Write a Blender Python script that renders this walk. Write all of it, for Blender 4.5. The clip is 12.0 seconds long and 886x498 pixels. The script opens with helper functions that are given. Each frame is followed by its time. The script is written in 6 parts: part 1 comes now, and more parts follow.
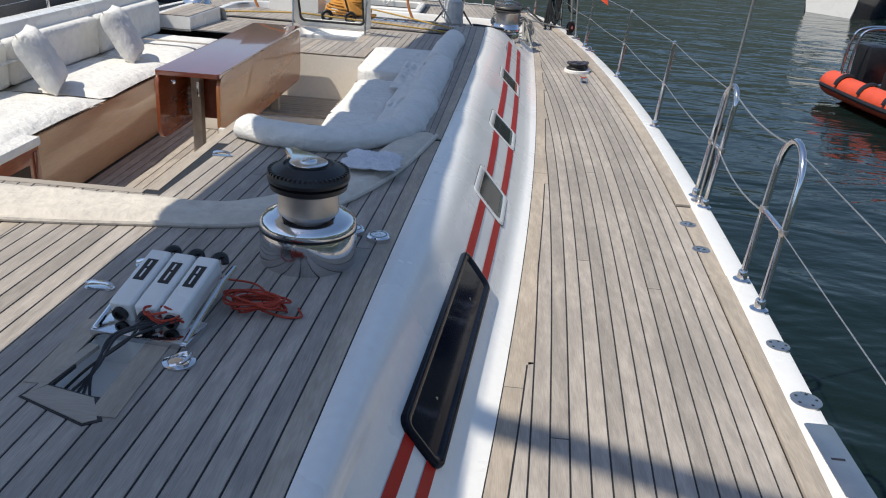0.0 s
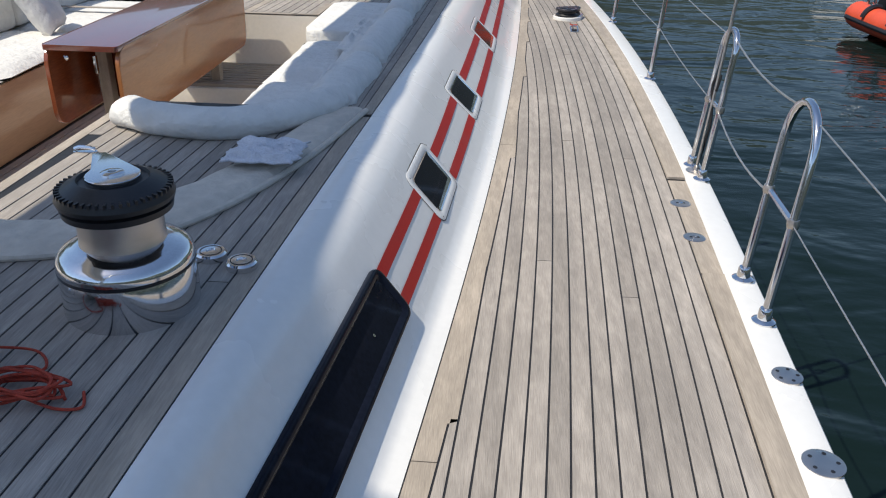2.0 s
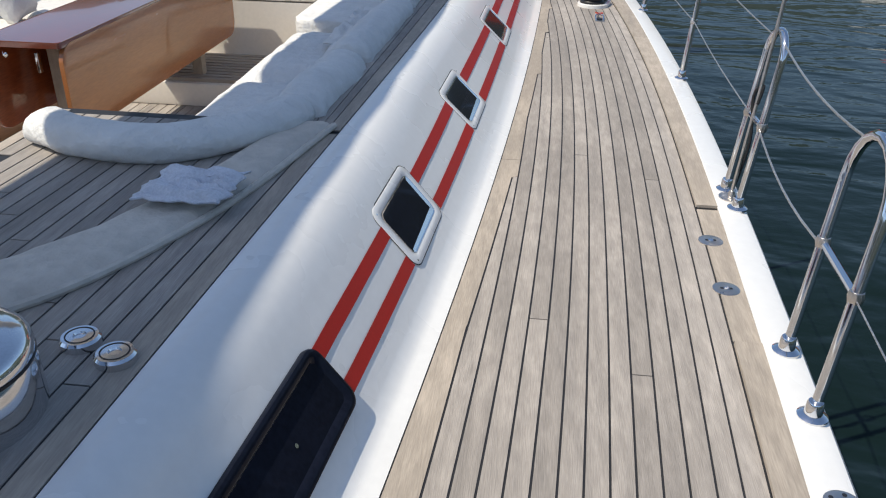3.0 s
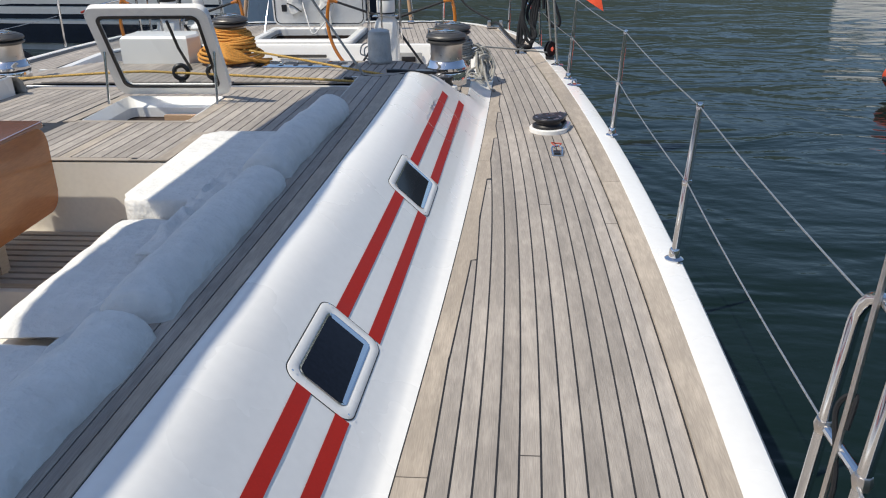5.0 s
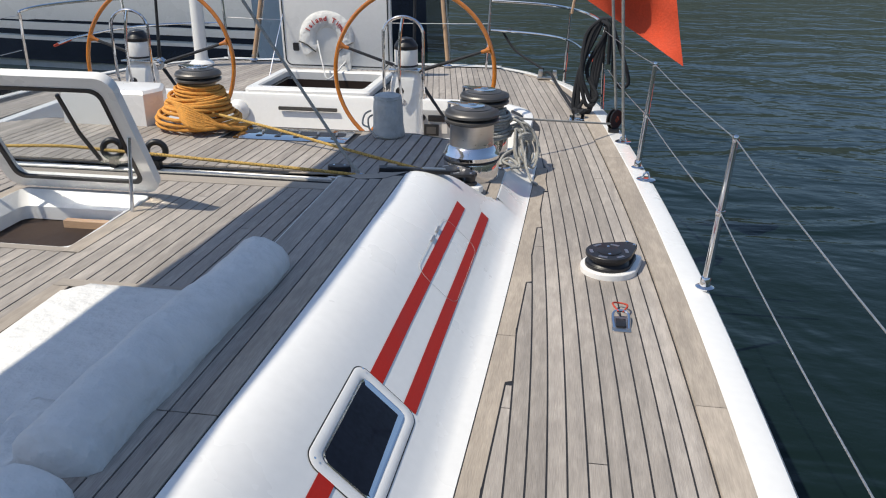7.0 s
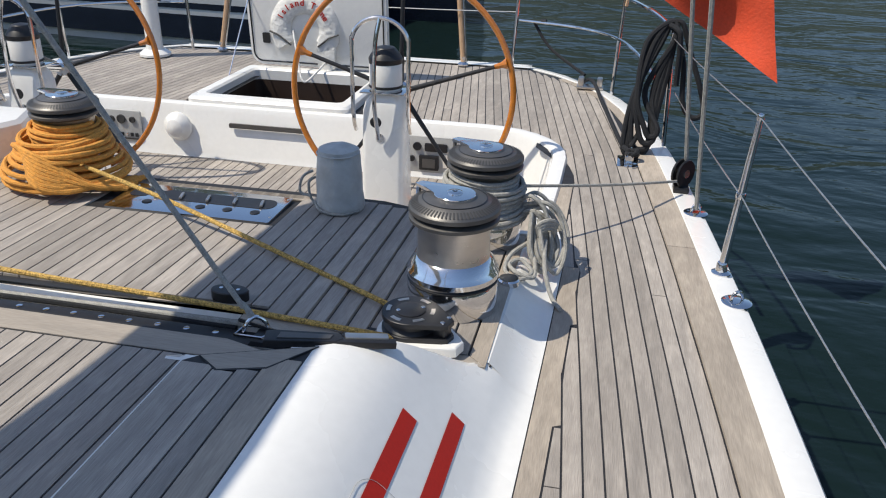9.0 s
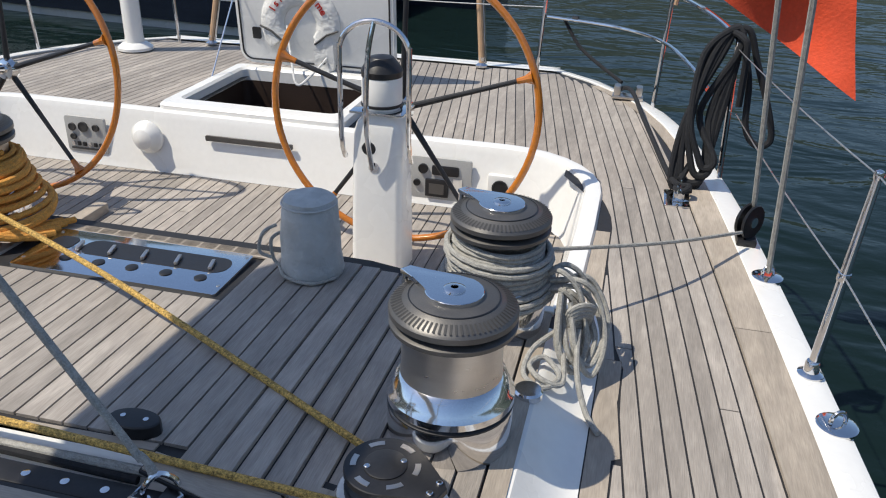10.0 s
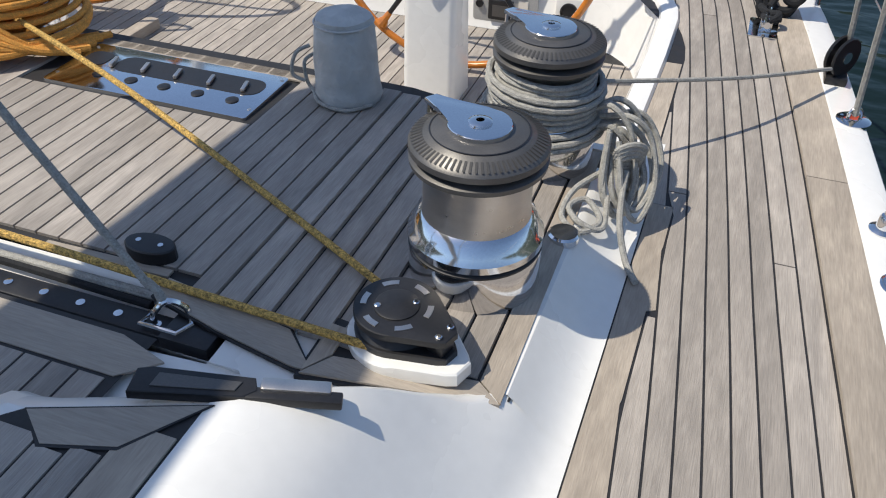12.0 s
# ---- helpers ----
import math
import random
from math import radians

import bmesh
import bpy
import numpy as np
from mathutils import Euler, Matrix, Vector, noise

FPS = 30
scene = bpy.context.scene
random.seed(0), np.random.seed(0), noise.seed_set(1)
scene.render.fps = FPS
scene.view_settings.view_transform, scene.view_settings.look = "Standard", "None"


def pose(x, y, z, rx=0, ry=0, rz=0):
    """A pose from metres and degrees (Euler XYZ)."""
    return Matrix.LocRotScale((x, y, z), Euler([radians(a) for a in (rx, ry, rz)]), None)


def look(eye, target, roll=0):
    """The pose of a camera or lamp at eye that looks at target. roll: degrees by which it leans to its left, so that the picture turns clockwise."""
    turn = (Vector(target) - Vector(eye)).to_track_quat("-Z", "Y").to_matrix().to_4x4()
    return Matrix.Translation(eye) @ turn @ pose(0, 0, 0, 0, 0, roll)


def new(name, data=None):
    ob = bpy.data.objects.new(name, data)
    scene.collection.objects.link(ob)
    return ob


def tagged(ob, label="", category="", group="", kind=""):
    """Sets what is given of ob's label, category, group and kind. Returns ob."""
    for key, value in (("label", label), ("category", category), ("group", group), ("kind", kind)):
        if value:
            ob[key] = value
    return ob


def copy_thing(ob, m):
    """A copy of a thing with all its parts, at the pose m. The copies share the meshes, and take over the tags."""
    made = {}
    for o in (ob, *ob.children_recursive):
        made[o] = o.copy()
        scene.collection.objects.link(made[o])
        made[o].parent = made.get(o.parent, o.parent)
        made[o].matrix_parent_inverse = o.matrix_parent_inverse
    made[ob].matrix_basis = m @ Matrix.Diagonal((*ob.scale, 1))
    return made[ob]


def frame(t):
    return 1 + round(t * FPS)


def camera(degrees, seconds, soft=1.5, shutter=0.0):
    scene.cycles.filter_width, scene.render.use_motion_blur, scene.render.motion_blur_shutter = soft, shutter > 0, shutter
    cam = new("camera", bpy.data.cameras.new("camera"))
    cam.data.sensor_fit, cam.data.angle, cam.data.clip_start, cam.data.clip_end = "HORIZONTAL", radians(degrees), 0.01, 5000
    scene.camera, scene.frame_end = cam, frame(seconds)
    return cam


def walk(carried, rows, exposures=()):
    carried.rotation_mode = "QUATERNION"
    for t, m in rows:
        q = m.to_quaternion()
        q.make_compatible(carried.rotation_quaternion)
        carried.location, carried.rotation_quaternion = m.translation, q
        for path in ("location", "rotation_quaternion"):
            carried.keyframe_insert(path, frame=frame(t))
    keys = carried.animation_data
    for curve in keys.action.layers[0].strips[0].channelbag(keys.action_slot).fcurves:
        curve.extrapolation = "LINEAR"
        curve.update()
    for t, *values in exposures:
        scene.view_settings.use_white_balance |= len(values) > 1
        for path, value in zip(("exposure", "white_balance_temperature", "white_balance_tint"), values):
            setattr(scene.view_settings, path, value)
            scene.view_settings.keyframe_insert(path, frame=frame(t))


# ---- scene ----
cam = camera(57.5, 12.0, soft=1.1)

PATH = [
    (0, (1.625, 2.499, 1.529), (1.555, 4.335, 0.739), 4.4),
    (0.5, (1.8, 2.626, 1.499), (1.699, 4.445, 0.673), 2.9),
    (1, (1.925, 2.719, 1.5), (1.779, 4.525, 0.652), 1.3),
    (1.5, (1.955, 2.985, 1.435), (1.779, 4.775, 0.562), 1.0),
    (2, (1.962, 3.292, 1.423), (1.84, 5.076, 0.527), 1.2),
    (2.5, (2.033, 3.606, 1.4), (1.874, 5.374, 0.479), 1.2),
    (3, (2.097, 3.921, 1.379), (1.902, 5.674, 0.437), 1.1),
    (3.5, (2.098, 4.339, 1.419), (2.004, 6.098, 0.472), 0.3),
    (3.7, (2.118, 4.504, 1.426), (2.06, 6.267, 0.483), -0.3),
    (5.3, (2.311, 5.92, 1.43), (2.13, 7.754, 0.652), -0.4),
    (5.5, (2.341, 6.095, 1.443), (2.147, 7.926, 0.662), 0.3),
    (6, (2.32, 6.538, 1.453), (2.092, 8.364, 0.671), 0.4),
    (6.5, (2.292, 7.026, 1.472), (2.038, 8.857, 0.71), -0.1),
    (6.7, (2.296, 7.234, 1.482), (2.03, 9.067, 0.729), 0.1),
    (8.3, (2.304, 8.816, 1.479), (1.985, 10.614, 0.664), 1.6),
    (8.5, (2.308, 9.01, 1.473), (1.971, 10.799, 0.646), 1.8),
    (9, (2.253, 9.519, 1.495), (1.89, 11.292, 0.646), 1.2),
    (9.5, (2.208, 10.014, 1.48), (1.826, 11.786, 0.636), 2.3),
    (10, (2.128, 10.373, 1.445), (1.723, 12.119, 0.557), 1.8),
    (10.5, (2.12, 10.514, 1.41), (1.712, 12.142, 0.323), 1.8),
    (11, (2.185, 10.531, 1.385), (1.765, 12.08, 0.191), 3.0),
    (11.5, (2.209, 10.534, 1.384), (1.718, 12.039, 0.163), 2.3),
    (12, (2.217, 10.537, 1.381), (1.695, 12.012, 0.136), 0.7),
]
walk(cam, [(t, look(eye, target, roll)) for t, eye, target, roll in PATH])

# ---- world, sun, exposure ----
world = bpy.data.worlds.new("sky_world")
scene.world = world
world.use_nodes = True
SUN_TO = Vector((0.56, 0.28, -1.0)).normalized()
wn = world.node_tree.nodes
sky = wn.new("ShaderNodeTexSky")
sky.sky_type = "NISHITA"
sky.sun_disc = False
sky.sun_elevation = math.asin(-SUN_TO.z)
sky.sun_rotation = math.atan2(-SUN_TO.x, -SUN_TO.y)
sky.air_density, sky.dust_density, sky.ozone_density = 1.0, 0.6, 1.6
wn["Background"].inputs["Strength"].default_value = 0.15
world.node_tree.links.new(sky.outputs[0], wn["Background"].inputs["Color"])
sun_data = bpy.data.lights.new("sun", "SUN")
sun_data.energy, sun_data.angle, sun_data.color = 4.3, radians(0.53), (1.0, 0.925, 0.79)
sun = new("sun", sun_data)
sun.matrix_world = Matrix.Translation((0, 0, 30)) @ SUN_TO.to_track_quat("-Z", "Y").to_matrix().to_4x4()

# ---- materials ----


def mat(name, color, rough=0.5, metal=0.0, scale=8.0, vary=0.12, bump=0.0, fine=120.0, coat=0.0, stretch=(1, 1, 1), rand=0.0, scuff=0.0):
    """A material with stains and grain at two scales and a little relief."""
    m = bpy.data.materials.new(name)
    m.use_nodes = True
    nt = m.node_tree
    b = nt.nodes["Principled BSDF"]
    L = nt.links.new
    b.inputs["Metallic"].default_value = metal
    b.inputs["Coat Weight"].default_value = coat
    co = nt.nodes.new("ShaderNodeTexCoord")
    mp = nt.nodes.new("ShaderNodeMapping")
    mp.inputs["Scale"].default_value = stretch
    geo = nt.nodes.new("ShaderNodeNewGeometry")
    L(geo.outputs["Position"], mp.inputs["Vector"])
    big = nt.nodes.new("ShaderNodeTexNoise")
    big.inputs["Scale"].default_value, big.inputs["Detail"].default_value = scale, 5
    small = nt.nodes.new("ShaderNodeTexNoise")
    small.inputs["Scale"].default_value, small.inputs["Detail"].default_value = fine, 3
    L(mp.outputs[0], big.inputs["Vector"])
    L(mp.outputs[0], small.inputs["Vector"])
    add = nt.nodes.new("ShaderNodeMath")
    add.operation = "ADD"
    L(big.outputs[0], add.inputs[0])
    L(small.outputs[0], add.inputs[1])
    rng = nt.nodes.new("ShaderNodeMapRange")
    rng.inputs["From Min"].default_value, rng.inputs["From Max"].default_value = 0.7, 1.3
    rng.inputs["To Min"].default_value, rng.inputs["To Max"].default_value = 1 - vary, 1 + vary
    L(add.outputs[0], rng.inputs["Value"])
    last = rng.outputs[0]
    if rand:
        info = nt.nodes.new("ShaderNodeObjectInfo")
        isl = nt.nodes.new("ShaderNodeMath")
        isl.operation = "ADD"
        L(info.outputs["Random"], isl.inputs[0])
        L(geo.outputs["Random Per Island"], isl.inputs[1])
        fr = nt.nodes.new("ShaderNodeMath")
        fr.operation = "FRACT"
        L(isl.outputs[0], fr.inputs[0])
        r2 = nt.nodes.new("ShaderNodeMapRange")
        r2.inputs["To Min"].default_value, r2.inputs["To Max"].default_value = 1 - rand, 1 + rand
        L(fr.outputs[0], r2.inputs["Value"])
        mu = nt.nodes.new("ShaderNodeMath")
        mu.operation = "MULTIPLY"
        L(last, mu.inputs[0])
        L(r2.outputs[0], mu.inputs[1])
        last = mu.outputs[0]
    if scuff:
        patch = nt.nodes.new("ShaderNodeTexNoise")
        patch.inputs["Scale"].default_value, patch.inputs["Detail"].default_value = 1.6, 6
        patch.inputs["Roughness"].default_value = 0.65
        L(geo.outputs["Position"], patch.inputs["Vector"])
        saw = nt.nodes.new("ShaderNodeTexNoise")
        saw.inputs["Scale"].default_value, saw.inputs["Detail"].default_value = 9, 4
        sm = nt.nodes.new("ShaderNodeMapping")
        sm.inputs["Scale"].default_value = (4.0, 0.9, 1)
        L(geo.outputs["Position"], sm.inputs["Vector"])
        L(sm.outputs[0], saw.inputs["Vector"])
        pm = nt.nodes.new("ShaderNodeMath")
        pm.operation = "MULTIPLY"
        L(patch.outputs[0], pm.inputs[0])
        L(saw.outputs[0], pm.inputs[1])
        pr = nt.nodes.new("ShaderNodeMapRange")
        pr.inputs["From Min"].default_value, pr.inputs["From Max"].default_value = 0.20, 0.36
        pr.inputs["To Min"].default_value, pr.inputs["To Max"].default_value = 1 - scuff * 0.8, 1 + scuff
        L(pm.outputs[0], pr.inputs["Value"])
        m3 = nt.nodes.new("ShaderNodeMath")
        m3.operation = "MULTIPLY"
        L(last, m3.inputs[0])
        L(pr.outputs[0], m3.inputs[1])
        last = m3.outputs[0]
    mix = nt.nodes.new("ShaderNodeVectorMath")
    mix.operation = "SCALE"
    mix.inputs[0].default_value = color
    L(last, mix.inputs["Scale"])
    L(mix.outputs[0], b.inputs["Base Color"])
    rr = nt.nodes.new("ShaderNodeMapRange")
    rr.inputs["From Min"].default_value, rr.inputs["From Max"].default_value = 0.3, 0.7
    rr.inputs["To Min"].default_value, rr.inputs["To Max"].default_value = max(0.02, rough * 0.85), min(1, rough * 1.15)
    L(big.outputs[0], rr.inputs["Value"])
    L(rr.outputs[0], b.inputs["Roughness"])
    if bump:
        bp = nt.nodes.new("ShaderNodeBump")
        bp.inputs["Strength"].default_value, bp.inputs["Distance"].default_value = 1.0, bump
        L(add.outputs[0], bp.inputs["Height"])
        L(bp.outputs[0], b.inputs["Normal"])
    return m


TEAK = mat("weathered_teak", (0.338, 0.302, 0.266), 0.75, scale=3.0, vary=0.20, bump=0.0012, fine=55, stretch=(7, 0.30, 7), rand=0.15, scuff=0.13)
TEAK_MARGIN = mat("teak_margin", (0.385, 0.33, 0.27), 0.75, scale=3.0, vary=0.16, bump=0.0010, fine=50, stretch=(5, 0.4, 5), rand=0.08, scuff=0.12)
TEAK_CROSS = mat("teak_across", (0.355, 0.31, 0.26), 0.75, scale=3.0, vary=0.16, bump=0.0010, fine=50, stretch=(0.4, 5, 5), rand=0.06)
CAULK = mat("black_caulk", (0.018, 0.018, 0.02), 0.6, scale=20, vary=0.2)
GELCOAT = mat("white_gelcoat", (0.80, 0.79, 0.76), 0.28, scale=1.5, vary=0.03, fine=30, coat=0.2)
NONSKID = mat("white_nonskid", (0.78, 0.77, 0.74), 0.55, scale=3, vary=0.04, bump=0.0003, fine=300)
CREAM = mat("cream_gelcoat", (0.80, 0.75, 0.67), 0.35, scale=2, vary=0.04, fine=40)
RED = mat("red_stripe", (0.44, 0.020, 0.012), 0.5, scale=6, vary=0.08)
RED.node_tree.nodes["Principled BSDF"].inputs["Specular IOR Level"].default_value = 0.2
STEEL = mat("polished_steel", (0.72, 0.72, 0.73), 0.10, metal=1.0, scale=10, vary=0.05, fine=200)
STEEL_SATIN = mat("brushed_steel", (0.62, 0.58, 0.54), 0.32, metal=1.0, scale=14, vary=0.08, bump=0.0004, fine=400, stretch=(1, 1, 3))
BLACK_GLASS = mat("dark_window", (0.008, 0.010, 0.018), 0.06, scale=3, vary=0.3, fine=60)
BLACK_GLASS.node_tree.nodes["Principled BSDF"].inputs["IOR"].default_value = 1.17
BLACK = mat("black_plastic", (0.015, 0.015, 0.017), 0.4, scale=12, vary=0.25, bump=0.0002)
BLACK_CLOTH = mat("black_rope_cover", (0.010, 0.011, 0.014), 0.85, scale=60, vary=0.5, bump=0.002, fine=500)
GREY = mat("dark_grey_alloy", (0.13, 0.125, 0.12), 0.42, metal=0.6, scale=15, vary=0.12, bump=0.0002, fine=300)
GROOVE = mat("groove_grey", (0.07, 0.068, 0.066), 0.5, metal=0.4, scale=15, vary=0.1)
PAD = mat("cream_canvas", (0.60, 0.55, 0.48), 0.9, scale=5, vary=0.12, bump=0.010, fine=22)
CANVAS = mat("white_canvas", (0.72, 0.71, 0.68), 0.9, scale=6, vary=0.07, bump=0.014, fine=20)
CANVAS_GREY = mat("grey_canvas", (0.47, 0.48, 0.47), 0.9, scale=9, vary=0.14, bump=0.012, fine=22)
TOWEL = mat("towel_cloth", (0.66, 0.68, 0.74), 0.95, scale=10, vary=0.12, bump=0.004, fine=160)
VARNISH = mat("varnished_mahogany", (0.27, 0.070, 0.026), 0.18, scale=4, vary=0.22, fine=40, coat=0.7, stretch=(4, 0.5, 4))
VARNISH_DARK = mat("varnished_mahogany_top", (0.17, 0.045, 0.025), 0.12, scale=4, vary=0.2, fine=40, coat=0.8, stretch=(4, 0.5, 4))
# mahogany lightened to carry the light reflected onto the port leaf
LEAF_BOUNCE = mat("varnished_leaf_bounce", (0.36, 0.135, 0.045), 0.24, scale=4, vary=0.16, fine=40, coat=0.35, stretch=(4, 0.5, 4))
SOFA_WOOD = mat("varnished_panel", (0.55, 0.36, 0.22), 0.16, scale=3, vary=0.10, fine=40, coat=0.6, stretch=(1, 0.4, 5))
WHEEL_WOOD = mat("orange_varnish", (0.50, 0.165, 0.02), 0.18, scale=8, vary=0.15, fine=60, coat=0.6)
ROPE_GREY = mat("grey_rope", (0.36, 0.35, 0.32), 0.9, scale=60, vary=0.3, bump=0.003, fine=260)
ROPE_YELLOW = mat("yellow_rope", (0.50, 0.32, 0.09), 0.9, scale=110, vary=0.75, bump=0.003, fine=260)
PANEL = mat("grey_panel", (0.42, 0.42, 0.41), 0.45, scale=8, vary=0.08)
ROPE_ORANGE = mat("orange_rope", (0.68, 0.31, 0.06), 0.9, scale=60, vary=0.25, bump=0.003, fine=240)
ROPE_RED = mat("red_cord", (0.42, 0.055, 0.03), 0.85, scale=80, vary=0.3, bump=0.001, fine=300)
WIRE = mat("steel_wire", (0.5, 0.5, 0.5), 0.35, metal=0.8, scale=100, vary=0.2)
FLAG_RED = mat("red_bunting", (0.74, 0.085, 0.03), 0.85, scale=6, vary=0.1, bump=0.003, fine=60)
RIB_RED = mat("orange_red_rubber", (0.66, 0.085, 0.035), 0.5, scale=5, vary=0.12, fine=60)
# brown darkened to near black: the shade inside openings is in the colour
SHADE_BROWN = mat("shade_brown", (0.030, 0.016, 0.010), 0.6, scale=5, vary=0.3)
NAVY = mat("navy_hull", (0.012, 0.016, 0.028), 0.15, scale=2, vary=0.2, coat=0.3)

WATER = bpy.data.materials.new("harbour_water")
WATER.use_nodes = True
_n = WATER.node_tree.nodes
_b = _n["Principled BSDF"]
_b.inputs["Base Color"].default_value = (0.006, 0.014, 0.013, 1)
_b.inputs["Roughness"].default_value = 0.06
_b.inputs["IOR"].default_value = 1.33
_b.inputs["Specular IOR Level"].default_value = 0.20
_geo = _n.new("ShaderNodeNewGeometry")
_mp = _n.new("ShaderNodeMapping")
_mp.inputs["Scale"].default_value = (0.9, 1.5, 1.0)
_mp.inputs["Rotation"].default_value = (0, 0, 0.35)
_w1 = _n.new("ShaderNodeTexNoise")
_w1.inputs["Scale"].default_value, _w1.inputs["Detail"].default_value = 0.45, 3
_w1.inputs["Distortion"].default_value = 0.9
_w2 = _n.new("ShaderNodeTexNoise")
_w2.inputs["Scale"].default_value, _w2.inputs["Detail"].default_value = 2.6, 3
_m2 = _n.new("ShaderNodeMath")
_m2.operation, _m2.inputs[1].default_value = "MULTIPLY", 0.14
_ad = _n.new("ShaderNodeMath")
_ad.operation = "ADD"
_bp = _n.new("ShaderNodeBump")
_bp.inputs["Strength"].default_value, _bp.inputs["Distance"].default_value = 1.0, 0.10
_l = WATER.node_tree.links.new
_l(_geo.outputs["Position"], _mp.inputs["Vector"])
_l(_mp.outputs[0], _w1.inputs["Vector"])
_l(_mp.outputs[0], _w2.inputs["Vector"])
_l(_w2.outputs[0], _m2.inputs[0])
_l(_w1.outputs[0], _ad.inputs[0])
_l(_m2.outputs[0], _ad.inputs[1])
_l(_ad.outputs[0], _bp.inputs["Height"])
_l(_bp.outputs[0], _b.inputs["Normal"])

CLEAR = bpy.data.materials.new("clear_acrylic")
CLEAR.use_nodes = True
_n = CLEAR.node_tree.nodes
_g = _n["Principled BSDF"]
_g.inputs["Base Color"].default_value = (0.82, 0.85, 0.86, 1)
_g.inputs["Roughness"].default_value = 0.03
_g.inputs["Transmission Weight"].default_value = 1.0
_g.inputs["IOR"].default_value = 1.15

# ---- building helpers ----


def thing(name, loc, label, category, group="", kind=""):
    e = new(name)
    e.empty_display_size = 0.1
    e.location = loc
    return tagged(e, label, category, group, kind)


def part(name, bm, material, parent=None, label="", smooth=30):
    """Links a bmesh, in the space of its parent, as one mesh object."""
    bmesh.ops.recalc_face_normals(bm, faces=bm.faces)
    me = bpy.data.meshes.new(name)
    bm.to_mesh(me)
    bm.free()
    me.materials.append(material)
    if smooth:
        me.polygons.foreach_set("use_smooth", [True] * len(me.polygons))
        me.set_sharp_from_angle(angle=radians(smooth))
    ob = new(name, me)
    if parent is not None:
        ob.parent = parent
    return tagged(ob, label) if label else ob


def solid(name, bm, material, label, category="", kind="structure", smooth=30):
    """A piece of the setting or a one-mesh thing, in world space."""
    return tagged(part(name, bm, material, None, "", smooth), label, category or name.replace("_", " "), "", kind)


def box(bm, x0, x1, y0, y1, z0, z1, r=0.0, seg=2):
    vs = [bm.verts.new((x, y, z)) for x in (x0, x1) for y in (y0, y1) for z in (z0, z1)]
    fs = [(0, 1, 3, 2), (4, 6, 7, 5), (0, 4, 5, 1), (2, 3, 7, 6), (0, 2, 6, 4), (1, 5, 7, 3)]
    faces = [bm.faces.new([vs[i] for i in f]) for f in fs]
    if r:
        es = list({e for f in faces for e in f.edges})
        bmesh.ops.bevel(bm, geom=es, offset=r, segments=seg, affect="EDGES", profile=0.6)
    return bm


def bx(*a, **k):
    return box(bmesh.new(), *a, **k)


def grid(bm, rows, close=False, cap=False):
    """Skins a list of rows of points."""
    vr = [[bm.verts.new(p) for p in row] for row in rows]
    n = len(rows[0])
    for a, b in zip(vr, vr[1:]):
        for i in range(n if close else n - 1):
            j = (i + 1) % n
            bm.faces.new((a[i], a[j], b[j], b[i]))
    if cap:
        bm.faces.new(vr[0][::-1])
        bm.faces.new(vr[-1])
    return bm


def lathe(bm, prof, n=32, cx=0.0, cy=0.0, cap=True):
    rows = [[(cx + r * math.cos(2 * math.pi * i / n), cy + r * math.sin(2 * math.pi * i / n), z) for i in range(n)] for r, z in prof]
    return grid(bm, rows, close=True, cap=cap)


def tube(bm, pts, r, n=8, close=False, cap=True):
    """Sweeps a circle along points; r may be a list."""
    P = [Vector(p) for p in pts]
    m = len(P)
    rad = r if isinstance(r, (list, tuple)) else [r] * m
    up = Vector((0, 0, 1))
    rows, prev = [], None
    for i, p in enumerate(P):
        a = P[i - 1] if i or close else P[i]
        b = P[(i + 1) % m] if i < m - 1 or close else P[i]
        d = (b - a).normalized()
        if prev is None:
            s = d.cross(up)
            if s.length < 1e-3:
                s = d.cross(Vector((1, 0, 0)))
        else:
            s = prev - d * prev.dot(d)
            if s.length < 1e-6:
                s = d.cross(up)
        s.normalize()
        prev = s
        u = s.cross(d)
        rows.append([p + (s * math.cos(2 * math.pi * k / n) + u * math.sin(2 * math.pi * k / n)) * rad[i] for k in range(n)])
    if close:
        rows.append(rows[0])
        grid(bm, rows, close=True)
        bmesh.ops.remove_doubles(bm, verts=bm.verts, dist=1e-6)
        return bm
    return grid(bm, rows, close=True, cap=cap)


def spline(pts, n=8, close=False):
    """Catmull-Rom through points."""
    P = [Vector(p) for p in pts]
    out, m = [], len(P)
    for i in range(m if close else m - 1):
        if close:
            a, b, c, d = P[i - 1], P[i], P[(i + 1) % m], P[(i + 2) % m]
        else:
            a, b, c, d = P[max(i - 1, 0)], P[i], P[i + 1], P[min(i + 2, m - 1)]
        for k in range(n):
            t = k / n
            out.append(0.5 * ((2 * b) + (c - a) * t + (2 * a - 5 * b + 4 * c - d) * t * t + (3 * b - a - 3 * c + d) * t ** 3))
    if not close:
        out.append(P[-1])
    return out


def prism(bm, poly, z0, z1, r=0.0):
    """Extrudes a plan polygon; z0 and z1 may be functions of (x, y)."""
    f0 = z0 if callable(z0) else (lambda x, y: z0)
    f1 = z1 if callable(z1) else (lambda x, y: z1)
    lo = [bm.verts.new((x, y, f0(x, y))) for x, y in poly]
    hi = [bm.verts.new((x, y, f1(x, y))) for x, y in poly]
    n = len(poly)
    top = bm.faces.new(hi)
    bm.faces.new(lo[::-1])
    for i in range(n):
        j = (i + 1) % n
        bm.faces.new((lo[i], lo[j], hi[j], hi[i]))
    if r:
        bmesh.ops.bevel(bm, geom=list(top.edges), offset=r, segments=3, affect="EDGES", profile=0.6)
    return bm


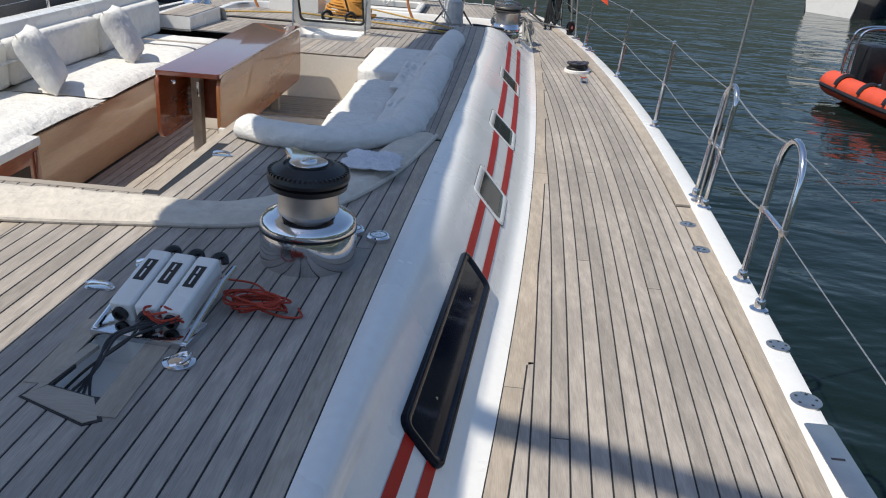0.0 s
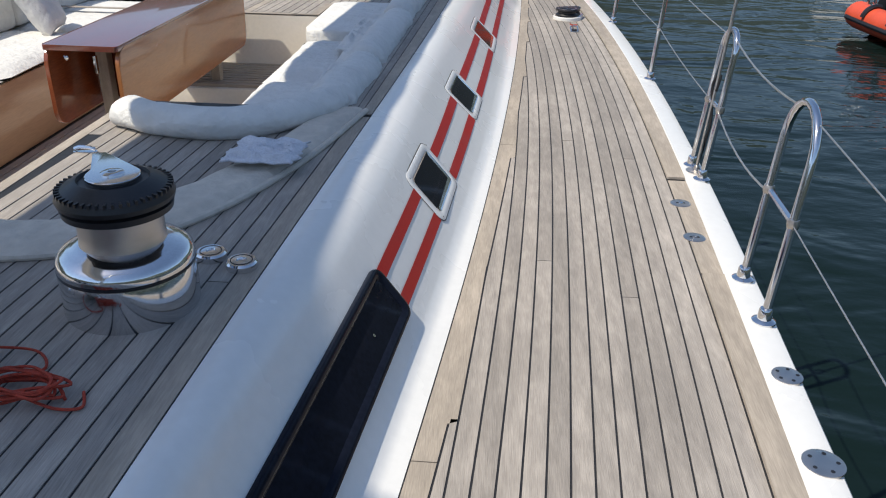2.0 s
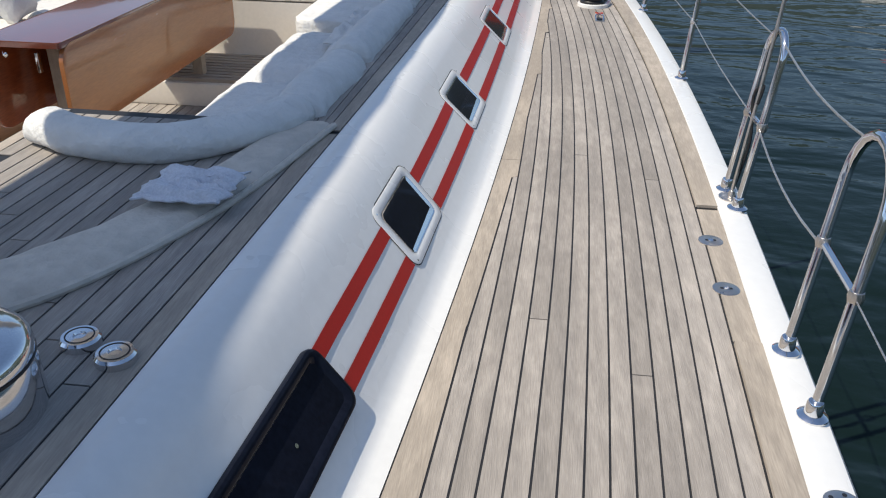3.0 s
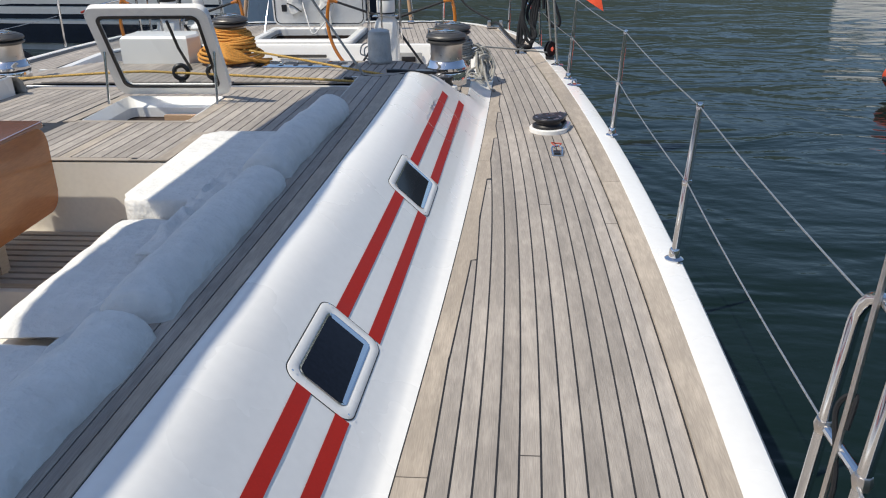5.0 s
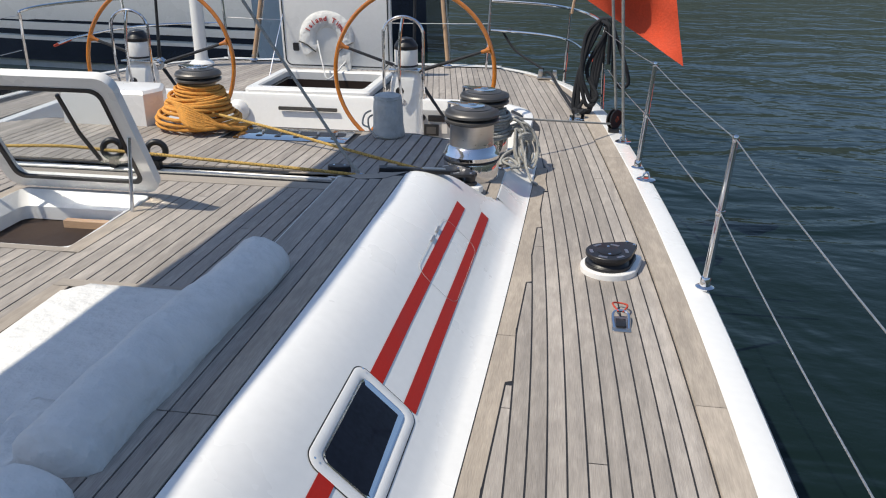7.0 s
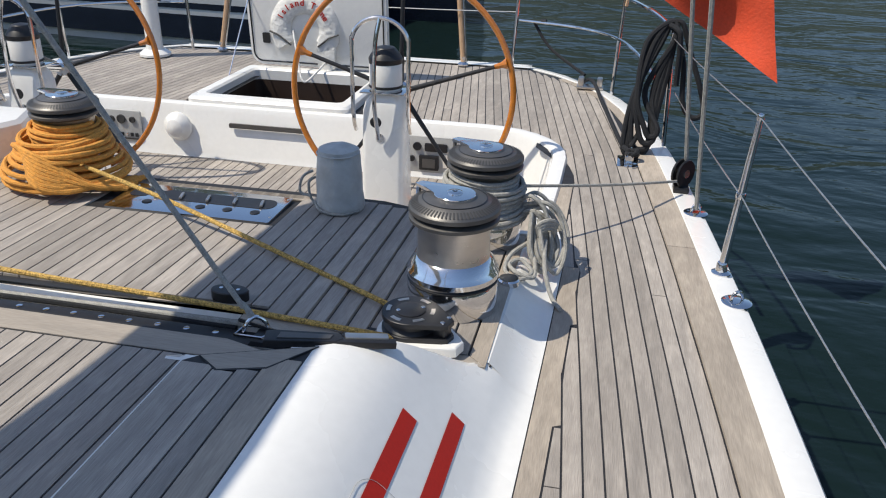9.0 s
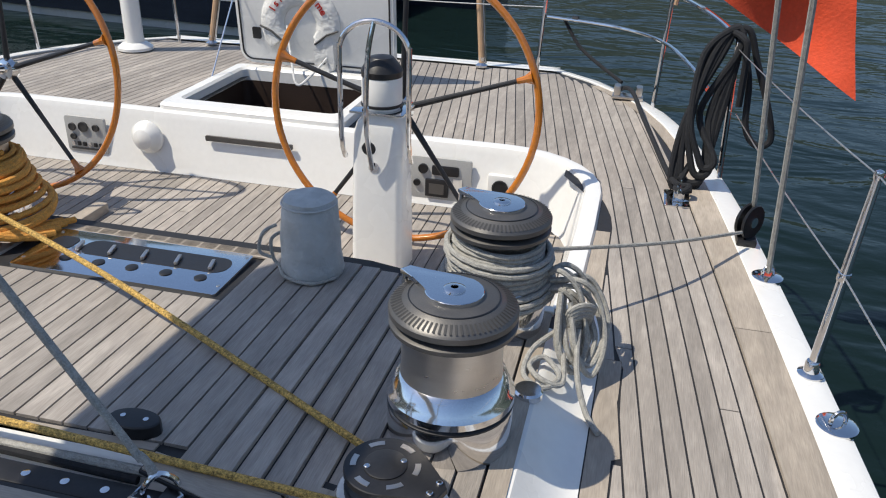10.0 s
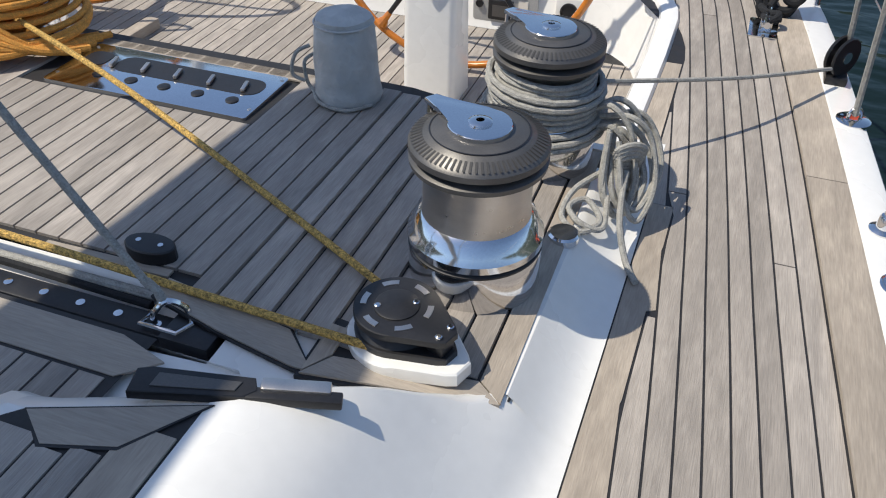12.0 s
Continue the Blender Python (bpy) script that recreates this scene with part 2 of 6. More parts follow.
def rrect(x0, x1, y0, y1, r, n=5):
    out = []
    for cx, cy, a0 in ((x1 - r, y1 - r, 0), (x0 + r, y1 - r, 90), (x0 + r, y0 + r, 180), (x1 - r, y0 + r, 270)):
        for k in range(n + 1):
            a = radians(a0 + 90 * k / n)
            out.append((cx + r * math.cos(a), cy + r * math.sin(a)))
    return out


# ---- lines of the boat: y runs aft, x from the centreline ----


def line(pairs, deg):
    ys, xs = zip(*pairs)
    c = np.polyfit(ys, xs, deg)
    return lambda y: float(np.polyval(c, y))


x_foot = line([(3, 1.56), (4.32, 1.714), (5.15, 1.799), (5.83, 1.866), (6.63, 1.916), (7.99, 2.0), (9.07, 2.055), (10.2, 2.085), (11.69, 2.119), (12.3, 2.135)], 3)
x_teak = line([(2, 2.60), (4.47, 2.745), (5.13, 2.775), (6.0, 2.82), (6.96, 2.868), (8.73, 2.9), (10.2, 2.868), (11.87, 2.772), (13.04, 2.684), (14.45, 2.51)], 4)
x_in = line([(3, 1.262), (3.8, 1.292), (4.5, 1.326), (5.4, 1.364), (6.5, 1.402), (8.0, 1.475), (10.1, 1.548), (10.6, 1.552), (11.2, 1.556)], 3)


def x_hull(y):
    return x_teak(y) + 0.135


def coam(y):
    """Height of the teak-capped coaming beside the cabin side."""
    return 0.385 - 0.0065 * max(0.0, y - 5.0)


def z_deck(y):
    """Height of the raised deck, lower abaft the seating well."""
    low = 0.385 - 0.029 * max(0.0, min(y, 12.8) - 5.0)
    k = min(1.0, max(0.0, (y - 6.7) / 2.6))
    return coam(y) * (1 - k) + low * k


def crown(x, y):
    """Height of the raised deck, falling a little outboard aft."""
    return z_deck(y) - (0.13 * max(0.0, abs(x) - 1.3) if y > 11.6 else 0.0)


def crest(y):
    """Height of the cabin side's rounded top."""
    return coam(y) + 0.002


def steep(y):
    """Slope of the cabin side, easing aft."""
    return 1.33 - 0.37 * min(1.0, max(0.0, (y - 5.5) / 2.0))


def ease(y):
    """How far the top has softened, from amidships aft."""
    return min(1.0, max(0.0, (y - 8.0) / 2.5))


def foot_off(y):
    if y < 7.5:
        return 0.062 - 0.018 * min(1.0, max(0.0, (y - 5.5) / 2.0))
    return 0.044 + 0.021 * min(1.0, (y - 7.5) / 2.5)


def roof_point(y, s):
    """A point of the cabin side's section: s from 0 at the foot to 1 at the inner edge."""
    zd, xf, xi = crest(y), x_foot(y), x_in(y)
    tan, off = steep(y), foot_off(y)
    xc = max(xf - off - zd / tan, xi + 0.10)
    f0 = Vector((xf, 0))
    fa = Vector((xf - off * 0.62, 0.006))
    fk = Vector((xf - off, 0.008))
    g = Vector((xf - off - 0.040 / tan, 0.040))
    e = ease(y)
    h = (0.76 - 0.10 * e) * zd
    a = Vector((xf - off - h / tan, h))
    c = Vector((xc + 0.033 * e, zd + 0.010 - 0.030 * e))
    d = Vector((xc + (xi - xc) * 0.72, zd + 0.006 - 0.007 * e))
    i = Vector((xi, coam(y)))
    if s < 0.1:
        p = f0.lerp(fa, s / 0.1)
    elif s < 0.2:
        t = (s - 0.1) / 0.1
        p = fa * (1 - t) ** 2 + fk * 2 * t * (1 - t) + g * t * t
    elif s < 0.6:
        p = g.lerp(a, (s - 0.2) / 0.4)
    elif s < 0.92:
        t = (s - 0.6) / 0.32
        p = a * (1 - t) ** 2 + c * 2 * t * (1 - t) + d * t * t
    else:
        p = d.lerp(i, (s - 0.92) / 0.08)
    return Vector((p.x, y, p.y))


def slope_point(y, z, lift=0.0):
    """A point on the straight part of the cabin side at height z."""
    zd = crest(y)
    s = 0.2 + 0.4 * (z - 0.040) / ((0.76 - 0.10 * ease(y)) * zd - 0.040)
    p = roof_point(y, s)
    return p + Vector((steep(y), 0, 1)).normalized() * lift

# ---- structure ----
Y0 = -6.0  # bow end that is built


def y_steps(a, b, d=0.25):
    n = max(2, int(round((b - a) / d)) + 1)
    return [a + (b - a) * k / (n - 1) for k in range(n)]


def stern_x(y):
    """Half breadth of the deck edge, rounded in at the stern."""
    if y < 14.2:
        return x_hull(y)
    t = min(1.0, (y - 14.2) / 2.25)
    return x_hull(14.2) - 0.42 * t - 0.75 * t ** 4


bm = bmesh.new()
box(bm, -600, 600, -500, 900, -1.6, -1.5)
solid("water", bm, WATER, "dark blue-green rippled harbour water", "water", smooth=0)

for sx, nm in ((1, "port"), (-1, "starboard")):
    rows = []
    for y in y_steps(Y0, 16.4, 0.3):
        xh = stern_x(y)
        rows.append([(sx * x, y, z) for x, z in ((xh - 0.131, -0.06), (xh - 0.131, 0.006), (xh - 0.125, 0.010), (xh - 0.05, 0.008), (xh - 0.018, -0.003), (xh, -0.03), (xh + 0.004, -0.10), (xh - 0.03, -0.6), (xh - 0.25, -1.6))])
    solid("hull_" + nm, grid(bmesh.new(), rows), GELCOAT, "glossy white yacht hull side and deck edge", "hull")

bm = bmesh.new()
rows = [[(sx, y, 0.010) for sx in np.linspace(-stern_x(y) + 0.14, stern_x(y) - 0.14, 9)] for y in (16.28, 16.4)]
grid(bm, rows)
rows = [[(x, 16.4 + b, z) for x in np.linspace(-stern_x(16.4), stern_x(16.4), 9)] for z, b in ((0.012, 0), (-0.1, 0.03), (-1.6, -0.3))]
grid(bm, rows)
solid("transom", bm, GELCOAT, "white transom of the yacht", "hull")



def wd_x(y):
    return 1.972 + 0.01 * (y - 11.6)


def end_z(x, y):
    """Height of the white slope beside the winch deck."""
    xf, xw = x_foot(min(y, 12.6)), wd_x(y)
    if x < xw:
        return crown(x, max(y, 11.61)) - 0.002
    t = min(1.0, max(0.0, (xf - x) / (xf - xw)))
    return (crown(xw, max(y, 11.61)) - 0.002) * t * t * (1.6 - 0.6 * t)


def wd_front(x):
    """Forward edge of the winch deck's teak, oblique at its outboard corner."""
    return 11.475 + 0.25 * min(0.49, max(0.0, x - 1.49))


# cabin side: white moulding between the side deck and the raised deck
SS = [0, .05, .1, .12, .14, .16, .18, .2, .3, .4, .5, .6, .65, .7, .75, .8, .86, .92, 1]


def y_end(x):
    """After end of the cabin side, slanting aft towards its foot."""
    return 11.245 + 0.985 * min(0.40, max(0.0, x - 1.574))


for sx, nm in ((1, "port"), (-1, "starboard")):
    rows = []
    for y in y_steps(Y0, 11.0, 0.3):
        rows.append([(sx * p.x, p.y, p.z) for p in (roof_point(y, s) for s in SS)])
    base = [roof_point(11.0, s) for s in SS]
    last = []
    for k in (0.25, 0.5, 0.6, 0.7, 0.8, 0.9, 1.0):
        row = []
        for p, s in zip(base, SS):
            y = 11.0 + (y_end(p.x) - 11.0) * k
            q = roof_point(y, s)
            j = min(1.0, max(0.0, (q.x - 1.90) / 0.07)) * max(0.0, k - 0.5) * 2.0
            row.append(Vector((q.x, y, q.z * (1 - j) + j * end_z(q.x, y))))
        rows.append([(sx * p.x, p.y, p.z) for p in row])
        last = row
    for dy, f in ((0.012, 0.06), (0.030, 0.25), (0.050, 0.6), (0.075, 1.0)):
        row = []
        for p in last:
            low = end_z(p.x, p.y) - (0.012 if p.x < 1.95 else 0.0)
            m = min(1.0, max(0.0, (2.0 - p.x) / 0.06))
            row.append((sx * p.x, p.y + dy, p.z + (min(p.z, low) - p.z) * f * m))
        rows.append(row)
    solid("cabin_side_" + nm, grid(bmesh.new(), rows), GELCOAT, "smooth white moulded cabin side with a rounded top", "cabin side")

# side decks: black caulking bed
for sx, nm in ((1, "port"), (-1, "starboard")):
    rows = []
    for y in y_steps(Y0, 14.5, 0.3):
        xi = x_foot(y) - 0.02 if y < 12.6 else 2.03 if y < 14.0 else 1.85
        xo = stern_x(y) - 0.12
        rows.append([(sx * x, y, -0.0025) for x in np.linspace(xi, xo, 5)])
    solid("side_deck_" + nm, grid(bmesh.new(), rows), CAULK, "teak-laid side deck with black caulked seams", "deck")

# ---- raised decks, wells and cockpit ----
HATCH = (-0.36, 0.33, 10.33, 11.03)
RECESS = (0.634, 0.775, 4.085, 4.36)
WELL_Z = -0.29


def blocked(x, y, g=0.0):
    """Whether the raised deck is open here."""
    def inside(a, b, c, d, g=g):
        return a - g < x < b + g and c - g < y < d + g
    return (inside(-1.75, 0.30, 5.5, 9.42) or inside(0.2, 1.27, 6.72, 9.42, g * .15) or inside(0.57, 1.27, 9.3, 9.95, g * .15) or inside(-1.75, -0.5, 9.3, 10.2) or inside(*HATCH) or inside(*RECESS, g * .1) or y > 11.455 or y > 6.72 and abs(x) > 1.27)


def bed(name, xs, ys, zf, label, test, material=CAULK):
    bm = bmesh.new()
    for y0, y1 in zip(ys, ys[1:]):
        row = [x for x in xs if abs(x) < x_in((y0 + y1) / 2) - 0.02]
        row = ["L"] + row + ["R"]
        for a, b in zip(row, row[1:]):
            def px(v, y):
                return -x_in(y) if v == "L" else x_in(y) if v == "R" else v
            xm, ym = (px(a, y0) + px(b, y0)) / 2, (y0 + y1) / 2
            if test(xm, ym):
                continue
            bm.faces.new([bm.verts.new((px(v, y), y, zf(y) - 0.003)) for v, y in ((a, y0), (b, y0), (b, y1), (a, y1))])
    bmesh.ops.remove_doubles(bm, verts=bm.verts, dist=1e-4)
    return solid(name, bm, material, label, "deck", smooth=0)


XS = sorted([-1.75, -0.5, -0.36, 0.2, 0.30, 0.33, 0.57, 0.60, 0.80, 1.27])
YS_ = sorted(set([Y0, 0, 2, 3, 4.08, 4.44, 5, 5.5, 6, 6.72, 7.5, 8.5, 9.3, 9.42, 9.95, 10.2, 10.33, 11.03, 11.455]))
raised = bed("raised_deck", XS, YS_, z_deck, "grey weathered teak raised deck with black seams", blocked)


def plank(parent, xl, xr, y0, y1, zf, material=TEAK, name="plank", step=0.45, th=0.012, sx=1, bm=None):
    own = bm is None
    bm = bm or bmesh.new()
    rows = []
    for y in y_steps(y0, y1, step):
        a, b = xl(y), xr(y)
        z = zf((a + b) / 2, y)
        rows.append([(sx * a, y, z - th), (sx * (a + 0.001), y, z), (sx * (b - 0.001), y, z), (sx * b, y, z - th)])
    grid(bm, rows)
    for r in (rows[0], rows[-1]):
        bm.faces.new([bm.verts.new(p) for p in r])
    return part(name, bm, material, parent, smooth=0) if own else None


GAP = 0.0045


def lay(parent, edge, pitch, ks, y0, y1, zf, free, material=TEAK, sx=1, joined=None, phase=0.0, clip=-9.0):
    """Lays planks parallel to a line, cut where the deck is open and at staggered butts."""
    for k in ks:
        def xr(y, k=k):
            return edge(y) - k * pitch - GAP / 2
        def xl(y, k=k):
            return max(clip, edge(y) - (k + 1) * pitch + GAP / 2)
        ys = np.arange(y0, y1 + 1e-6, 0.015)
        run = []
        butt = y0 + 1.1 + ((k * 1.37 + phase) % 2.6)
        def flush(run):
            if len(run) > 2:
                plank(parent, xl, xr, run[0], run[-1], zf, material, sx=sx, bm=joined)
        for y in ys:
            ok = xr(y) - xl(y) > 0.006 and free(sx * xl(y), y) and free(sx * xr(y), y)
            while not run and butt < y:
                butt += 3.4
            if ok and y > butt and run:
                run.append(butt - 0.002)
                flush(run)
                run = [butt + 0.003]
                butt += 3.4
            if ok:
                run.append(float(y))
            else:
                flush(run)
                run = []
        flush(run)


def free_raised(x, y):
    return not blocked(x, y, 0.051) and y < 11.33 and not (y > 6.6 and abs(x) > 1.247)


def zr(x, y):
    return z_deck(y)


# margin boards along the forward raised deck
for sx in (1, -1):
    for a, b in ((0.5, 3.6), (3.6, 6.6)):
        plank(raised, lambda y: x_in(y) - 0.0675, lambda y: x_in(y) - 0.004, a + 0.003, b - 0.003, zr, TEAK_MARGIN, "margin_board", sx=sx)


def cross_board(parent, x0, x1, y0, y1, zf, mat_=TEAK_CROSS, name="margin_board"):
    bm = bmesh.new()
    prism(bm, [(x0, y0), (x1, y0), (x1, y1), (x0, y1)], lambda x, y: zf(x, y) - 0.006, zf)
    return part(name, bm, mat_, parent, smooth=0)


board = bmesh.new()
prism(board, [(-1.26, 11.335), (1.255, 11.335), (1.325, 11.402), (1.20, 11.440), (-1.20, 11.450)], lambda x, y: zr(x, y) - .006, zr)
part("margin_board", board, TEAK_CROSS, raised, smooth=0)
cross_board(raised, HATCH[0] - 0.05, HATCH[1] + 0.05, HATCH[2] - 0.05, HATCH[2] - 0.004, zr)
cross_board(raised, -1.75, 0.365, 9.424, 9.474, zr)
def top(x, y):
    return zr(x, y) + .003
cross_board(raised, 0.503, 0.566, 9.44, 9.955, top, TEAK_MARGIN)
cross_board(raised, 0.37, 0.566, 9.424, 9.436, top)
cross_board(raised, 0.503, 1.235, 9.96, 10.02, top)
cross_board(raised, HATCH[0] - .075, HATCH[0] - .003, HATCH[2] - .05, HATCH[3] + .06, top, TEAK_MARGIN)
cross_board(raised, HATCH[1] + .003, HATCH[1] + .075, HATCH[2] - .05, HATCH[3] + .06, top, TEAK_MARGIN)
cross_board(raised, HATCH[0], HATCH[1], HATCH[3] + .004, HATCH[3] + .06, top)
cross_board(raised, 0.570, 0.630, 4.105, 4.43, top, TEAK_MARGIN)
cross_board(raised, 0.779, 0.846, 4.0, 4.43, top, TEAK_MARGIN)
cross_board(raised, 0.632, 0.777, 4.365, 4.43, top)
cross_board(raised, 0.304, 0.35, 5.5, 6.7, zr, TEAK_MARGIN)
cross_board(raised, -1.75, 0.30, 5.45, 5.496, zr)
for poly in ([(.600, 4.048), (.784, 3.968), (.810, 3.986), (.765, 4.066), (.634, 4.098)], [(.604, 4.052), (.632, 4.100), (.668, 4.300), (.640, 4.304)]):
    board = bmesh.new()
    prism(board, poly, lambda x, y: zr(x, y) - .008, lambda x, y: zr(x, y) + .004)
    part("recess_board", board, TEAK_CROSS, raised, smooth=0)
board = bmesh.new()
prism(board, [(.592, 4.045), (.786, 3.959), (.822, 3.985), (.776, 4.069), (.640, 4.104), (.655, 4.20), (.632, 4.20)], lambda x, y: zr(x, y) - .008, lambda x, y: zr(x, y) + .002)
part("recess_seam", board, CAULK, raised, "black caulked seam", smooth=0)

# forward well: sole, walls
solid("well_sole", bx(-1.75, 1.30, 5.3, 10.0, WELL_Z - 0.05, WELL_Z - 0.006), CAULK, "teak sole of the sunken seating well", "floor", smooth=0)
bm = bmesh.new()
box(bm, 0.30, 0.33, 5.5, 6.72, WELL_Z, 0.34)
box(bm, -1.75, 0.33, 5.46, 5.5, WELL_Z, 0.34)
box(bm, -0.5, 0.62, 9.42, 9.46, WELL_Z, 0.245)
box(bm, 0.57, 1.27, 9.95, 9.98, WELL_Z, 0.22)
box(bm, 0.54, 0.57, 9.42, 9.95, WELL_Z, 0.22)
box(bm, 1.27, 1.30, 6.6, 9.98, WELL_Z, 0.22)
box(bm, 0.2, 1.3, 6.69, 6.72, WELL_Z, 0.31)
solid("well_wall", bm, CREAM, "cream moulded walls round the seating well", "wall", smooth=0)
step = solid("well_step", bx(-.62, .60, 8.72, 9.418, WELL_Z, -.135, r=.02), CREAM, "cream moulded step with teak slats at the end of the well", "step")
for k in range(10):
    part("slat", bx(-.58, .57, 8.75 + k * .064, 8.75 + k * .064 + .044, -.137, -.112, r=.003), TEAK_CROSS, step, smooth=0)

# recess and its white tray
bm = bmesh.new()
x0, x1, y0, y1 = RECESS
zb = 0.30
for a in ([(x0, y0, zb), (x1, y0, zb), (x1, y1, zb), (x0, y1, zb)], [(x0, y0, zb), (x1, y0, zb), (x1, y0, .38), (x0, y0, .38)],
          [(x0, y1, zb), (x1, y1, zb), (x1, y1, .38), (x0, y1, .38)], [(x0, y0, zb), (x0, y1, zb), (x0, y1, .38), (x0, y0, .38)],
          [(x1, y0, zb), (x1, y1, zb), (x1, y1, .38), (x1, y0, .38)]):
    bm.faces.new([bm.verts.new(p) for p in a])
solid("recess_tray", bm, NONSKID, "white tray in an open deck recess", "recess", smooth=0)

# winch deck between the traveller and the aft cockpit


bm = bmesh.new()
grid(bm, [[(x, y, crown(x, y) - 0.009) for x in np.linspace(-1.98, 1.98, 25)] for y in (11.63, 12.0, 12.4, 12.76)])
winch_deck = solid("winch_deck", bm, CAULK, "grey teak deck carrying the winches, with black seams", "deck", smooth=0)
bm = bmesh.new()
for sx in (1, -1):
    rows = []
    for y in y_steps(11.64, 12.95, 0.1):
        k = min(1, max(0, (y - 12.5) / 0.4))
        xf, xw = x_foot(min(y, 12.6)), wd_x(y)
        rows.append([(sx * x, y, end_z(x, y) * (1 - k * k) + 0.001) for x in np.linspace(xf, xw - 0.03, 13)])
    grid(bm, rows)
# channel of the traveller
grid(bm, [[(x, y, z + 0.18 - 0.005) for x in (-1.45, 0, 1.46)] for y, z in ((11.452, 0), (11.460, -0.030), (11.47, -0.05), (11.58, -0.05), (11.615, -0.02), (11.63, -0.005))])
# white aft face of the coaming and the floor behind the cabin side's end
for sx in (1, -1):
    rows = []
    for o, z in ((-0.010, 0.340), (0.0, 0.3415), (0.020, 0.335), (0.060, 0.308), (0.085, 0.28), (0.105, 0.22), (0.125, 0.168)):
        rows.append([(sx * x, 11.113 + max(0.0, x - 1.25) * 0.395 + o, z) for x in np.linspace(1.235, 1.60, 9)])
    grid(bm, rows)
    grid(bm, [[(sx * x, 11.113 + max(0.0, x - 1.25) * 0.395 + o, z) for o, z in ((-0.01, .34), (0.0, .3415), (.06, .308), (.085, .28), (.105, .22), (.125, .168), (.125, .15))] for x in (1.235, 1.2)])
    grid(bm, [[(sx * x, y, crown(x, max(y, 11.61)) - 0.014) for x in np.linspace(1.22 if y < 11.44 else 1.385, min(1.955, 1.56 + (y - 11.22)), 12)] for y in (11.22, 11.3, 11.4, 11.43, 11.45, 11.5, 11.6, 11.66)])
solid("traveller_channel", bm, GELCOAT, "white moulded channel and slope round the winch deck", "moulding")

def wcrown(x, y):
    return crown(x, max(y, 11.61))


PAN = (0.18, 0.945, 12.345, 12.64)


def free_wd(x, y):
    return abs(x) < 1.904 and (y > 11.66 or 1.2 < x < 1.60 and y > 11.604 or x > 1.62 and y > wd_front(x) + 0.068) and not (PAN[0] - .01 < x < PAN[1] + .01 and PAN[2] - .01 < y < PAN[3] + .01)


lay(winch_deck, lambda y: 1.905, 0.0665, range(57), 11.56, 12.70, wcrown, free_wd, phase=9)
corner = bmesh.new()
prism(corner, [(1.91, 11.648), (1.966, 11.607), (1.966, 12.70), (1.91, 12.70)], lambda x, y: wcrown(x, y) - .006, lambda x, y: wcrown(x, y) + .003)
part("margin_board", corner, TEAK_MARGIN, winch_deck, smooth=0)
for grow, dz, mt in ((0.005, -.001, CAULK), (0.0, .003, TEAK_CROSS)):
    corner = bmesh.new()
    prism(corner, [(1.18 - grow, 11.570 - grow), (1.36, 11.528 - grow), (1.545, 11.509 - grow), (1.565 + grow, 11.511 - grow), (1.574 + grow, 11.520), (1.570 + grow, 11.532), (1.497 + grow, 11.598 + grow), (1.18 - grow, 11.628 + grow)], lambda x, y: wcrown(x, y) - .010, lambda x, y, dz=dz: wcrown(x, y) + dz)
    part("margin_board" if mt is TEAK_CROSS else "seam_bed", corner, mt, winch_deck, smooth=0)
corner = bmesh.new()
prism(corner, [(1.56, 11.492), (1.950, 11.592), (1.950, 11.68), (1.56, 11.68)], lambda x, y: wcrown(x, y) - .012, lambda x, y: wcrown(x, y) - .0010)
part("seam_bed", corner, CAULK, winch_deck, smooth=0)
corner = bmesh.new()
prism(corner, [(1.568, 11.501), (1.966, 11.602), (1.908, 11.644), (1.612, 11.570)], lambda x, y: wcrown(x, y) - .008, lambda x, y: wcrown(x, y) + .0045)
part("corner_board", corner, TEAK_CROSS, winch_deck, smooth=0)
corner = bmesh.new()
prism(corner, [(1.568, 11.507), (1.607, 11.573), (1.607, 11.655), (1.568, 11.655)], lambda x, y: wcrown(x, y) - .008, lambda x, y: wcrown(x, y) + .004)
part("margin_board", corner, TEAK_MARGIN, winch_deck, smooth=0)
cross_board(winch_deck, -1.9, 1.966, 12.705, 12.75, wcrown)
cross_board(winch_deck, -1.9, 1.17, 11.632, 11.657, wcrown)

# aft cockpit: sole, curved white wall, raised aft deck edge
COCK = [(-1.95, 12.76)] + [(-1.97, 13.6)] + [(-1.5 - 0.47 * math.cos(a), 13.98 + 0.47 * math.sin(a)) for a in np.linspace(0, math.pi / 2, 8)] + \
       [(1.5 + 0.47 * math.cos(a), 13.98 + 0.47 * math.sin(a)) for a in np.linspace(math.pi / 2, 0, 8)] + [(1.97, 13.6), (1.95, 12.76)]
SOLE_Z = -0.33
bm = bmesh.new()
rows = []
n = len(COCK)
for i, (x, y) in enumerate(COCK):
    a, b = Vector(COCK[max(i - 1, 0)]), Vector(COCK[min(i + 1, n - 1)])
    d = (b - a).normalized()
    nx, ny = -d.y, d.x
    rows.append([(x + nx * o, y + ny * o, z) for o, z in ((-0.07, SOLE_Z - 0.01), (-0.05, SOLE_Z + 0.03), (-0.01, -0.02), (0.005, 0.014), (0.03, 0.022), (0.075, 0.018), (0.085, -0.004))])
grid(bm, rows)
box(bm, -1.97, 1.97, 12.70, 12.735, SOLE_Z, 0.085)
solid("cockpit_wall", bm, GELCOAT, "curved white moulded wall of the aft cockpit", "wall")
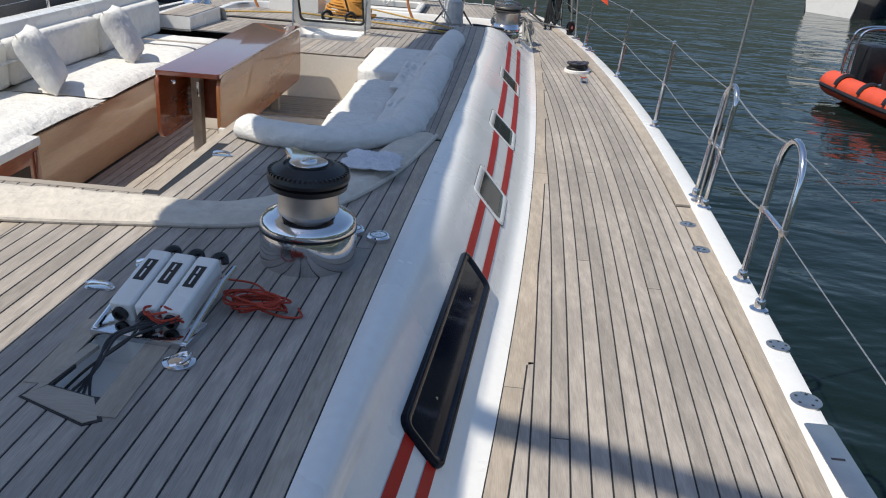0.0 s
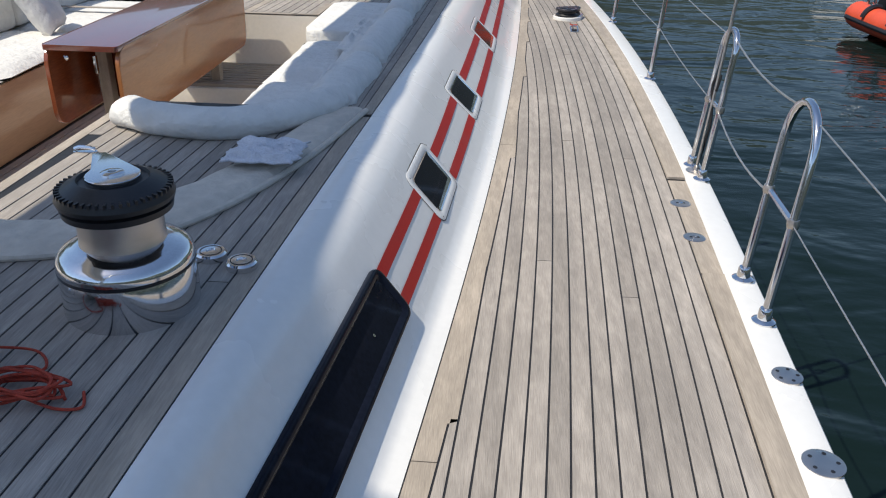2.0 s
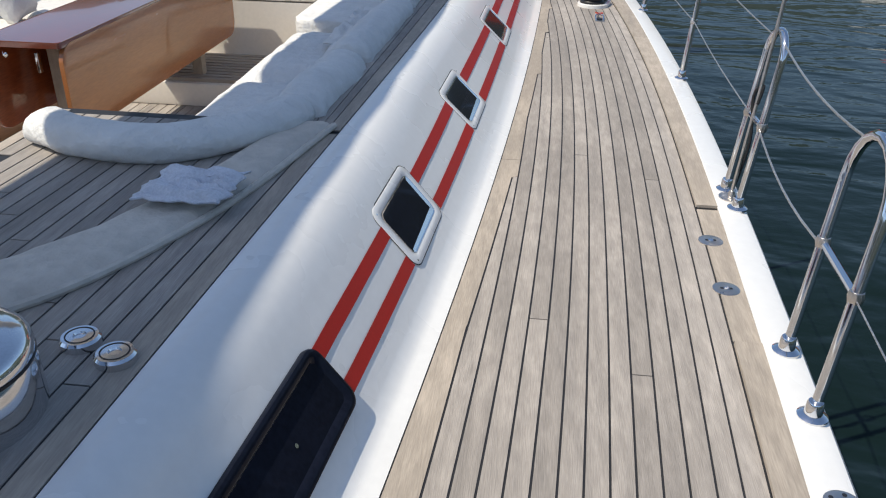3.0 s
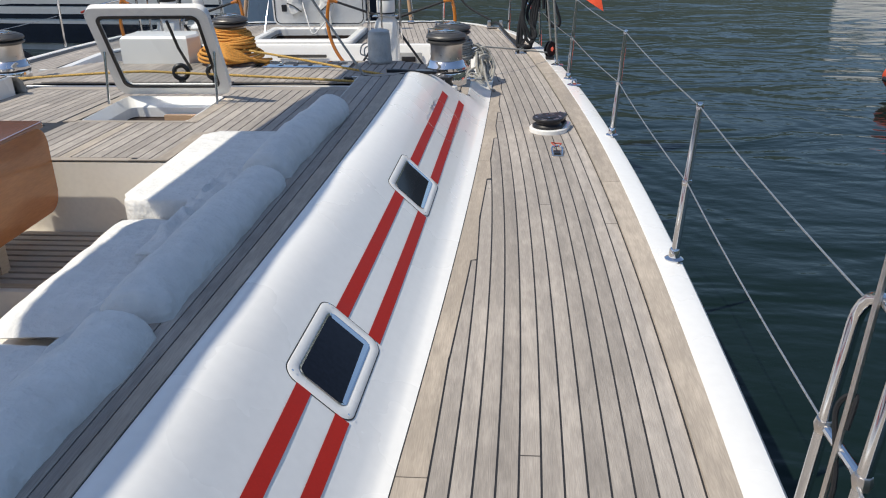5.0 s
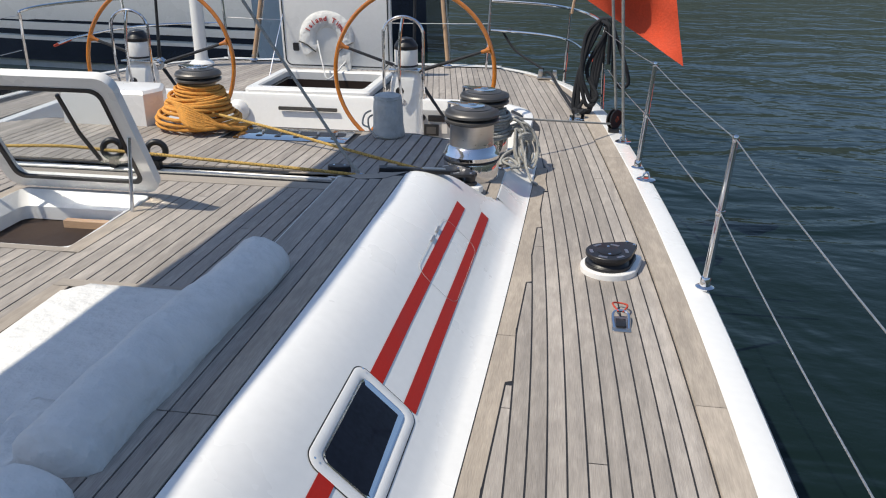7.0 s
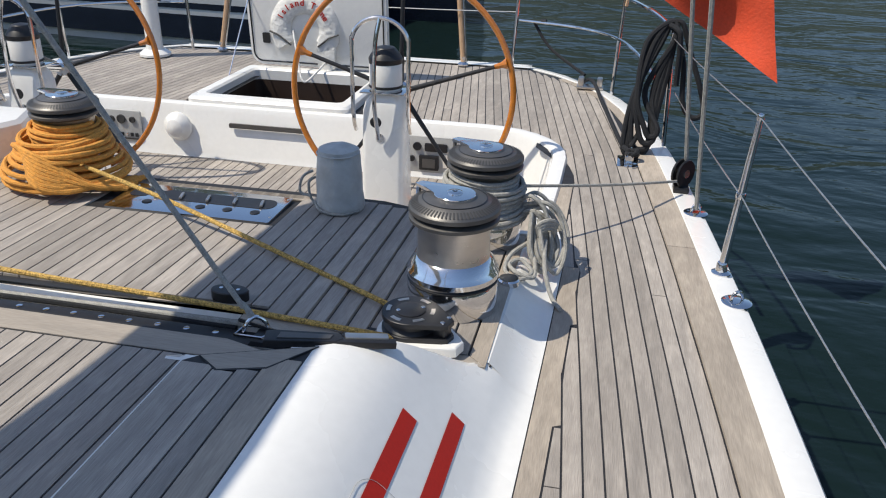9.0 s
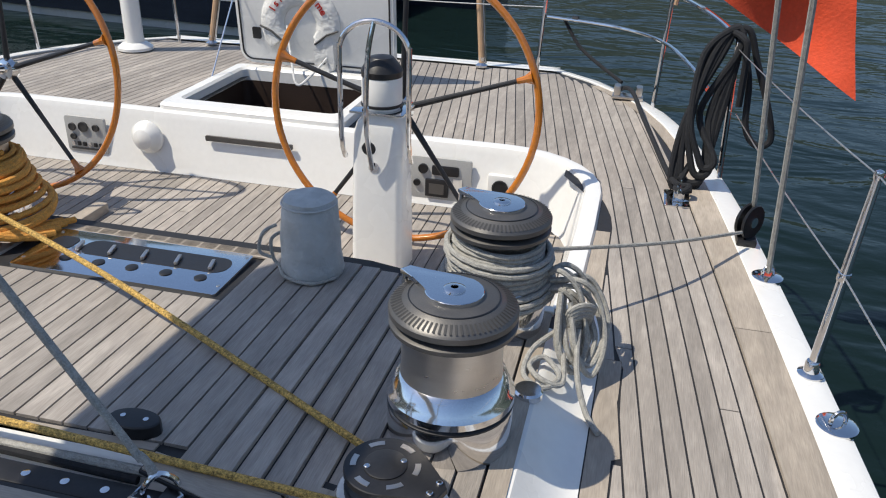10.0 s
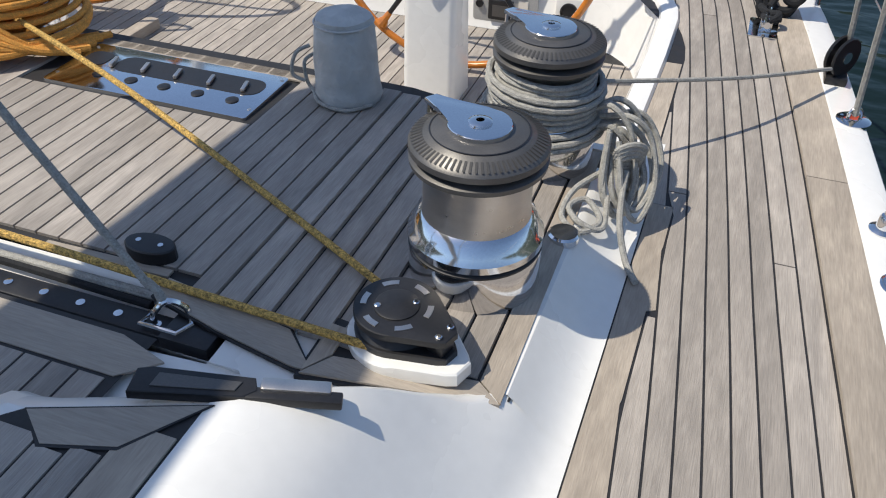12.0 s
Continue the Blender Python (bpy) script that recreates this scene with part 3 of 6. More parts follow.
sole = solid("cockpit_sole", bx(-1.97, 1.97, 12.7, 14.5, SOLE_Z - 0.05, SOLE_Z - 0.004), CAULK, "teak cockpit sole with fine seams", "floor", smooth=0)
lay(sole, lambda y: 1.90, 0.062, range(61), 12.75, 14.38, lambda x, y: SOLE_Z, lambda x, y: abs(x) < 1.9 and not (abs(x) > 1.55 and y > 14.2), phase=3)

# aft deck bed and raised hatch surround
bm = bmesh.new()
for a, b in ((0.0, 1.0),):
    for sx in (1, -1):
        grid(bm, [[(sx * x, y, -0.003) for x in np.linspace(0.46, max(0.5, stern_x(y) - 0.12), 6)] for y in (14.46, 15, 15.5, 16.0, 16.32)])
grid(bm, [[(-0.47, y, -0.003), (0.47, y, -0.003)] for y in (15.5, 16.32)])
aft_bed = solid("aft_deck", bm, CAULK, "pale teak aft deck with black seams", "deck", smooth=0)
AH = (-0.50, 0.48, 14.62, 15.44)
bm = bmesh.new()
o, i_ = rrect(-0.59, 0.57, 14.49, 15.54, 0.05), rrect(*AH, 0.05)
grid(bm, [[(x, y, z) for x, y in ring + ring[:1]] for ring, z in ((o, -0.02), (o, 0.045), ([(x * 0.975, 15.02 + (y - 15.02) * 0.975) for x, y in o], 0.06), ([(x * 1.03, 15.03 + (y - 15.03) * 1.03) for x, y in i_], 0.06), (i_, 0.045), (i_, -0.03))])
solid("hatch_coaming", bm, GELCOAT, "white raised coaming round an open aft locker hatch", "coaming")
# locker lining, dark brown with the inner shade painted in
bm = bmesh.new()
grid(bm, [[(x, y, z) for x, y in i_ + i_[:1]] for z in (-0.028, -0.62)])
solid("locker_wall", bm, SHADE_BROWN, "dark brown inside walls of the aft locker, shade in the colour", "locker", smooth=0)
solid("locker_bottom", bx(AH[0] - 0.1, AH[1] + 0.1, AH[2] - 0.1, AH[3] + 0.1, -0.9, -0.60), SHADE_BROWN, "dark brown bottom of the aft locker, shade in the colour", "locker", smooth=0)

# ---- teak side deck and aft deck planks ----
deck_p = bpy.data.objects["side_deck_port"]


def x_base(y):
    u = min(y, 12.2) - 5.0
    return (x_teak(y) if y < 14.2 else x_teak(14.2) - 0.16 * (y - 14.2)) - (0.080 + 0.00055 * u + 0.0007 * u * u)


def pitch_at(y):
    return 0.0620 - 0.0004 * (min(y, 12.5) - 4.5)


def inner_clip(y):
    if y < 12.6:
        return x_foot(y) + 0.072
    if y < 14.46:
        return 2.115 if y < 13.6 else 2.115 - 0.14 * ((y - 13.6) / 0.86) ** 2 * 3
    return 0.64 if y < 15.58 else 0.0


PITCH = 0.0605


def margin_edge(y):
    """Outboard edge of the inner margin board, stepped where a plank is nibbed into it."""
    w_ = (x_base(y) - inner_clip(y)) / pitch_at(y)
    n_ = math.floor(w_)
    return inner_clip(y) if w_ - n_ >= 0.45 else x_base(y) - n_ * pitch_at(y) - GAP / 2


def lay_side(k, sx, parent, joined=None):
    def xr(y):
        return min(x_base(y) - k * pitch_at(y) - GAP / 2, stern_x(y) - 0.20)
    def xl(y):
        return max(x_base(y) - (k + 1) * pitch_at(y) + GAP / 2, inner_clip(y) + GAP)
    ys = np.arange(-1.0 if sx > 0 else 8.0, 16.26, 0.02)
    run, out = [], []
    butt = 1.0 + (k * 3.13) % 7.7
    for y in ys:
        if xr(y) - xl(y) > (0.45 * PITCH - GAP * 1.5 if y < 12.6 else 0.006):
            while not run and butt < y:
                butt += 8.3
            if y > butt:
                out.append(run + [butt - 0.002])
                run = [butt + 0.003]
                butt += 8.3
            run.append(float(y))
        else:
            out.append(run)
            run = []
    out.append(run)
    for r in out:
        if len(r) > 2:
            plank(parent, xl, xr, r[0], r[-1], lambda x, y: 0.0, sx=sx, bm=joined, step=0.12)


for k in range(42):
    lay_side(k, 1, deck_p)
deck_s = bpy.data.objects["side_deck_starboard"]
for k in range(42):
    lay_side(k, -1, deck_s)
for a, b in ((-1, 2.2), (2.2, 4.9), (4.9, 7.4), (7.4, 10.3), (10.3, 12.6)):
    plank(deck_p, lambda y: x_foot(y) + 0.003, margin_edge, a + .002, b - .002, lambda x, y: 0.0, TEAK_MARGIN, "margin_board", step=0.012)
for a, b in ((12.62, 13.58),):
    plank(deck_p, lambda y: 2.03, lambda y: inner_clip(y), a, b, lambda x, y: 0.0005, TEAK_MARGIN, "margin_board")
# covering board along the outer edge, broken at the boarding gate
for a, b, h in ((-1, 2.5, .012), (2.5, 6.02, .012), (6.03, 6.98, 0.001), (7.0, 9.9, .012), (9.9, 12.9, .012), (12.9, 14.3, .006), (14.3, 16.0, .003)):
    plank(deck_p, lambda y: min(x_teak(y), stern_x(y) - 0.135) - (x_teak(y) - x_base(y)) + 0.003 if y < 14.2 else stern_x(y) - 0.198, lambda y: min(x_teak(y), stern_x(y) - 0.135) + 0.004 if y < 14.2 else stern_x(y) - 0.13, a + .002, b - .002, lambda x, y, h=h: 0.011 if h > .005 else 0.002, TEAK_MARGIN, "covering_board", step=0.3, th=0.012)

lay(raised, lambda y: x_in(y) - 0.0695, 0.0612, range(0, 25), 0.6, 6.66, zr, free_raised, clip=0.036)
lay(raised, lambda y: 1.246, 0.0655, range(0, 22), 9.3, 11.33, zr, free_raised, clip=0.036)
# teak cap of the coaming
for sx in (1, -1):
    cap = solid("coaming_" + ("port" if sx > 0 else "starboard"), grid(bmesh.new(), [[(sx * x, y, z) for x, z in ((1.236, z_deck(y) - .02), (1.240, coam(y) - .012), (1.246, coam(y) - .003), (x_in(y) + .01, coam(y) - .003))] for y in y_steps(6.62 if sx > 0 else 10.25, 11.10, .3) + [11.13]]), GELCOAT, "white coaming with a teak cap beside the cabin side", "coaming", smooth=0)
    bed_ = bmesh.new()
    front = 6.62 if sx > 0 else 10.25
    part("end_face", prism(bmesh.new(), [(sx * 1.238, front - .012), (sx * x_in(front), front - .012), (sx * x_in(front), front), (sx * 1.238, front)], z_deck(front) - .02, coam(front) - .004), GELCOAT, cap, "white end of the coaming", smooth=0)
    yf = 6.62 if sx > 0 else 10.25
    prism(bed_, [(sx * 1.252, yf), (sx * (x_in(yf) - .001), yf)] + [(sx * (x_in(y) - .001), y) for y in (7.5, 8.5, 9.5, 10.5) if y > yf] + [(sx * 1.572, 11.243), (sx * 1.283, 11.130), (sx * 1.252, 11.10)], lambda x, y: coam(y) - .006, lambda x, y: coam(y) - .001)
    part("seam_bed", bed_, CAULK, cap, "black caulked seams", smooth=0)
    cuts = [(0.003, 0.092), (0.096, 0.152), (0.156, 0.211), (0.215, 0.300)]
    tops = [11.092, 11.074, 11.092, 11.16]
    for (a, b), top in zip(cuts, tops):
        def lo(y, a=a):
            return 1.252 + a / 0.302 * (x_in(y) - 1.254)
        def hi(y, b=b):
            return 1.252 + b / 0.302 * (x_in(y) - 1.254)
        for y0, y1 in ((6.63, 9.1), (9.105, top)) if sx > 0 else ((10.26, top),):
            plank(cap, lo, hi, y0, y1, lambda x, y: coam(y) + .003, TEAK if b < .25 else TEAK_MARGIN, sx=sx)
    end = bmesh.new()
    prism(end, [(sx * x, y) for x, y in ((1.290, 11.126), (1.359, 11.077), (1.477, 11.114), (1.566, 11.236))], lambda x, y: coam(y) - .004, lambda x, y: coam(y) + .004)
    part("corner_board", end, TEAK_CROSS, cap, smooth=0)
    end = bmesh.new()
    prism(end, [(sx * x, y) for x, y in ((1.285, 11.128), (1.357, 11.070), (1.480, 11.108), (1.572, 11.241))], lambda x, y: coam(y) - .004, lambda x, y: coam(y) + .0033)
    part("corner_seam", end, CAULK, cap, "black caulked seam", smooth=0)
cross_board(raised, -0.03, 0.03, 1.0, 5.44, zr, TEAK_MARGIN, "king_plank")
cross_board(raised, -0.03, 0.03, 9.475, 10.27, zr, TEAK_MARGIN, "king_plank")
cross_board(raised, -0.03, 0.03, 11.085, 11.33, zr, TEAK_MARGIN, "king_plank")
lay(raised, lambda y: x_in(y) - 0.0695, 0.0612, range(0, 25), 3.0, 6.66, zr, free_raised, sx=-1, clip=0.036)
lay(raised, lambda y: 1.246, 0.0655, range(0, 22), 9.3, 11.33, zr, free_raised, sx=-1, clip=0.036)
lay(bpy.data.objects["well_sole"], lambda y: 0.62, 0.062, range(0, 24), 5.55, 9.05, lambda x, y: WELL_Z, lambda x, y: True)
# ---- fittings of the side deck and the cabin side ----


def ribbon_on_slope(y0, y1, z0, z1, lift):
    rows = []
    for y in y_steps(y0, y1, 0.1):
        drop = 0.013 * min(1.0, max(0.0, (5.6 - y) / 1.0)) if z0 > 0.15 else 0.0
        row = []
        for z in (z0 - drop, (z0 + z1) / 2 - drop, z1 - drop):
            row.append(slope_point(y, z) + Vector((0.7, 0, 0.75)) * lift)
        rows.append(row)
    return rows


PORTS = ((6.185, 6.625), (7.50, 7.94), (9.10, 9.575))
for z0, z1 in ((0.190, 0.226), (0.094, 0.129)):
    ys = [(2.0, 4.34), (5.43, PORTS[0][0]), (PORTS[0][1], PORTS[1][0]), (PORTS[1][1], PORTS[2][0]), (PORTS[2][1], 11.19 if z0 > 0.15 else 11.33)]
    for a, b in ys:
        ob = part("stripe", grid(bmesh.new(), ribbon_on_slope(a, b, z0, z1, 0.0025)), RED, None, smooth=60)
        tagged(ob, "red painted stripe along the white cabin side", "stripe", "cabin stripes", "structure")


def slope_frame(y):
    """Along the boat, up the slope and out of the cabin side."""
    a, b = slope_point(y, 0.10), slope_point(y, 0.24)
    u = (b - a).normalized()
    v = (slope_point(y + 0.2, 0.17) - slope_point(y - 0.2, 0.17)).normalized()
    return a.lerp(b, 0.5), v, u, v.cross(u).normalized()


def rounded(ax, ay, r, n=6):
    return [Vector((x, y)) for x, y in rrect(-ax, ax, -ay, ay, r, n)]


def cabin_port(y0, y1, n):
    yc = (y0 + y1) / 2
    z = slope_point(yc, 0.175)
    _, v, u, w = slope_frame(yc)
    if w.x < 0:
        w = -w
    root = thing("window_" + str(n), z, "small rounded cabin window in a white flange with a steel sill, dark glass", "window", "cabin windows", "structure")
    L, H = (y1 - y0) / 2, 0.122

    def ring(ax, ay, r, d):
        return [v * p.x + u * p.y + w * d for p in rounded(ax, ay, r)]
    def loop(*rings):
        bm = bmesh.new()
        grid(bm, [list(r) + [r[0]] for r in rings])
        return bm
    part("flange", loop(ring(L, H, .045, -.004), ring(L, H, .045, .002), ring(L - .004, H - .004, .042, .0038), ring(L - .036, H - .030, .03, .0045), ring(L - .042, H - .036, .028, .0)), GELCOAT, root, smooth=40)
    part("groove", loop(ring(L + .004, H + .004, .048, .0012), ring(L - .001, H - .001, .045, .0014)), CAULK, root, smooth=0)
    part("reveal", loop(ring(L - .040, H - .034, .028, .0042), ring(L - .050, H - .044, .026, .0015)), STEEL, root, "polished steel reveal")
    bm = bmesh.new()
    bm.faces.new([bm.verts.new(p) for p in ring(L - .042, H - .036, .028, .0026)])
    part("glass", bm, BLACK_GLASS, root, "dark window glass", smooth=0)
    bm = bmesh.new()
    lo, hi, ft, bk = -H + .040, H - .040, -L + .05, L - .045
    for quad in (((ft, lo), (bk, lo), (bk - .02, lo + .018), (ft + .01, lo + .010)), ((bk, lo), (bk, hi), (bk - .020, hi - .012), (bk - .02, lo + .018))):
        bm.faces.new([bm.verts.new(v * p + u * q + w * (.0042 if i < 2 else .0030)) for i, (p, q) in enumerate(quad)])
    part("sill", bm, STEEL, root, "bright steel sill")
    bm = bmesh.new()
    for p in ((L - .02, -H + .02), (-L + .02, -H + .02), (L - .02, H - .02), (-L + .02, H - .02)):
        c = v * p[0] + u * p[1] + w * .0105
        bm.faces.new([bm.verts.new(c + (v * math.cos(t) + u * math.sin(t)) * .004) for t in np.linspace(0, 5.5, 7)])
    part("screw", bm, STEEL, root, smooth=0)


for n, (a, b) in enumerate(PORTS):
    cabin_port(a, b, n + 1)

# long black window
yc = 4.895
_, v, u, w = slope_frame(yc)
w = w if w.x > 0 else -w
root = thing("window_4", slope_point(yc, 0.163), "long black cabin window with rounded corners and a raised rim", "window", "", "structure")
L, H = 0.607, 0.098


def window_ring(k, d, r=0.04):
    return [v * p.x + u * p.y + w * d for p in rounded(L - k, H - k, max(0.012, r - k * 0.6))]


bm = bmesh.new()
rings = [window_ring(0, -.012), window_ring(0, .010), window_ring(.003, .015), window_ring(.008, .0165), window_ring(.022, .0160), window_ring(.034, .0060)]
grid(bm, [r + [r[0]] for r in rings])
part("rim", bm, BLACK_GLASS, root, "glossy black rim", smooth=40)
bm = bmesh.new()
bm.faces.new([bm.verts.new(p) for p in window_ring(.030, .0068)])
part("glass", bm, BLACK_GLASS, root, smooth=0)
for p, q in ((.34, -.01), (-.36, .0)):
    bm = bmesh.new()
    c = v * p + u * q + w * .0085
    bm.faces.new([bm.verts.new(c + (v * math.cos(t) + u * math.sin(t)) * .006) for t in np.linspace(0, 5.5, 8)])
    part("stud", bm, STEEL, root, "small steel stud", smooth=0)

# small steel pull and hairline locker lid by the stripes' end
_, v, u, w = slope_frame(10.75)
w = w if w.x > 0 else -w
root = thing("locker_lid", slope_point(10.62, 0.17), "flush white locker lid in the cabin side with two steel hinges", "locker lid")
bm = bmesh.new()
pts = [v * p.x + u * p.y + w * .003 for p in rounded(.30, .105, .06)]
tube(bm, [Vector(p) for p in pts], 0.0008, 4, close=True)
part("seam", bm, PANEL, root)
for k in (0.02, 0.13):
    bm = bmesh.new()
    c = v * k + u * .104 + w * .004
    tube(bm, [c - v * .03, c + v * .03], 0.006, 8)
    part("hinge", bm, STEEL_SATIN, root, "steel hinge")


def fitting(name, x, y, z, prof, material, label, cat, n=24, group=""):
    root = thing(name, (x, y, z), label, cat, group)
    part("disc", lathe(bmesh.new(), prof, n), material, root)
    return root


def slot(root, z, r):
    part("slot", bx(-r, r, -r * .22, r * .22, z - .002, z + .0008), BLACK, root, "dark key slot", smooth=0)


for x, y in ((2.793, 6.70), (2.785, 6.345)):
    r = fitting("deck_filler", x, y, 0.001, [(.045, -.004), (.045, .002), (.040, .004), (.012, .0035)], STEEL_SATIN, "round steel filler cap set in the teak deck", "filler cap", group="deck fillers")
    slot(r, .0042, .02)
    part("centre", lathe(bmesh.new(), [(.010, .003), (.010, .0055)], 12), STEEL, r)
for x, y, r0 in ((2.868, 5.375, .046), (2.845, 4.985, .055)):
    r = fitting("edge_plate", x, y, 0.009, [(r0, -.004), (r0, .002), (r0 - .008, .0045), (r0 * .3, .004)], STEEL_SATIN, "round steel plate on the white deck edge", "plate", group="edge plates")
    for k in range(5):
        a = k * 1.257
        part("hole", lathe(bmesh.new(), [(.006, .004), (.006, .005)], 8, r0 * .66 * math.cos(a), r0 * .66 * math.sin(a)), BLACK, r, smooth=0)
root = thing("cover_plate", (2.83, 4.65, 0.008), "rectangular grey steel cover plate with a slot on the deck edge", "plate")
part("plate", prism(bmesh.new(), rrect(-.045, .05, -.19, .19, .012), -.005, .004, .002), STEEL_SATIN, root)
slot(root, .0042, .022)


def mast_foot(bm, x, y, r=0.02):
    lathe(bm, [(.040, .004), (.040, .010), (.034, .014), (.024, .018), (.022, .05), (.019, .055)], 20, x, y)


def stanchion(x, y, dx=0.05, dy=0.05, h=0.655, sx=1):
    root = thing("stanchion", (sx * x, y, 0.004), "slim polished steel guardrail stanchion on the white deck edge", "stanchion", "guardrail stanchions")
    bm = bmesh.new()
    mast_foot(bm, 0, 0)
    part("base", bm, STEEL, root)
    top = Vector((sx * dx, dy, h))
    bm = bmesh.new()
    tube(bm, [top * t for t in (0.02, .4, .8, 1)], [.0175, .0165, .0135, .0115], 12)
    part("post", bm, STEEL, root)
    bm = bmesh.new()
    lathe(bm, [(.003, -.018), (.014, -.012), (.016, 0), (.012, .012), (.003, .017)], 14)
    bmesh.ops.translate(bm, verts=bm.verts, vec=top)
    part("cap", bm, STEEL, root)
    bm = bmesh.new()
    m = top * .52
    lathe(bm, [(.019, -.012), (.021, 0), (.019, .012)], 12)
    bmesh.ops.translate(bm, verts=bm.verts, vec=m)
    part("wire_guide", bm, STEEL, root)
    return root


for sx in (1, -1):
    for x, y in ((2.98, 8.87), (2.945, 10.86), (2.78, 12.68)):
        stanchion(x, y, sx=sx)
stanchion(2.70, 2.2)


def gate_rail(x0, y0, x1, y1, tx, ty, h=0.69):
    root = thing("gate_rail", (x0, y0, 0.004), "inverted U of polished steel tube beside the boarding gate", "guardrail", "boarding gate rails")
    o = Vector((x0, y0, 0.004))
    A, B = Vector((0, 0, 0)), Vector((x1, y1, 0.004)) - o
    T = Vector((tx, ty, h)) - o
    half = (B - A) * 0.5
    ta, tb = T - half, T + half
    r = half.length
    pts = [A, A.lerp(ta, .5), A.lerp(ta, (h - r) / h)]
    for k in range(1, 10):
        a = math.pi * k / 10
        pts.append(T - half * math.cos(a) + (T - (A + B) * .5).normalized() * (r * math.sin(a) - r))
    pts += [B.lerp(tb, (h - r) / h), B.lerp(tb, .5), B]
    bm = bmesh.new()
    tube(bm, pts, 0.0155, 14)
    part("tube", bm, STEEL, root)
    for p in (A, B):
        bm = bmesh.new()
        mast_foot(bm, p.x, p.y)
        part("base", bm, STEEL, root)
    bm = bmesh.new()
    tube(bm, [A.lerp(ta, .50), B.lerp(tb, .50)], 0.011, 10)
    part("crossbar", bm, STEEL, root)
    for q in (A.lerp(ta, .50), B.lerp(tb, .50)):
        bm = bmesh.new()
        lathe(bm, [(.018, -.016), (.022, 0), (.018, .016)], 10)
        bmesh.ops.translate(bm, verts=bm.verts, vec=q)
        part("clamp", bm, STEEL_SATIN, root)
    return root


gate_rail(2.883, 5.69, 2.889, 5.99, 2.975, 5.95)
gate_rail(2.945, 6.995, 2.935, 7.185, 3.012, 7.13)


def wire(name, pts, r, material, label, cat, group="", sag=0.0, n=6):
    P = [Vector(p) for p in pts]
    out = []
    for a, b in zip(P, P[1:]):
        for k in range(8):
            t = k / 8
            out.append(a.lerp(b, t) - Vector((0, 0, sag * 4 * t * (1 - t))))
    out.append(P[-1])
    bm = bmesh.new()
    tube(bm, out, r, n)
    ob = part(name, bm, material)
    return tagged(ob, label, cat, group)


wire("lifeline", [(2.75, 2.25, .655), (2.97, 5.82, .655)], .0027, WIRE, "thin steel upper lifeline wire", "lifeline", "lifelines", .01)
wire("lifeline", [(2.725, 2.22, .34), (2.93, 5.83, .345)], .0025, WIRE, "thin steel lower lifeline wire", "lifeline", "lifelines", .01)
wire("lifeline", [(2.975, 6.05, .655), (3.01, 7.06, .66)], .004, WIRE, "slack upper wire closing the boarding gate", "lifeline", "lifelines", .03)
wire("lifeline", [(2.93, 6.0, .345), (2.97, 7.05, .35)], .004, WIRE, "slack lower wire closing the boarding gate", "lifeline", "lifelines", .05)
for sx in (1, -1):
    g = "lifelines"
    wire("lifeline", [(sx * 3.01, 7.2, .655), (sx * 3.03, 8.92, .657), (sx * 2.995, 10.91, .657), (sx * 2.83, 12.73, .657), (sx * 2.57, 14.35, .66)], .0027, WIRE, "thin steel upper lifeline wire", "lifeline", g, .012)
    wire("lifeline", [(sx * 2.975, 7.18, .345), (sx * 3.006, 8.896, .345), (sx * 2.971, 10.886, .345), (sx * 2.806, 12.706, .345), (sx * 2.62, 14.35, .35)], .003, WIRE, "thin steel lower lifeline wire", "lifeline", g, .015)
# short tackle inside the gate and the stay above it
root = thing("gate_stay", (2.94, 7.10, 0.01), "steel stay rising from a round plate between gate posts", "stay")
part("plate", lathe(bmesh.new(), [(.05, -.004), (.05, .004), (.015, .008), (.012, .03), (.003, .034)], 20), STEEL_SATIN, root)
bm = bmesh.new()
tube(bm, [(0, 0, .02), (.035, .02, .45), (.075, .05, 1.0), (.17, .1, 2.6)], .0075, 8)
part("rod", bm, STEEL_SATIN, root)
bm = bmesh.new()
tube(bm, spline([(.012, .02, .05), (.03, .0, .25), (.02, .04, .42), (.045, .02, .47), (.03, .0, .40)], 6), .006, 6)
part("lashing", bm, BLACK_CLOTH, root, "dark lashing")


def ring_eye(x, y, group="ring eyes"):
    root = thing("ring_eye", (x, y, 0.009), "round steel eye plate on the white deck edge", "deck eye", group)
    part("plate", lathe(bmesh.new(), [(.058, -.006), (.058, .003), (.05, .007), (.01, .008)], 24), STEEL, root)
    bm = bmesh.new()
    tube(bm, [(0.022 * math.cos(a), 0.01 * math.cos(a), .01 + .036 * math.sin(a)) for a in np.linspace(0, math.pi, 10)], .0065, 8)
    part("ring", bm, STEEL, root)
    return root


ring_eye(2.815, 12.43)
ring_eye(2.722, 13.33)
for i, (a, b) in enumerate((((2.722, 13.33, .03), (2.53, 12.83, 1.9)), ((2.69, 13.69, .03), (2.46, 13.15, 1.9)))):
    wire("backstay", [a, b], .011, ROPE_GREY, "taut grey running backstay above the deck edge", "stay", "running backstays")


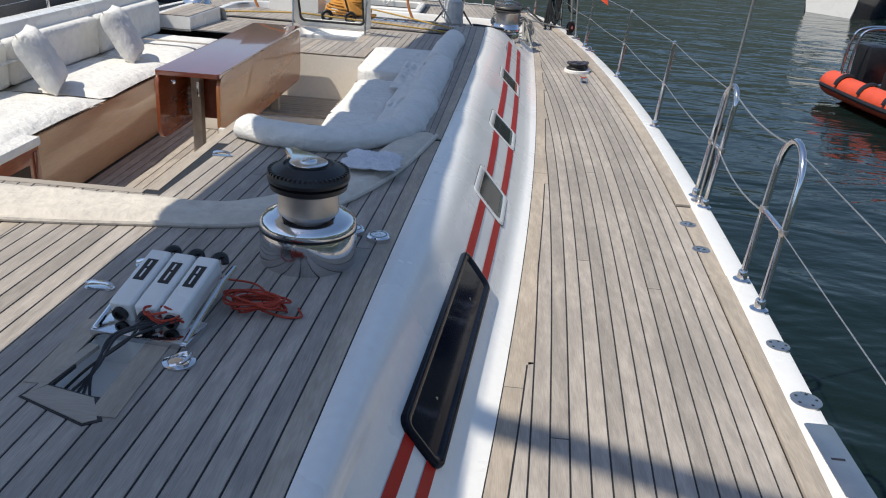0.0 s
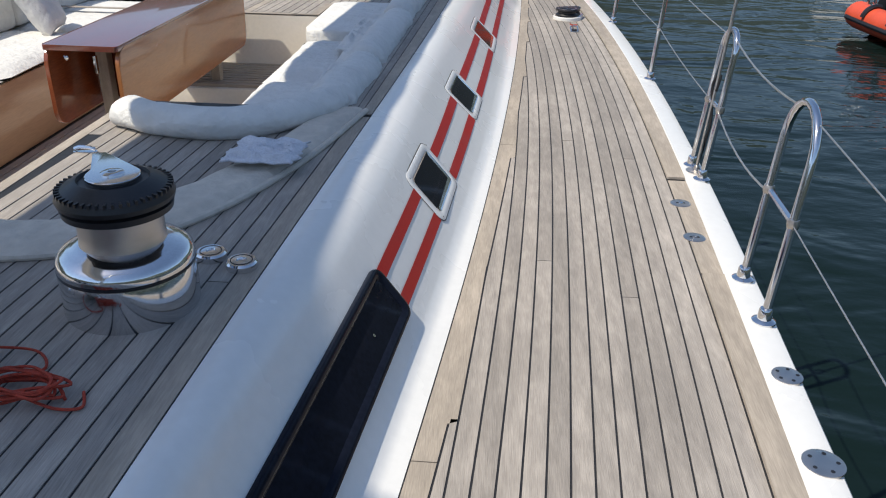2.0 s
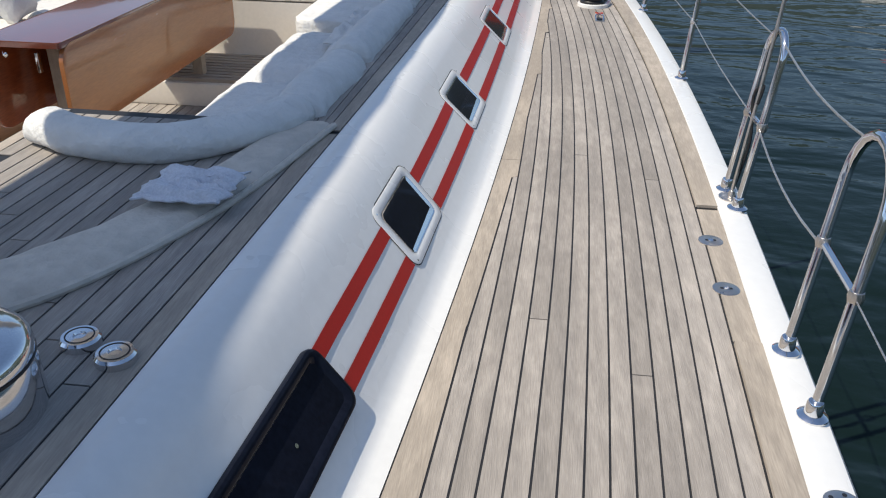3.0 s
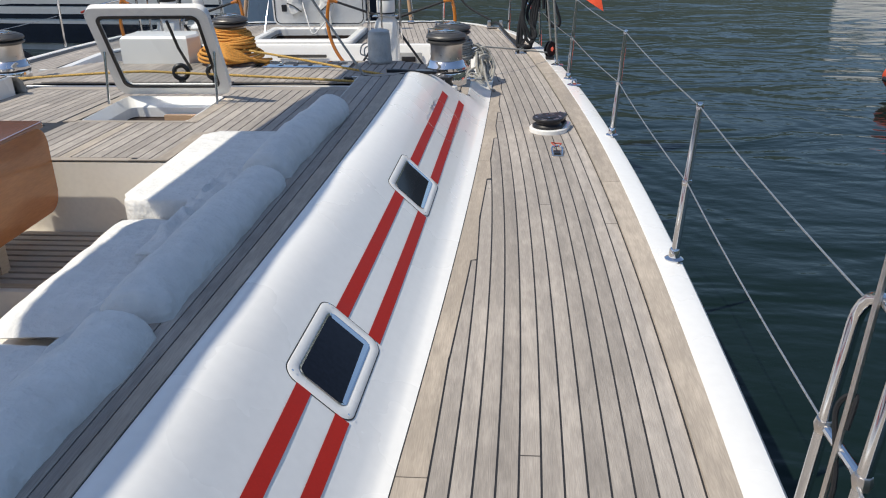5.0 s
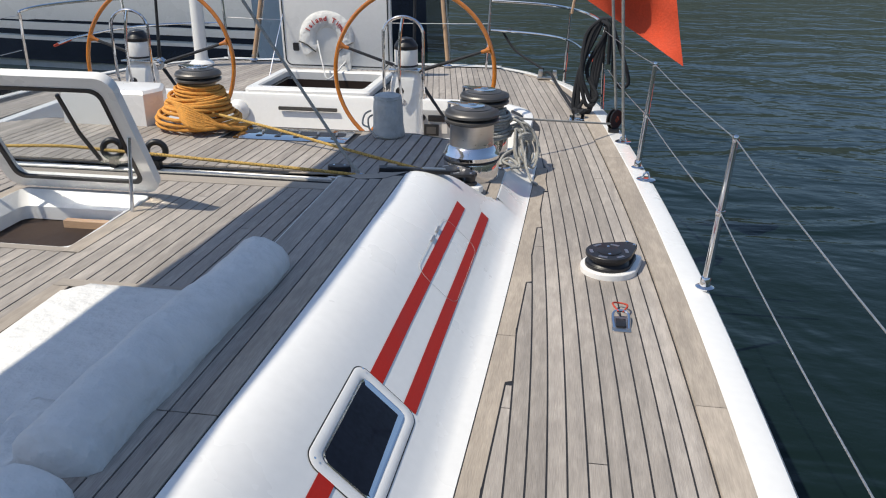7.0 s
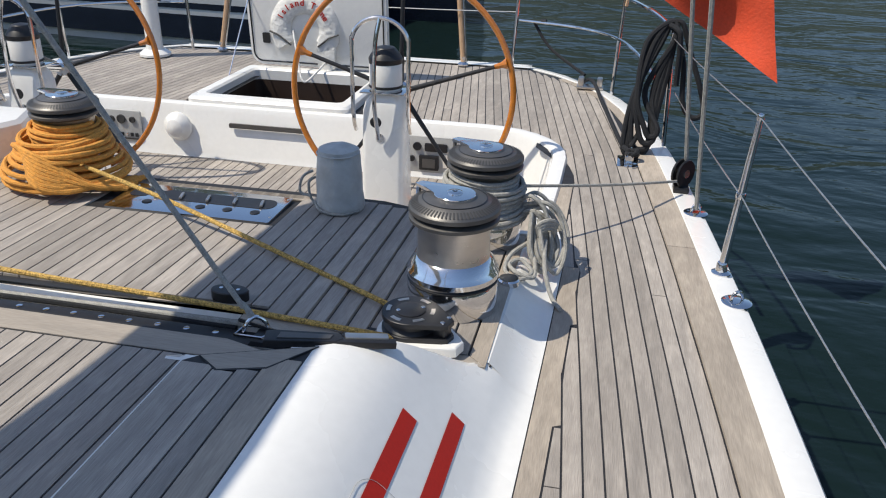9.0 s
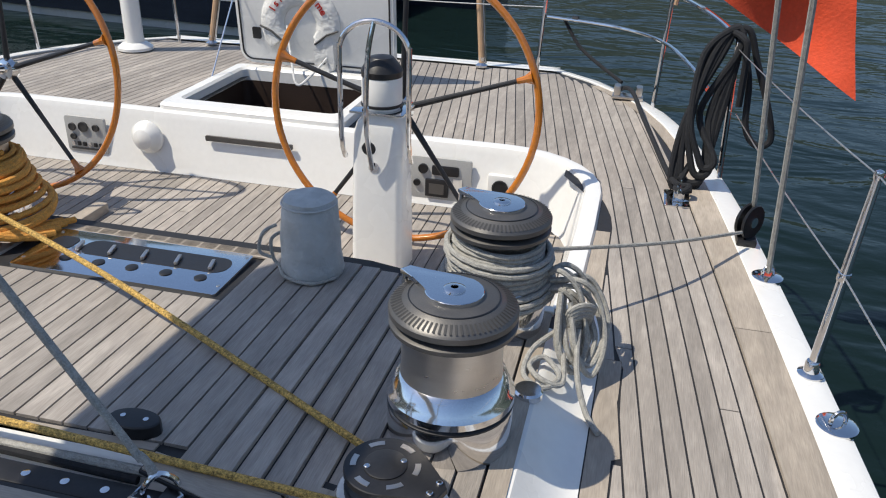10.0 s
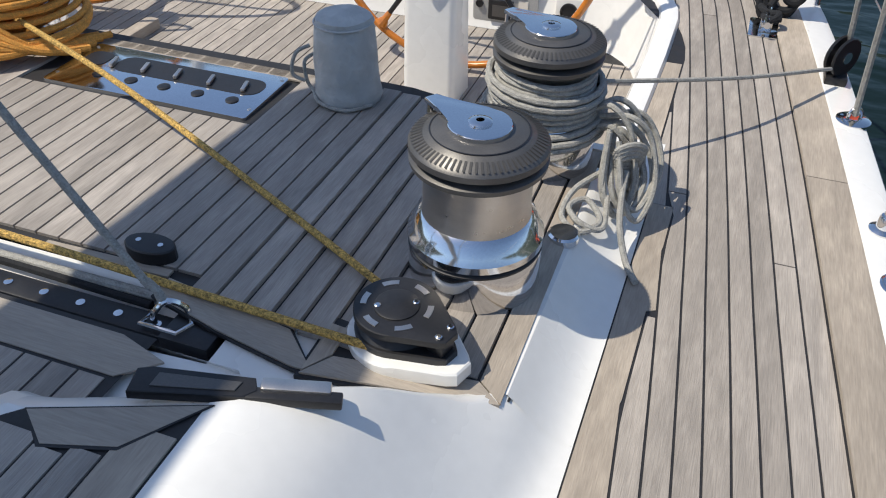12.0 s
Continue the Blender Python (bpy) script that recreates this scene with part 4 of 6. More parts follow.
def deck_block(x, y, z, ang, pad=True, s=1.0):
    """A large black ball-bearing sheave lying flat on a white pad."""
    root = thing("turning_block", (x, y, z), "large black turning block lying on a white oval pad", "block", "turning blocks")
    root.rotation_euler = (0, 0, ang)
    def drop(r, L, n=24):
        pts = [(r * math.cos(a), r * math.sin(a)) for a in np.linspace(math.radians(55), math.radians(305), n)]
        return pts + [(L, -r * .34), (L + r * .16, -r * .2), (L + r * .16, r * .2), (L, r * .34)]
    r = .093 * s
    if pad:
        part("pad", prism(bmesh.new(), [(p[0] * 1.14 + .006, p[1] * 1.14) for p in drop(r * 1.08, r * 1.5)], -.006, .028, .010), GELCOAT, root, "white moulded pad")
        z0 = .028
    else:
        z0 = 0.0
    part("lower_cheek", prism(bmesh.new(), drop(r, r * 1.45), z0, z0 + .016, .004), BLACK, root)
    part("sheave", lathe(bmesh.new(), [(r * .92, z0 + .016), (r * .80, z0 + .028), (r * .80, z0 + .040), (r * .92, z0 + .050)], 32), BLACK, root, "black grooved sheave")
    part("upper_cheek", prism(bmesh.new(), drop(r, r * 1.45), z0 + .050, z0 + .066, .005), BLACK, root)
    part("spacer", bx(r * 1.05, r * 1.5, -r * .22, r * .22, z0 + .014, z0 + .052, r=.004), BLACK, root)
    for k in range(6):
        bm = bmesh.new()
        a0 = k * math.pi / 3 + .15
        ring = [(q * math.cos(a0 + t), q * math.sin(a0 + t)) for q, ts in ((r * .84, np.linspace(0, .5, 6)), (r * .70, np.linspace(.5, 0, 6))) for t in ts]
        prism(bm, ring, z0 + .064, z0 + .0675)
        part("bearing_slot", bm, STEEL_SATIN, root, "pale ball bearings in slots", smooth=0)
    part("hub", lathe(bmesh.new(), [(r * .52, z0 + .060), (r * .52, z0 + .0685), (r * .48, z0 + .070)], 28), BLACK, root)
    for px, py in ((r * .3, r * .32), (-r * .3, -r * .32), (r * 1.40, r * .2), (r * 1.40, -r * .2)):
        part("bolt", lathe(bmesh.new(), [(.0075, z0 + .064), (.0075, z0 + .0715), (.005, z0 + .073)], 10, px, py), STEEL, root, "steel bolt")
    return root


deck_block(2.535, 11.0, 0.001, 0.80, s=1.12)
deck_block(1.71, 11.685, crown(1.71, 11.685) + .002, -0.35)
root = thing("padeye", (2.57, 10.46, 0.0), "small hinged steel padeye with a red cord loop on the teak", "deck eye")
part("plate", prism(bmesh.new(), rrect(-.036, .036, -.065, .065, .008), -.003, .004, .001), STEEL_SATIN, root)
bm = bmesh.new()
tube(bm, spline([(-.028, -.04, .004), (-.03, .05, .022), (0, .068, .03), (.03, .05, .022), (.028, -.04, .004)], 6), .006, 8)
part("bail", bm, STEEL, root)
part("keeper", bx(-.02, .02, -.03, .035, .004, .012, r=.003), BLACK, root)
bm = bmesh.new()
tube(bm, spline([(-.01, .06, .03), (-.03, .12, .035), (.0, .16, .02), (.03, .12, .03), (.01, .06, .03)], 6), .004, 6)
part("cord", bm, ROPE_RED, root, "thin red cord")
for x, y in ((2.02, 13.50), (2.0, 13.22), (2.44, 15.2)):
    fitting("deck_plug", x, y, 0.002, [(.022, -.003), (.022, .001), (.017, .0015), (.004, .001)], BLACK, "small dark round deck drain in the teak", "deck drain", 16, "deck drains")
# ---- winches ----


def winch(x, y, z, h, r, kind="steel", rope=None, drum=None, label="", ang=0.0):
    root = thing("winch", (x, y, z), label, "winch", "winches")
    rd = drum or r * .82
    b, f, d = (.26 * h, .46 * h, .76 * h) if kind == "steel" else (.335 * h, .485 * h, .735 * h)
    part("base", lathe(bmesh.new(), [(r * 1.0, -.01), (r * 1.02, .01), (r * 1.02, b * .82), (r * .98, b)], 48), STEEL, root, "mirror-polished steel base")
    if kind == "steel":
        part("skirt", lathe(bmesh.new(), [(r * .98, b), (r * 1.03, b + .012), (r * 1.03, b + .03), (r * .97, b + .045), (rd + .012, f - .01), (rd, f)], 48), STEEL, root, "polished flared skirt")
    else:
        part("skirt", lathe(bmesh.new(), [(r * .99, b), (r * 1.02, b + .004), (r * 1.02, b + .014), (r * 1.0, b + .026), (r * .93, b + .038), (r * .82, b + .046), (rd + .016, f - .004), (rd, f + .004)], 48), STEEL, root, "polished rounded skirt")
    part("seam_ring", lathe(bmesh.new(), [(r * 1.015, b - .006), (r * 1.024, b - .004), (r * 1.024, b), (r * 1.0, b + .002)], 48), BLACK, root, "dark gap ring")
    part("drum", lathe(bmesh.new(), [(rd, f), (rd * .975, f + .02), (rd * .975, d - .012), (rd * 1.02, d)], 48), STEEL_SATIN, root, "brushed steel drum")
    if kind == "steel":
        part("lower_jaw", lathe(bmesh.new(), [(rd * .98, d - .004), (r * .99, d + .010), (r * 1.0, d + .022), (r * .86, d + .034)], 48), GREY, root, "grey line jaw")
        part("top_jaw", lathe(bmesh.new(), [(r * .86, d + .034), (r * 1.0, d + .042), (r * 1.0, d + .056), (r * .95, d + .066), (r * .70, h - .016), (r * .68, h - .014), (r * .15, h - .008)], 56), GREY, root, "dark grey alloy top")
        bm = bmesh.new()
        for k in range(72):
            a = 2 * math.pi * k / 72
            c, s_ = math.cos(a), math.sin(a)
            w_ = .0026
            q = [(r * .80 * c - w_ * s_, r * .80 * s_ + w_ * c), (r * .97 * c - w_ * s_, r * .97 * s_ + w_ * c), (r * .97 * c + w_ * s_, r * .97 * s_ - w_ * c), (r * .80 * c + w_ * s_, r * .80 * s_ - w_ * c)]
            zi, zo = d + .066 + (h - .082 - d) * .15 / .25, d + .0655
            zz = [zi, zo, zo, zi]
            bm.faces.new([bm.verts.new((px, py, pz + .0012)) for (px, py), pz in zip(q, zz)])
        part("grip_teeth", bm, GROOVE, root, smooth=0)
        ring = lathe(bmesh.new(), [(r * .70, h - .0165), (r * .71, h - .014), (r * .69, h - .0135)], 48, cap=False)
        part("ring_groove", ring, BLACK, root)
    else:
        part("lower_jaw", lathe(bmesh.new(), [(rd * .98, d - .02), (r * .80, d - .008), (r * .82, d + .008), (r * .66, d + .02)], 48), BLACK, root, "black line jaw")
        part("top_jaw", lathe(bmesh.new(), [(r * .66, d + .012), (r * .84, d + .018), (r * .86, d + .030), (r * .83, d + .044), (r * .62, d + .064), (r * .52, d + .070), (r * .49, h - .034), (r * .1, h - .032)], 48), BLACK, root, "black ribbed rubber top")
        bm = bmesh.new()
        for k in range(48):
            a = 2 * math.pi * k / 48
            box(bm, r * .70, r * .835, -.003, .003, d + .030, d + .052)
            bmesh.ops.rotate(bm, verts=bm.verts[-8:], cent=(0, 0, 0), matrix=Matrix.Rotation(a, 3, "Z"))
        part("ribs", bm, BLACK, root, smooth=0)
    # feeder arm and cap
    rc = r * (.46 if kind == "steel" else .40)
    arm = [(rc * math.cos(a), rc * math.sin(a)) for a in np.linspace(math.radians(-150), math.radians(120), 18)] + [(-r * .72, r * .22), (-r * 1.02, r * .16), (-r * 1.06, -r * .05), (-r * .75, -r * .12)]
    m = Matrix.Rotation(ang, 3, "Z")
    arm = [tuple((m @ Vector((px, py, 0)))[:2]) for px, py in arm]
    hz = h - .012 if kind == "steel" else h - .032
    part("feeder_arm", prism(bmesh.new(), arm, hz, hz + .012, .004), STEEL, root, "polished line feeder arm")
    bm = bmesh.new()
    q = m @ Vector((-r * 1.03, r * .05, 0))
    tube(bm, [(q.x, q.y, hz + .006), (q.x * 1.02, q.y * 1.02, hz - .03), (q.x * 1.0, q.y * 1.0, hz - .06)], .009, 8)
    part("feeder_hook", bm, STEEL, root)
    part("cap", lathe(bmesh.new(), [(r * .17, hz + .010), (r * .17, hz + .016), (r * .13, hz + .019), (r * .06, hz + .019), (r * .055, hz + .012)], 24), STEEL, root, "steel socket cap")
    if rope:
        bm = bmesh.new()
        rr = .0095
        turns = 9
        pts = []
        for k in range(turns * 20 + 1):
            a = 2 * math.pi * k / 20
            t = k / (turns * 20)
            pts.append(((rd + rr + .004 * math.sin(a * 3.1) + .034 * (1 - t) ** 2) * math.cos(a), (rd + rr + .004 * math.sin(a * 2.3) + .034 * (1 - t) ** 2) * math.sin(a), b + .0 + (d - b - .012) * t + .012 * math.sin(a + t * 5)))
        tube(bm, pts, rr, 7)
        part("rope_coil", bm, rope, root, "rope wound round the drum")
        bm = bmesh.new()
        pts = []
        for k in range(8 * 20 + 1):
            a = 2 * math.pi * k / 20 + 1
            t = k / 160
            pts.append(((rd + .026 + .022 * (1 - t) + .010 * math.sin(t * 9)) * math.cos(a), (rd + .026 + .022 * (1 - t) + .010 * math.sin(t * 9)) * math.sin(a), b + .01 + (d - b - .05) * t + .016 * math.sin(a * .97)))
        tube(bm, pts, rr, 7)
        part("rope_coil", bm, rope, root)
    return root


ZW = crown(1.785, 12.0)
winch(1.785, 11.985, ZW - .004, .41, .155, label="large polished steel self-tailing winch on the teak deck", ang=-.45)
winch(1.79, 12.60, crown(1.79, 12.6) - .004, .40, .155, rope=ROPE_GREY, label="large steel winch wound with grey rope", ang=-.45)
winch(-0.12, 12.62, z_deck(12.6) - .004, .41, .15, rope=ROPE_ORANGE, label="steel winch wound with orange rope", ang=-.3)
winch(-1.79, 12.0, ZW - .004, .41, .155, label="large polished steel self-tailing winch on the teak deck", ang=.4)
winch(1.075, 4.98, z_deck(4.98) - .004, .365, .158, kind="black", drum=.102, label="steel winch with a black ribbed rubber top", ang=-.9)
for x, y in ((1.185, 5.235), (1.285, 5.19)):
    r = fitting("deck_button", x, y, z_deck(y), [(.043, -.004), (.043, .016), (.038, .022), (.014, .023), (.012, .019)], STEEL, "round chromed foot switch beside the winch", "foot switch", 24, "foot switches")
    part("slots", lathe(bmesh.new(), [(.030, .0215), (.031, .0232), (.028, .0232)], 24, cap=False), BLACK, r, smooth=0)
r = fitting("deck_button", 1.955, 12.22, crown(1.95, 12.2), [(.042, -.004), (.042, .014), (.036, .02), (.010, .02)], STEEL, "round chromed foot switch beside the winch", "foot switch", 24, "foot switches")
# folding cleat by the tray
r = fitting("deck_ring", 0.90, 4.255, z_deck(4.2), [(.042, -.004), (.042, .006), (.03, .010), (.028, .006)], STEEL, "round chromed pull ring in the teak", "pull ring", 24, "pull rings")
bm = bmesh.new()
tube(bm, [(.03 * math.cos(a), .03 * math.sin(a), .012 + .012 * math.cos(a)) for a in np.linspace(0, 2 * math.pi, 16, endpoint=False)], .005, 6, close=True)
part("ring", bm, STEEL, r)
for x, y in ((0.60, 4.80), (0.52, 4.62), (0.44, 6.02)):
    root = thing("folding_cleat", (x, y, z_deck(y)), "small chromed folding cleat flush with the teak", "cleat", "folding cleats")
    part("plate", prism(bmesh.new(), rrect(-.045, .045, -.018, .018, .016), -.003, .004, .001), STEEL, root)
    bm = bmesh.new()
    tube(bm, [(-.04, 0, .012), (-.02, 0, .02), (.02, 0, .02), (.04, 0, .012)], .007, 8)
    part("horn", bm, STEEL, root)

# ---- winch deck: ropes, panel, covered winch, traveller ----


def rope(name, pts, r, material, label, cat="rope", group="", n=8, steps=8):
    bm = bmesh.new()
    tube(bm, spline(pts, steps), r, n)
    return tagged(part(name, bm, material), label, cat, group)


def wander(cx, cy, z0, rx, ry, loops, seed, up=0.0, rr=0.008, flat=1.0):
    """A loose heap of rope loops."""
    rnd = random.Random(seed)
    pts = []
    for k in range(loops * 6):
        a = 2 * math.pi * k / 6 + rnd.uniform(-.25, .25)
        q = rnd.uniform(.55, 1.05)
        t = k / (loops * 6)
        pts.append((cx + rx * q * math.cos(a) + rnd.uniform(-.15, .15) * rx, cy + ry * q * math.sin(a) + rnd.uniform(-.15, .15) * ry, z0 + rr + up * (t if flat else rnd.random()) + rnd.uniform(0, .02)))
    return pts


# grey rope hanging from the second winch and knotted beside it
hank = thing("rope_hank", (2.03, 12.52, 0.03), "knotted hank of grey braided rope hanging beside the winch", "rope")
rnd = random.Random(4)
for k in range(9):
    bm = bmesh.new()
    dx, dy = rnd.uniform(-.03, .05), rnd.uniform(-.05, .07)
    w_ = rnd.uniform(.03, .075)
    zt = rnd.uniform(.22, .30)
    tube(bm, spline([(-.08 + dx * .3, .06 + dy * .4, zt - .03), (-.02 + dx, .05 + dy, zt), (.04 + dx, .0 + dy + w_, zt - .06), (.075 + dx, -.02 + dy + w_ * .5, .10), (.05 + dx, -.06 + dy, .02 + .012 * (k % 3)), (.0 + dx, -.05 + dy - w_ * .3, .09), (-.02 + dx * .5, .0 + dy, zt - .05)], 7), .0085, 7)
    part("loop", bm, ROPE_GREY, hank)
for k in range(4):
    bm = bmesh.new()
    tube(bm, [(.035 + (.028 + .003 * k) * math.cos(a), -.03 + .03 * math.cos(a + .6), .155 + .012 * k + .032 * math.sin(a)) for a in np.linspace(0, 2 * math.pi, 14, endpoint=False)], .0085, 7, close=True)
    part("knot", bm, ROPE_GREY, hank)
bm = bmesh.new()
tube(bm, spline([(.035, -.05, .14), (.04, -.12, .10), (.055, -.19, .05), (.09, -.25, -.012), (.128, -.315, -.02)], 6), .009, 8)
part("tail", bm, ROPE_GREY, hank)
bm = bmesh.new()
tube(bm, spline([(-.03, -.04, .12), (-.09, -.13, .10), (-.10, -.22, .07), (-.04, -.25, .055), (.0, -.19, .06), (-.05, -.14, .085), (-.09, -.18, .08), (-.05, -.23, .07), (.01, -.21, .05), (.0, -.1, .08)], 7), .0085, 8)
part("tail", bm, ROPE_GREY, hank)

# line from the winch to the quarter block
rope("sheet", [(1.88, 12.72, .29), (2.3, 13.12, .19), (2.63, 13.55, .085)], .0075, ROPE_GREY, "taut grey sheet running from winch to quarter block", group="sheets")
root = thing("quarter_block", (2.665, 13.63, 0.006), "black upright snatch block on the deck edge", "block")
for o in (-.016, .016):
    bm = bmesh.new()
    lathe(bm, [(.070, o - .006), (.074, o), (.070, o + .006), (.03, o + .007)], 28)
    bmesh.ops.rotate(bm, verts=bm.verts, cent=(0, 0, 0), matrix=Matrix.Rotation(radians(90), 3, "X"))
    bmesh.ops.rotate(bm, verts=bm.verts, cent=(0, 0, 0), matrix=Matrix.Rotation(radians(50), 3, "Z"))
    bmesh.ops.translate(bm, verts=bm.verts, vec=(0, 0, .10))
    part("cheek", bm, BLACK, root)
part("foot", bx(-.04, .04, -.05, .05, 0, .035, r=.01), BLACK, root)
bm = bmesh.new()
lathe(bm, [(.022, -.026), (.022, .026)], 16)
bmesh.ops.rotate(bm, verts=bm.verts, cent=(0, 0, 0), matrix=Matrix.Rotation(radians(90), 3, "X"))
bmesh.ops.rotate(bm, verts=bm.verts, cent=(0, 0, 0), matrix=Matrix.Rotation(radians(50), 3, "Z"))
bmesh.ops.translate(bm, verts=bm.verts, vec=(0, 0, .10))
part("pin", bm, STEEL, root, "steel pin")

# covered winch
root = thing("covered_winch", (1.165, 12.60, z_deck(12.6)), "winch under a grey canvas cover tied with a cord", "covered winch")
bm = bmesh.new()
prof = [(.098, 0), (.105, .02), (.101, .05), (.097, .09), (.099, .14), (.094, .20), (.090, .235), (.086, .25), (.082, .268), (.06, .278), (.004, .281)]
rows = []
for r_, z_ in prof:
    rows.append([(r_ * (1 + .06 * noise.noise((math.cos(a) * 2, math.sin(a) * 2, z_ * 9)) + .05 * noise.noise((math.cos(a) * 5, math.sin(a) * 5, z_ * 30))) * math.cos(a), r_ * (1 + .06 * noise.noise((math.cos(a) * 2 + 4, math.sin(a) * 2, z_ * 12)) + .04 * noise.noise((math.cos(a) * 5, math.sin(a) * 5 + 3, z_ * 28))) * math.sin(a), z_ + .006 * noise.noise((a, z_ * 7, 2))) for a in np.linspace(0, 2 * math.pi, 48, endpoint=False)])
grid(bm, rows, close=True, cap=True)
part("canvas_cover", bm, CANVAS_GREY, root)
bm = bmesh.new()
tube(bm, [(.089 * math.cos(a), .089 * math.sin(a), .252) for a in np.linspace(0, 2 * math.pi, 32, endpoint=False)], .0035, 6, close=True)
part("seam", bm, CANVAS_GREY, root)
bm = bmesh.new()
tube(bm, spline([(-.098, -.02, .14), (-.12, -.045, .12), (-.115, -.05, .06), (-.09, -.06, .035), (-.05, -.10, .02), (.04, -.105, .012), (.1, -.04, .012)], 8), .006, 7)
part("cord", bm, ROPE_GREY, root)
bm = bmesh.new()
tube(bm, spline([(-.105, -.03, .17), (-.14, -.06, .15), (-.15, -.075, .09), (-.11, -.07, .07)], 8), .006, 7)
part("cord", bm, ROPE_GREY, root)

# control panel of steel with a black slot
zp = z_deck(12.55)
root = thing("clutch_console", (.5625, 12.505, zp), "polished steel panel with clutch levers and black buttons", "control panel")
part("plate", prism(bmesh.new(), rrect(-.375, .375, -.155, .13, .012), -.006, .006, .002), STEEL, root)
part("slot", prism(bmesh.new(), rrect(-.215, .335, -.024, .080, .045), .0055, .0075), BLACK, root, smooth=0)
part("slot", prism(bmesh.new(), rrect(-.345, -.255, -.015, .078, .03), .0055, .0075), BLACK, root, smooth=0)
for k in range(5):
    x = -.22 + k * .125
    part("button", lathe(bmesh.new(), [(.021, .004), (.021, .009), (.016, .011), (.003, .011)], 18, x, -.068), BLACK, root, "black round button")
    bm = bmesh.new()
    box(bm, x - .006, x + .008, -.015, .045, .008, .020, r=.004)
    bmesh.ops.rotate(bm, verts=bm.verts, cent=(x, 0, .01), matrix=Matrix.Rotation(.25, 3, "Z"))
    part("lever", bm, STEEL_SATIN, root, "steel clutch lever")
for x in (-.36, .36):
    for y in (-.1, .105):
        part("screw", lathe(bmesh.new(), [(.006, .005), (.006, .0075)], 8, x, y), STEEL_SATIN, root)
cross_board(winch_deck, .14, 1.0, 12.645, 12.70, crown, TEAK_MARGIN, "panel_surround")

# traveller
root = thing("traveller_track", (0, 11.515, 0.125), "black mainsheet traveller track with steel bolts", "traveller")
part("beam", bx(-1.35, 1.33, -.032, .032, 0, .040, r=.006), BLACK, root)
for k in range(26):
    x = -1.28 + k * .1
    part("bolt", lathe(bmesh.new(), [(.0105, .039), (.0105, .0425), (.005, .043)], 10, x, 0), STEEL, root, "steel bolt head")
part("end_stop", bx(1.25, 1.37, -.04, .04, -.002, .052, r=.006), BLACK, root)
# car shackle and bridle
root = thing("mainsheet_bridle", (1.255, 11.53, 0.175), "grey bridle rope shackled to the traveller", "rope")
bm = bmesh.new()
tube(bm, spline([(-.035, -.02, .0), (-.03, -.02, .03), (-.005, 0, .055), (.02, .02, .03), (.03, .02, .0)], 8), .007, 8)
part("shackle", bm, STEEL, root, "steel shackle")
bm = bmesh.new()
tube(bm, [(-.06, -.035, .004), (.03, -.035, .004), (.045, 0, .004), (.02, .03, .004), (-.05, .03, .004)], .006, 8, close=True)
part("wire_loop", bm, STEEL, root)
bm = bmesh.new()
for s_ in (0, 1):
    tube(bm, spline([(-.02 + .012 * s_, 0, .05), (-.03, .003, .08), (-.045 - .01 * s_, .0, .10)], 6), .009, 8)
part("splice", bm, ROPE_GREY, root)
bm = bmesh.new()
a, b = Vector((-.04, 0, .085)), Vector((-1.255, -.0, 1.98))
tube(bm, [a.lerp(b, t) for t in np.linspace(0, 1, 12)], .009, 8)
part("bridle_line", bm, ROPE_GREY, root)
# car on the deck behind the track
root = thing("cheek_block", (1.09, 11.69, z_deck(11.7)), "small black cheek block on the deck behind the track", "block")
part("cheek", prism(bmesh.new(), [(.055 * math.cos(a) * 1.2, .038 * math.sin(a)) for a in np.linspace(0, 2 * math.pi, 20, endpoint=False)], 0, .035, .008), BLACK, root)
for x in (-.03, .03):
    part("bolt", lathe(bmesh.new(), [(.007, .034), (.007, .037)], 8, x, 0), STEEL, root)
bm = bmesh.new()
tube(bm, [(1.18, 11.60, .155), (.5, 11.595, .155), (-.3, 11.59, .155), (-1.2, 11.58, .155)], .012, 8)
tagged(part("control_line", bm, ROPE_GREY), "grey control line lying in the traveller channel", "rope", "control lines")
bm = bmesh.new()
tube(bm, spline([(1.16, 11.575, .15), (.5, 11.585, .152), (-.3, 11.575, .152), (-1.2, 11.57, .155)], 8), .010, 8)
tagged(part("control_line", bm, BLACK_CLOTH), "black control line lying in the traveller channel", "rope", "control lines")
for x in (-.20, .06):
    root = thing("ring_block", (x, 11.62, .17), "black ring block standing by the traveller", "block", "ring blocks")
    bm = bmesh.new()
    R = Matrix.Rotation(.3, 3, "Z")
    tube(bm, [R @ Vector((.05 * math.cos(a), 0, .105 + .05 * math.sin(a))) for a in np.linspace(0, 2 * math.pi, 24, endpoint=False)], .018, 10, close=True)
    part("sheave", bm, BLACK, root)
    part("foot", bx(-.02, .02, -.02, .02, 0, .05, r=.004), BLACK, root)
# yellow mainsheet
rope("mainsheet", [(-.02, 12.49, .30), (.5, 12.31, .252), (1.0, 12.10, .205), (1.62, 11.80, .170)], .0095, ROPE_YELLOW, "taut yellow and black braided mainsheet above the teak", group="mainsheet")
rope("mainsheet", [(1.68, 11.608, .172), (1.0, 11.60, .215), (.5, 11.595, .24), (-.2, 11.60, .272), (-.6, 11.60, .28), (-1.6, 11.60, .22)], .0095, ROPE_YELLOW, "taut yellow and black braided mainsheet above the teak", group="mainsheet")
bm = bmesh.new()
tube(bm, [(1.71 + .082 * math.cos(a), 11.685 + .082 * math.sin(a), .172) for a in np.linspace(1.9, 4.5, 14)], .0095, 8)
